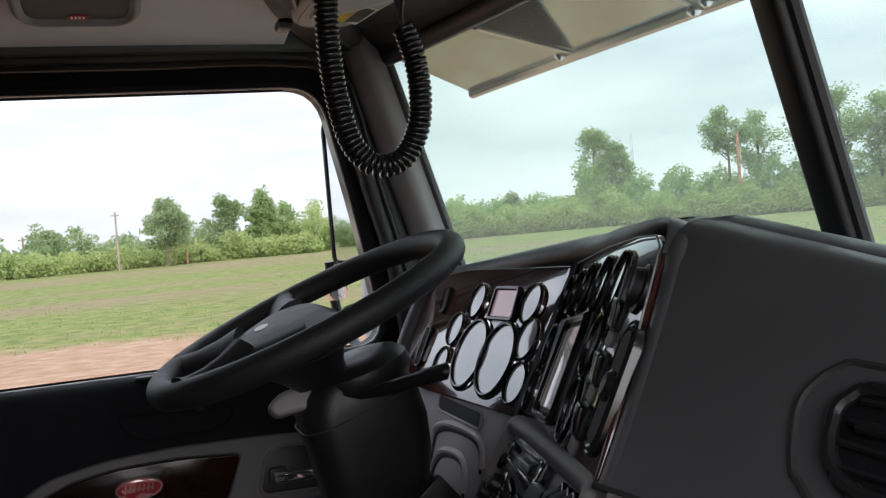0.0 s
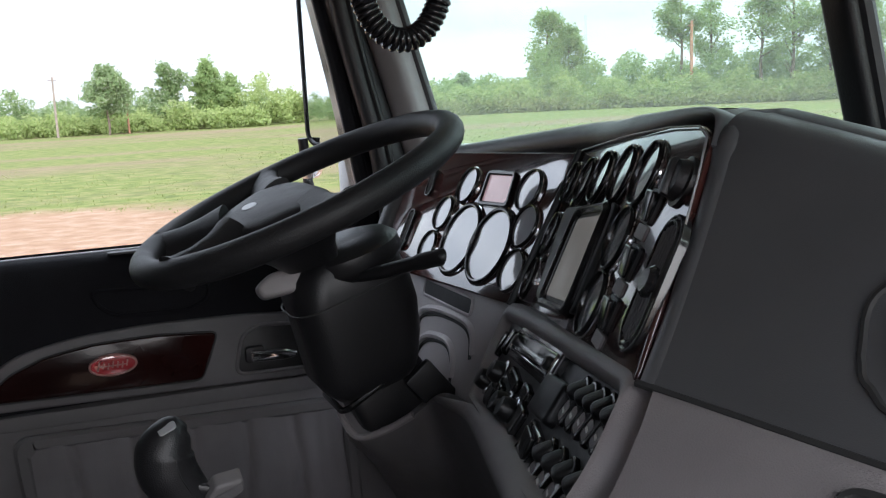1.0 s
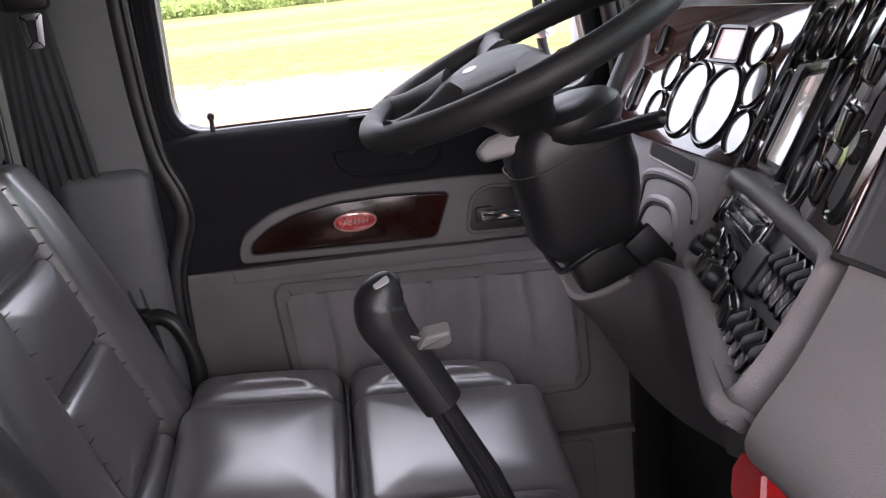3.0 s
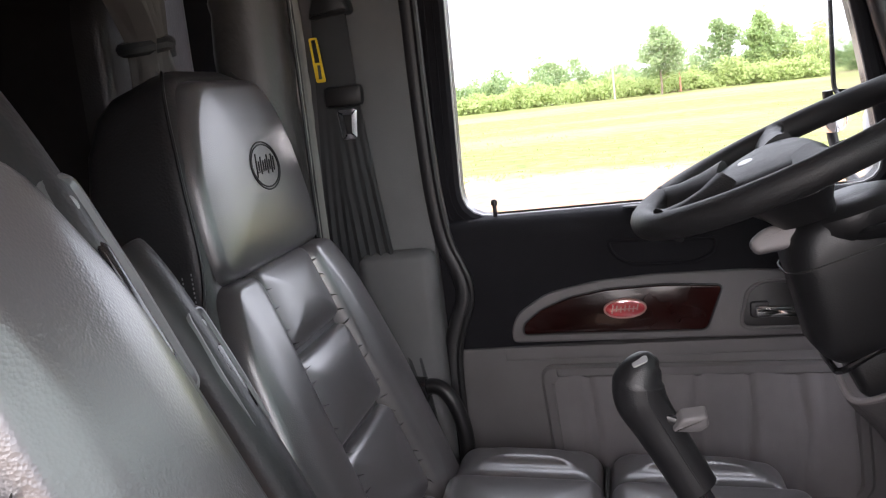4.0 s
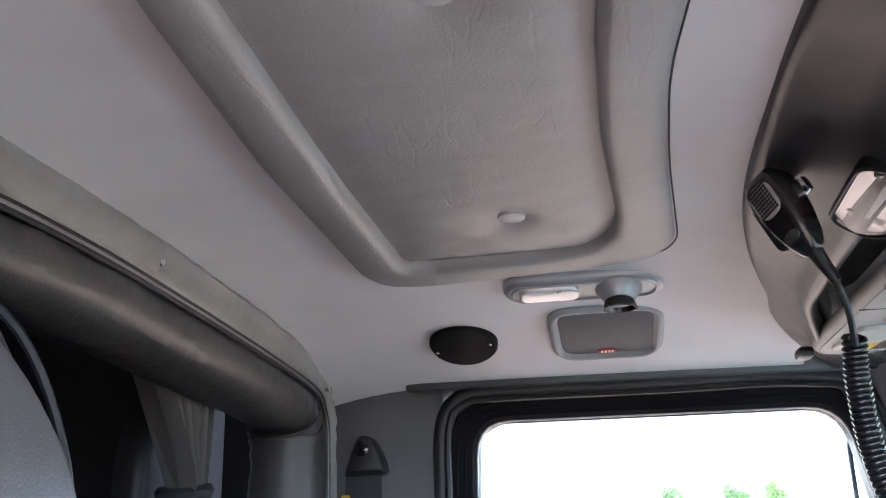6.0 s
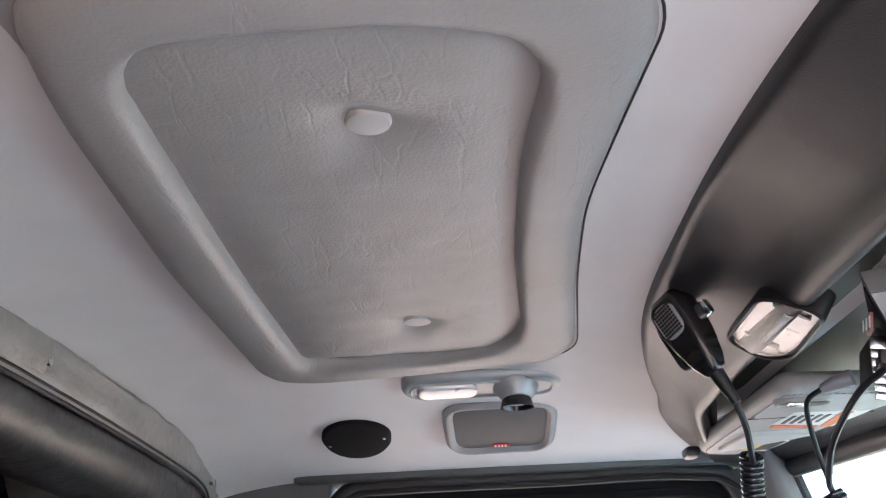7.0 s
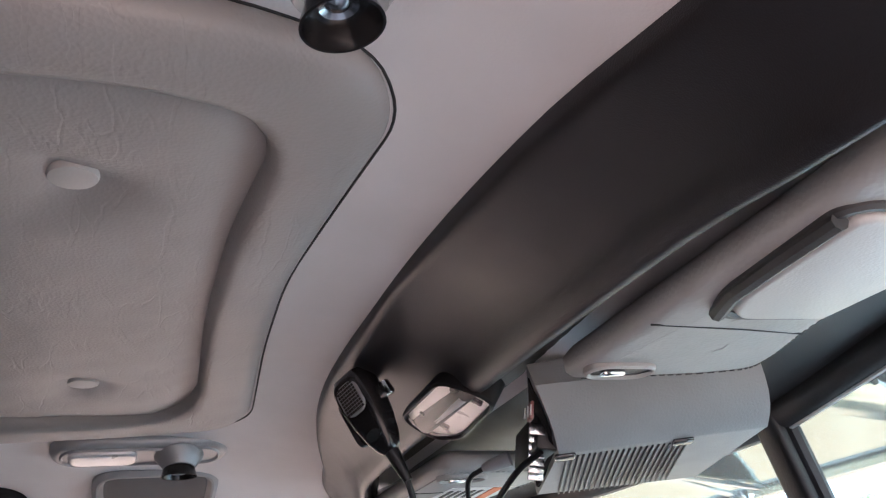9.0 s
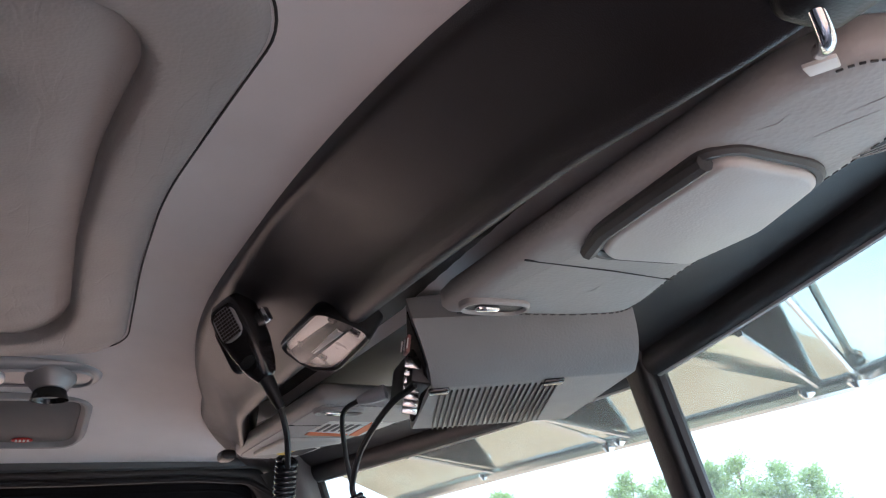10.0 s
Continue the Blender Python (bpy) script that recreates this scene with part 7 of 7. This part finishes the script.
# ---- hand microphone and its cord ----
def microphone():
    root = thing("hand_microphone", (0.28, 0.05, 1.37), "black hand microphone hung on the header", "microphone")
    top, low = Vector((0.2675, 0.060, 1.420)), Vector((0.2985, 0.046, 1.347))
    ax = (low - top).normalized()
    face = Vector((-0.62, -0.62, -0.48))
    face = (face - ax * face.dot(ax)).normalized()
    m = frame_at((top + low) / 2, ax.cross(face) * -1, -ax)
    if (m.to_3x3() @ Vector((0, 0, 1))).dot(face) < 0:
        m = frame_at((top + low) / 2, ax.cross(face), -ax)
    loops = []
    for y, w, d in ((0.052, 0.012, 0.008), (0.049, 0.020, 0.014), (0.038, 0.025, 0.018), (0.015, 0.026, 0.019), (-0.01, 0.023, 0.017), (-0.035, 0.017, 0.014), (-0.047, 0.012, 0.011), (-0.052, 0.008, 0.008)):
        loops.append([m @ Vector((a * 0.80, y * 0.78, b * 0.84)) for a, b in rrect(2 * w, 2 * d, min(w, d) * 0.7, 4)])
    bm = B()
    rings(bm, loops)
    part("body", bm, BLKG, root, "gloss black microphone body", sharp=60)
    g = part("grille", plate(B(), m @ pose(0, 0.015, 0.0142), rrect(0.025, 0.030, 0.009, 5), 0, 0.003, 0.001), SILV, root, "grey mesh grille")
    bm = B()
    for i in range(9):
        for j in range(7):
            box(bm, m @ pose(-0.0090 + 0.0030 * j, 0.0035 + 0.0030 * i, 0.0172), 0.0022, 0.0022, 0.0012)
    part("grille_mesh", bm, BLK, g)
    part("badge", plate(B(), m @ pose(0, -0.023, 0.0125), ellipse(0.009, 0.005, 20), 0, 0.0015), STEEL, root)
    part("talk_key", plate(B(), m @ pose(-0.0195, 0.0, 0.0) @ pose(0, 0, 0, 0, -90, 0), rrect(0.016, 0.045, 0.006), -0.002, 0.004, 0.002), BLK, root)
    part("hanger", box(B(), m @ pose(0.022, 0.010, -0.007), 0.012, 0.014, 0.008, 0.002), CHR, root, "chrome hanging stud")
    part("strain_relief", tube(B(), [low + ax * 0.0, low + ax * 0.012, low + ax * 0.03], [0.007, 0.006, 0.004], 10), BLK, root)
    # plain run, then the coil
    k = thing("coiled_cord", (0.36, 0.1, 1.2), "black coiled microphone cord hanging in a loop", "cord")
    run = spline([low + ax * 0.028, Vector((0.318, 0.053, 1.30)), Vector((0.325, 0.075, 1.275))], 6)
    part("lead", tube(B(), run, 0.0029, 8), BLK, k)
    mid = spline([(0.326, 0.080, 1.283), (0.327, 0.095, 1.25), (0.330, 0.10, 1.204), (0.338, 0.10, 1.160), (0.352, 0.10, 1.139), (0.368, 0.10, 1.133), (0.386, 0.10, 1.140), (0.400, 0.10, 1.162), (0.405, 0.10, 1.190), (0.403, 0.10, 1.222), (0.395, 0.10, 1.250)], 10)
    L = [0.0]
    for a, b in zip(mid, mid[1:]):
        L.append(L[-1] + (b - a).length)
    turns = 62
    pts = []
    steps = turns * 12
    up = None
    j = 0
    for i in range(steps + 1):
        s = L[-1] * i / steps
        while j < len(L) - 2 and L[j + 1] < s:
            j += 1
        f = (s - L[j]) / max(1e-9, L[j + 1] - L[j])
        p = mid[j].lerp(mid[j + 1], f)
        t = (mid[min(len(mid) - 1, j + 2)] - mid[max(0, j - 1)]).normalized()
        if up is None:
            up = t.orthogonal().normalized()
        up = (up - t * up.dot(t)).normalized()
        w = t.cross(up)
        a = 2 * math.pi * i / 12
        pts.append(p + (up * math.cos(a) + w * math.sin(a)) * 0.0078)
    part("coil", tube(B(), pts, 0.0027, 6), BLKG, k, "springy black coil", sharp=80)
    part("lead", tube(B(), spline([mid[-1], (0.392, 0.095, 1.262), (0.390, 0.06, 1.29), (0.393, 0.0, 1.315), (0.405, -0.03, 1.327)], 8), 0.0029, 8), BLK, k)


microphone()


# ---- sun visors ----
VISD = mat("charcoal visor plastic", (0.055, 0.055, 0.056), 0.5, bump=0.2, bscale=500)


def visor(s):
    root = thing("sun_visor", (0.39, s * 0.3, 1.37), "grey vinyl sun visor folded up" + (" with warning labels" if s > 0 else " with a mirror flap"), "sun visor", "sun visors")
    z = 1.362 if s < 0 else 1.350
    m = frame_at((0.0, 0.0, z), (0, s, 0), (1, 0, 0))
    if (m.to_3x3() @ Vector((0, 0, 1))).z > 0:
        m = frame_at((0.0, 0.0, z), (0, -s, 0), (1, 0, 0))
    k = 1 if (m.to_3x3() @ Vector((1, 0, 0))).y * s > 0 else -1
    P = lambda y, x: (k * y, x)      # y from the cab's middle outwards, x forward
    o = rounded([P(0.135, 0.376), P(0.48, 0.375), P(0.515, 0.386), P(0.528, 0.41), P(0.528, 0.455), P(0.47, 0.472), P(0.38, 0.490), P(0.26, 0.508), P(0.20, 0.525), P(0.165, 0.528), P(0.15, 0.49)], 0.02, 4)
    bm = B()
    loops = [lay(m, offset(o, -0.006), -0.016), lay(m, o, -0.010), lay(m, o, 0.0), lay(m, offset(o, -0.004), 0.004), lay(m, offset(o, -0.014), 0.006)]
    rings(bm, loops)
    part("board", bm, VIS, root, "soft grey vinyl board", sharp=60)
    bm = B()
    e = offset(o, -0.007)
    n = len(e)
    for i in range(n):
        a, b = Vector(e[i]), Vector(e[(i + 1) % n])
        if s < 0 and a.y < 0.39 and b.y < 0.39:
            continue
        steps = max(1, int((b - a).length / 0.0065))
        for q in range(steps):
            f0, f1 = (q + 0.15) / steps, (q + 0.75) / steps
            tube(bm, [m @ Vector((*a.lerp(b, f0), 0.0056)), m @ Vector((*a.lerp(b, f1), 0.0056))], 0.0006, 4)
    part("stitching", bm, INK if s < 0 else STITCH, root)
    # inner clip
    c = m @ pose(*P(0.170, 0.408), 0.006)
    part("clip_cup", collar(B(), c, rrect(0.030, 0.054, 0.014, 5), 0.004, -0.004, 0.004, 0.0015), VIS, root)
    part("clip_floor", plate(B(), c, rrect(0.024, 0.048, 0.011, 5), -0.003, 0.0015), BLK, root)
    part("clip_bar", box(B(), c @ pose(0, -0.006, 0.003), 0.008, 0.018, 0.005, 0.002), CHR, root, "bright visor clip")
    # seam across
    part("seam", tube(B(), [m @ Vector((*P(0.262, 0.380), 0.0058)), m @ Vector((*P(0.258, 0.45), 0.0062)), m @ Vector((*P(0.25, 0.506), 0.0058))], 0.0007, 5), CREASE, root)
    if s < 0:
        f = rounded([P(0.298, 0.404), P(0.326, 0.393), P(0.424, 0.387), P(0.433, 0.398), P(0.430, 0.451), P(0.420, 0.467), P(0.355, 0.487), P(0.290, 0.483), P(0.286, 0.419)], 0.010, 4)
        part("flap_well", collar(B(), m, offset(f, 0.004), 0.007, 0.002, 0.0095, 0.002), VISD, root, "dark rim of the mirror recess")
        fl = part("mirror_flap", plate(B(), m @ pose(0, 0.004, 0), offset(f, -0.004), 0.002, 0.0125, 0.004), FLAPV, root, "closed pale vanity mirror flap")
        part("flap_edge", tube(B(), [m @ Vector((*P(y, x), 0.0105)) for y, x in ((0.296, 0.404), (0.327, 0.3935), (0.375, 0.3895), (0.422, 0.387))], 0.0050, 8), VISD, fl, "dark hinge edge of the flap")
        part("label", plate(B(), m, rounded([P(0.500, 0.371), P(0.512, 0.378), P(0.507, 0.386), P(0.496, 0.380)], 0.001, 2), 0.005, 0.0068, 0.0004), WHITE, root, "small white tag")
        b = part("pivot", box(B(), m @ pose(*P(0.545, 0.352), -0.004), 0.055, 0.036, 0.020, 0.009, 3), BLK, root, "black pivot bracket")
        part("pivot_rod", tube(B(), spline([m @ Vector((*P(0.533, 0.344), 0.002)), m @ Vector((*P(0.526, 0.356), 0.012)), m @ Vector((*P(0.512, 0.369), 0.006))], 6), 0.0036, 10), CHR, b)
        rng = random.Random(3)
        bm = B()
        for _ in range(26):
            y, x = rng.uniform(0.20, 0.48), rng.uniform(0.385, 0.47)
            if 0.27 < y < 0.435:
                continue
            ln = rng.uniform(0.02, 0.06)
            tube(bm, [m @ Vector((*P(y, x), 0.0058)), m @ Vector((*P(y + ln * 0.5, x + 0.006), 0.0061)), m @ Vector((*P(y + ln, x + rng.uniform(0, .016)), 0.0058))], [0.0002, 0.0005, 0.0002], 4)
        tagged(part("creases", bm, VIS, root), kind="stuff")
    else:
        lb = part("warning_label", plate(B(), m, [P(0.385, 0.430), P(0.425, 0.472), P(0.50, 0.462), P(0.47, 0.424)], 0.0055, 0.0066), WHITE, root, "white and yellow warning label")
        part("label_yellow", plate(B(), m, [P(0.387, 0.432), P(0.400, 0.446), P(0.483, 0.440), P(0.470, 0.427)], 0.0064, 0.0074), YEL, lb)
        bm = B()
        for i in range(6):
            plate(bm, m, [P(0.408 + 0.003 * i, 0.448 + 0.0034 * i), P(0.408 + 0.003 * i, 0.4498 + 0.0034 * i), P(0.484, 0.4448 + 0.0034 * i), P(0.483, 0.443 + 0.0034 * i)], 0.0064, 0.0073)
        part("label_print", bm, INK, lb)
        lb = part("warning_label", plate(B(), m, [P(0.235, 0.42), P(0.24, 0.500), P(0.33, 0.490), P(0.30, 0.415)], 0.0055, 0.0066), WHITE, root, "white sheet with orange headings")
        part("label_orange", plate(B(), m, [P(0.30, 0.418), P(0.315, 0.47), P(0.33, 0.47), P(0.318, 0.418)], 0.0064, 0.0074), ORNG, lb)
        part("label_orange", plate(B(), m, [P(0.238, 0.47), P(0.24, 0.482), P(0.325, 0.486), P(0.322, 0.474)], 0.0064, 0.0074), ORNG, lb)
        bm = B()
        for i in range(5):
            plate(bm, m, [P(0.25, 0.423 + 0.009 * i), P(0.25, 0.427 + 0.009 * i), P(0.295, 0.427 + 0.009 * i), P(0.293, 0.423 + 0.009 * i)], 0.0064, 0.0073)
        part("label_print", bm, INK, lb)
        part("mirror_flap", plate(B(), m, rounded([P(0.345, 0.400), P(0.46, 0.392), P(0.45, 0.412), P(0.36, 0.480), P(0.345, 0.475)], 0.008, 3), 0.004, 0.011, 0.003), FLAPV, root)
        part("pivot", box(B(), m @ pose(*P(0.53, 0.375), 0.0), 0.035, 0.020, 0.014, 0.005), HEAD, root)


visor(-1)
visor(1)


# ---- radio box hung between the visors ----
def radio_box():
    root = thing("radio_speaker_box", (0.47, 0.0, 1.36), "charcoal plastic box with a slotted grille hung between the visors", "speaker box")
    # corners: rear lower edge, front, down the driver's side
    A, Bq = Vector((0.382, -0.083, 1.369)), Vector((0.566, -0.128, 1.374))
    C, D = Vector((0.419, -0.034, 1.324)), Vector((0.584, -0.096, 1.329))
    E, F = Vector((0.452, 0.090, 1.309)), Vector((0.603, 0.055, 1.313))
    up = Vector((0, 0, 0.055))
    bm = B()

    def loop(f):
        a, c, e = A.lerp(Bq, f), C.lerp(D, f), E.lerp(F, f)
        top0, top1 = a + Vector((0, 0.01, 0.02 + 0.016 * f)), e + up
        pts = [top0, a]
        for i in range(1, 5):
            t = i / 5
            pts.append(a.lerp(c, t) + Vector((0, -0.006, -0.004)) * math.sin(math.pi * t))
        pts += [c, c.lerp(e, 0.03), c.lerp(e, 0.5), c.lerp(e, 0.95), e + Vector((0, 0, 0.004)), e + Vector((0, 0.002, 0.02)), top1]
        return pts
    rings(bm, [loop(f) for f in (0.0, 0.02, 0.3, 0.6, 0.9, 0.98, 1.0)])
    part("case", bm, HEADBOX, root, "charcoal plastic case", sharp=35)
    m = frame_at(C.lerp(E, 0.5), (D - C), (C - E))
    if (m.to_3x3() @ Vector((0, 0, 1))).z > 0:
        m = frame_at(C.lerp(E, 0.5), -(D - C), (C - E))
    sx = 1 if (m.to_3x3() @ Vector((1, 0, 0))).dot(D - C) > 0 else -1
    ln = (C - E).length
    for i in range(22):
        x = sx * (0.014 + 0.0049 * i)
        part("grille_slot", box(B(), m @ pose(x, -0.004, 0.0006), 0.0016, ln * 0.90, 0.0016, 0.0004), BLK, root)
    # the end is closed; a black plate paints its shaded inside
    cz = sum(loop(0.0), Vector()) / len(loop(0.0))
    bm = B()
    rings(bm, [[cz + (q - cz) * 0.84 + Vector((d, 0, 0)) for q in loop(0.0)] for d in (0.004, -0.0012)])
    part("open_end_shade", bm, SPK, root, "black plate for the shade inside the case's open end")
    for x in (0.012, 0.112):
        part("slot_cap", box(B(), m @ pose(sx * x, ln * 0.445, 0.0012), 0.018, 0.012, 0.004, 0.002), BLKG, root)
    # metal radio behind it with cooling fins
    r = thing("radio_set", (0.40, 0.0, 1.345), "metal radio set with cooling fins and a cable", "radio")
    part("chassis", box(B(), pose(0.424, 0.012, 1.344, 0, 10, -12), 0.024, 0.10, 0.034, 0.003), BLK, r)
    for i in range(7):
        part("fin", box(B(), pose(0.402 + 0.0035 * i, -0.035 + 0.010 * i, 1.345 - 0.0045 * i, 0, 10, -12), 0.014, 0.0026, 0.010, 0.0008), STEEL, r)
    part("label", box(B(), pose(0.391, -0.050, 1.356, 0, 10, -12), 0.003, 0.014, 0.015, 0.0008), PINK, r, "pale label plate")
    bm = B()
    for i in range(3):
        box(bm, pose(0.3885, -0.056 + 0.006 * i, 1.356, 0, 10, -12), 0.001, 0.002, 0.009)
    part("label_print", bm, WHITE, r)
    part("plug", tube(B(), [(0.405, 0.035, 1.335), (0.392, 0.045, 1.332), (0.385, 0.052, 1.330)], [0.007, 0.006, 0.004], 12), SILV, r)
    part("cable", tube(B(), spline([(0.386, 0.050, 1.331), (0.378, 0.075, 1.322), (0.388, 0.10, 1.29), (0.395, 0.105, 1.262), (0.395, 0.10, 1.250)], 8), 0.0024, 10), BLK, r)


HEADBOX = mat("charcoal plastic", (0.25, 0.25, 0.252), 0.45, bump=0.3, bscale=500)
radio_box()


# ---- outside sun visor of polished steel ----
def outer_visor():
    root = thing("outside_visor", (0.85, 0, 1.40), "polished steel sun visor over the windshield outside", "visor")
    ys = [-0.98 + 1.96 * i / 28 for i in range(29)]

    def at(y, f):
        x0 = ws_x(min(0.8, abs(y)), 1.40) + 0.01
        x1 = 0.97 - 0.16 * (abs(y) / 0.98) ** 2.2
        return Vector((x0 + (x1 - x0) * f, y, 1.425 - 0.070 * f - 0.03 * (abs(y) / 0.98) ** 3 * f + ws_rise(y)))
    part("shade", sheet(B(), [[at(y, f) for y in ys] for f in (0, 0.35, 0.7, 1.0)], 0.004), POLISH, root, "mirror-like steel shade", sharp=30)
    bm = B()
    tube(bm, [at(y, 1.0) + Vector((0.0, 0, -0.006)) for y in ys], 0.010, 8)
    part("rolled_edge", bm, STEEL, root)
    for y in (-0.80, -0.46, -0.12, 0.22, 0.54):
        # folded gusset: a slanted triangular plate with a turned flange
        p0, p1, p2 = at(y, 0.05) + Vector((0, 0, -0.075)), at(y + 0.24, 0.05) + Vector((0, 0, -0.008)), at(y + 0.16, 0.94) + Vector((0, 0, -0.008))
        n = (p1 - p0).cross(p2 - p0).normalized() * 0.0015
        bm = B()
        rings(bm, [[p0 - n, p1 - n, p2 - n], [p0 + n, p1 + n, p2 + n]])
        g = part("gusset", bm, POLISH, root, "folded polished gusset under the shade")
        part("flange", tube(B(), [p0, p0.lerp(p2, 0.5), p2], 0.0035, 6), STEEL, g)
        part("bolt", lathe(B(), pose(*(p2 + Vector((-0.02, 0, -0.004))), 180, 0, 0), [(0.010, 0), (0.010, 0.005), (0.005, 0.010)], 12), CHR, root)
    for y, y2 in ((-0.60, -0.44), (-0.18, -0.02), (0.30, 0.42)):
        part("stay", tube(B(), [at(y, 0.02) + Vector((0, 0, -0.05)), at(y2, 0.92) + Vector((0, 0, -0.012))], 0.0045, 8), STEEL, root, "bright stay rod")
        part("bolt", lathe(B(), pose(*(at(y2, 0.92) + Vector((0, 0, -0.014))), 180, 0, 0), [(0.012, 0), (0.012, 0.006), (0.006, 0.012)], 12), CHR, root)


outer_visor()


# ---- unseen engine hood ahead of the cab, below the view, added as light bounce ----
def bounce_hood():
    root = thing("bounce_hood", (0.9, 0, -0.2), "unseen pale engine hood added to bounce light up to the windshield", "hood")
    loops = []
    for x, w, z in ((0.86, 0.66, 0.74), (0.90, 0.67, 0.755), (1.4, 0.62, 0.74), (2.0, 0.56, 0.70), (2.45, 0.52, 0.64), (2.50, 0.50, 0.60)):
        loops.append([Vector((x, a, (z - 0.30) / 2 + b)) for a, b in rrect(2 * w, z + 0.30, 0.12, 6)])
    bm = B()
    rings(bm, loops)
    part("shell", bm, PALE, root, sharp=50)


bounce_hood()
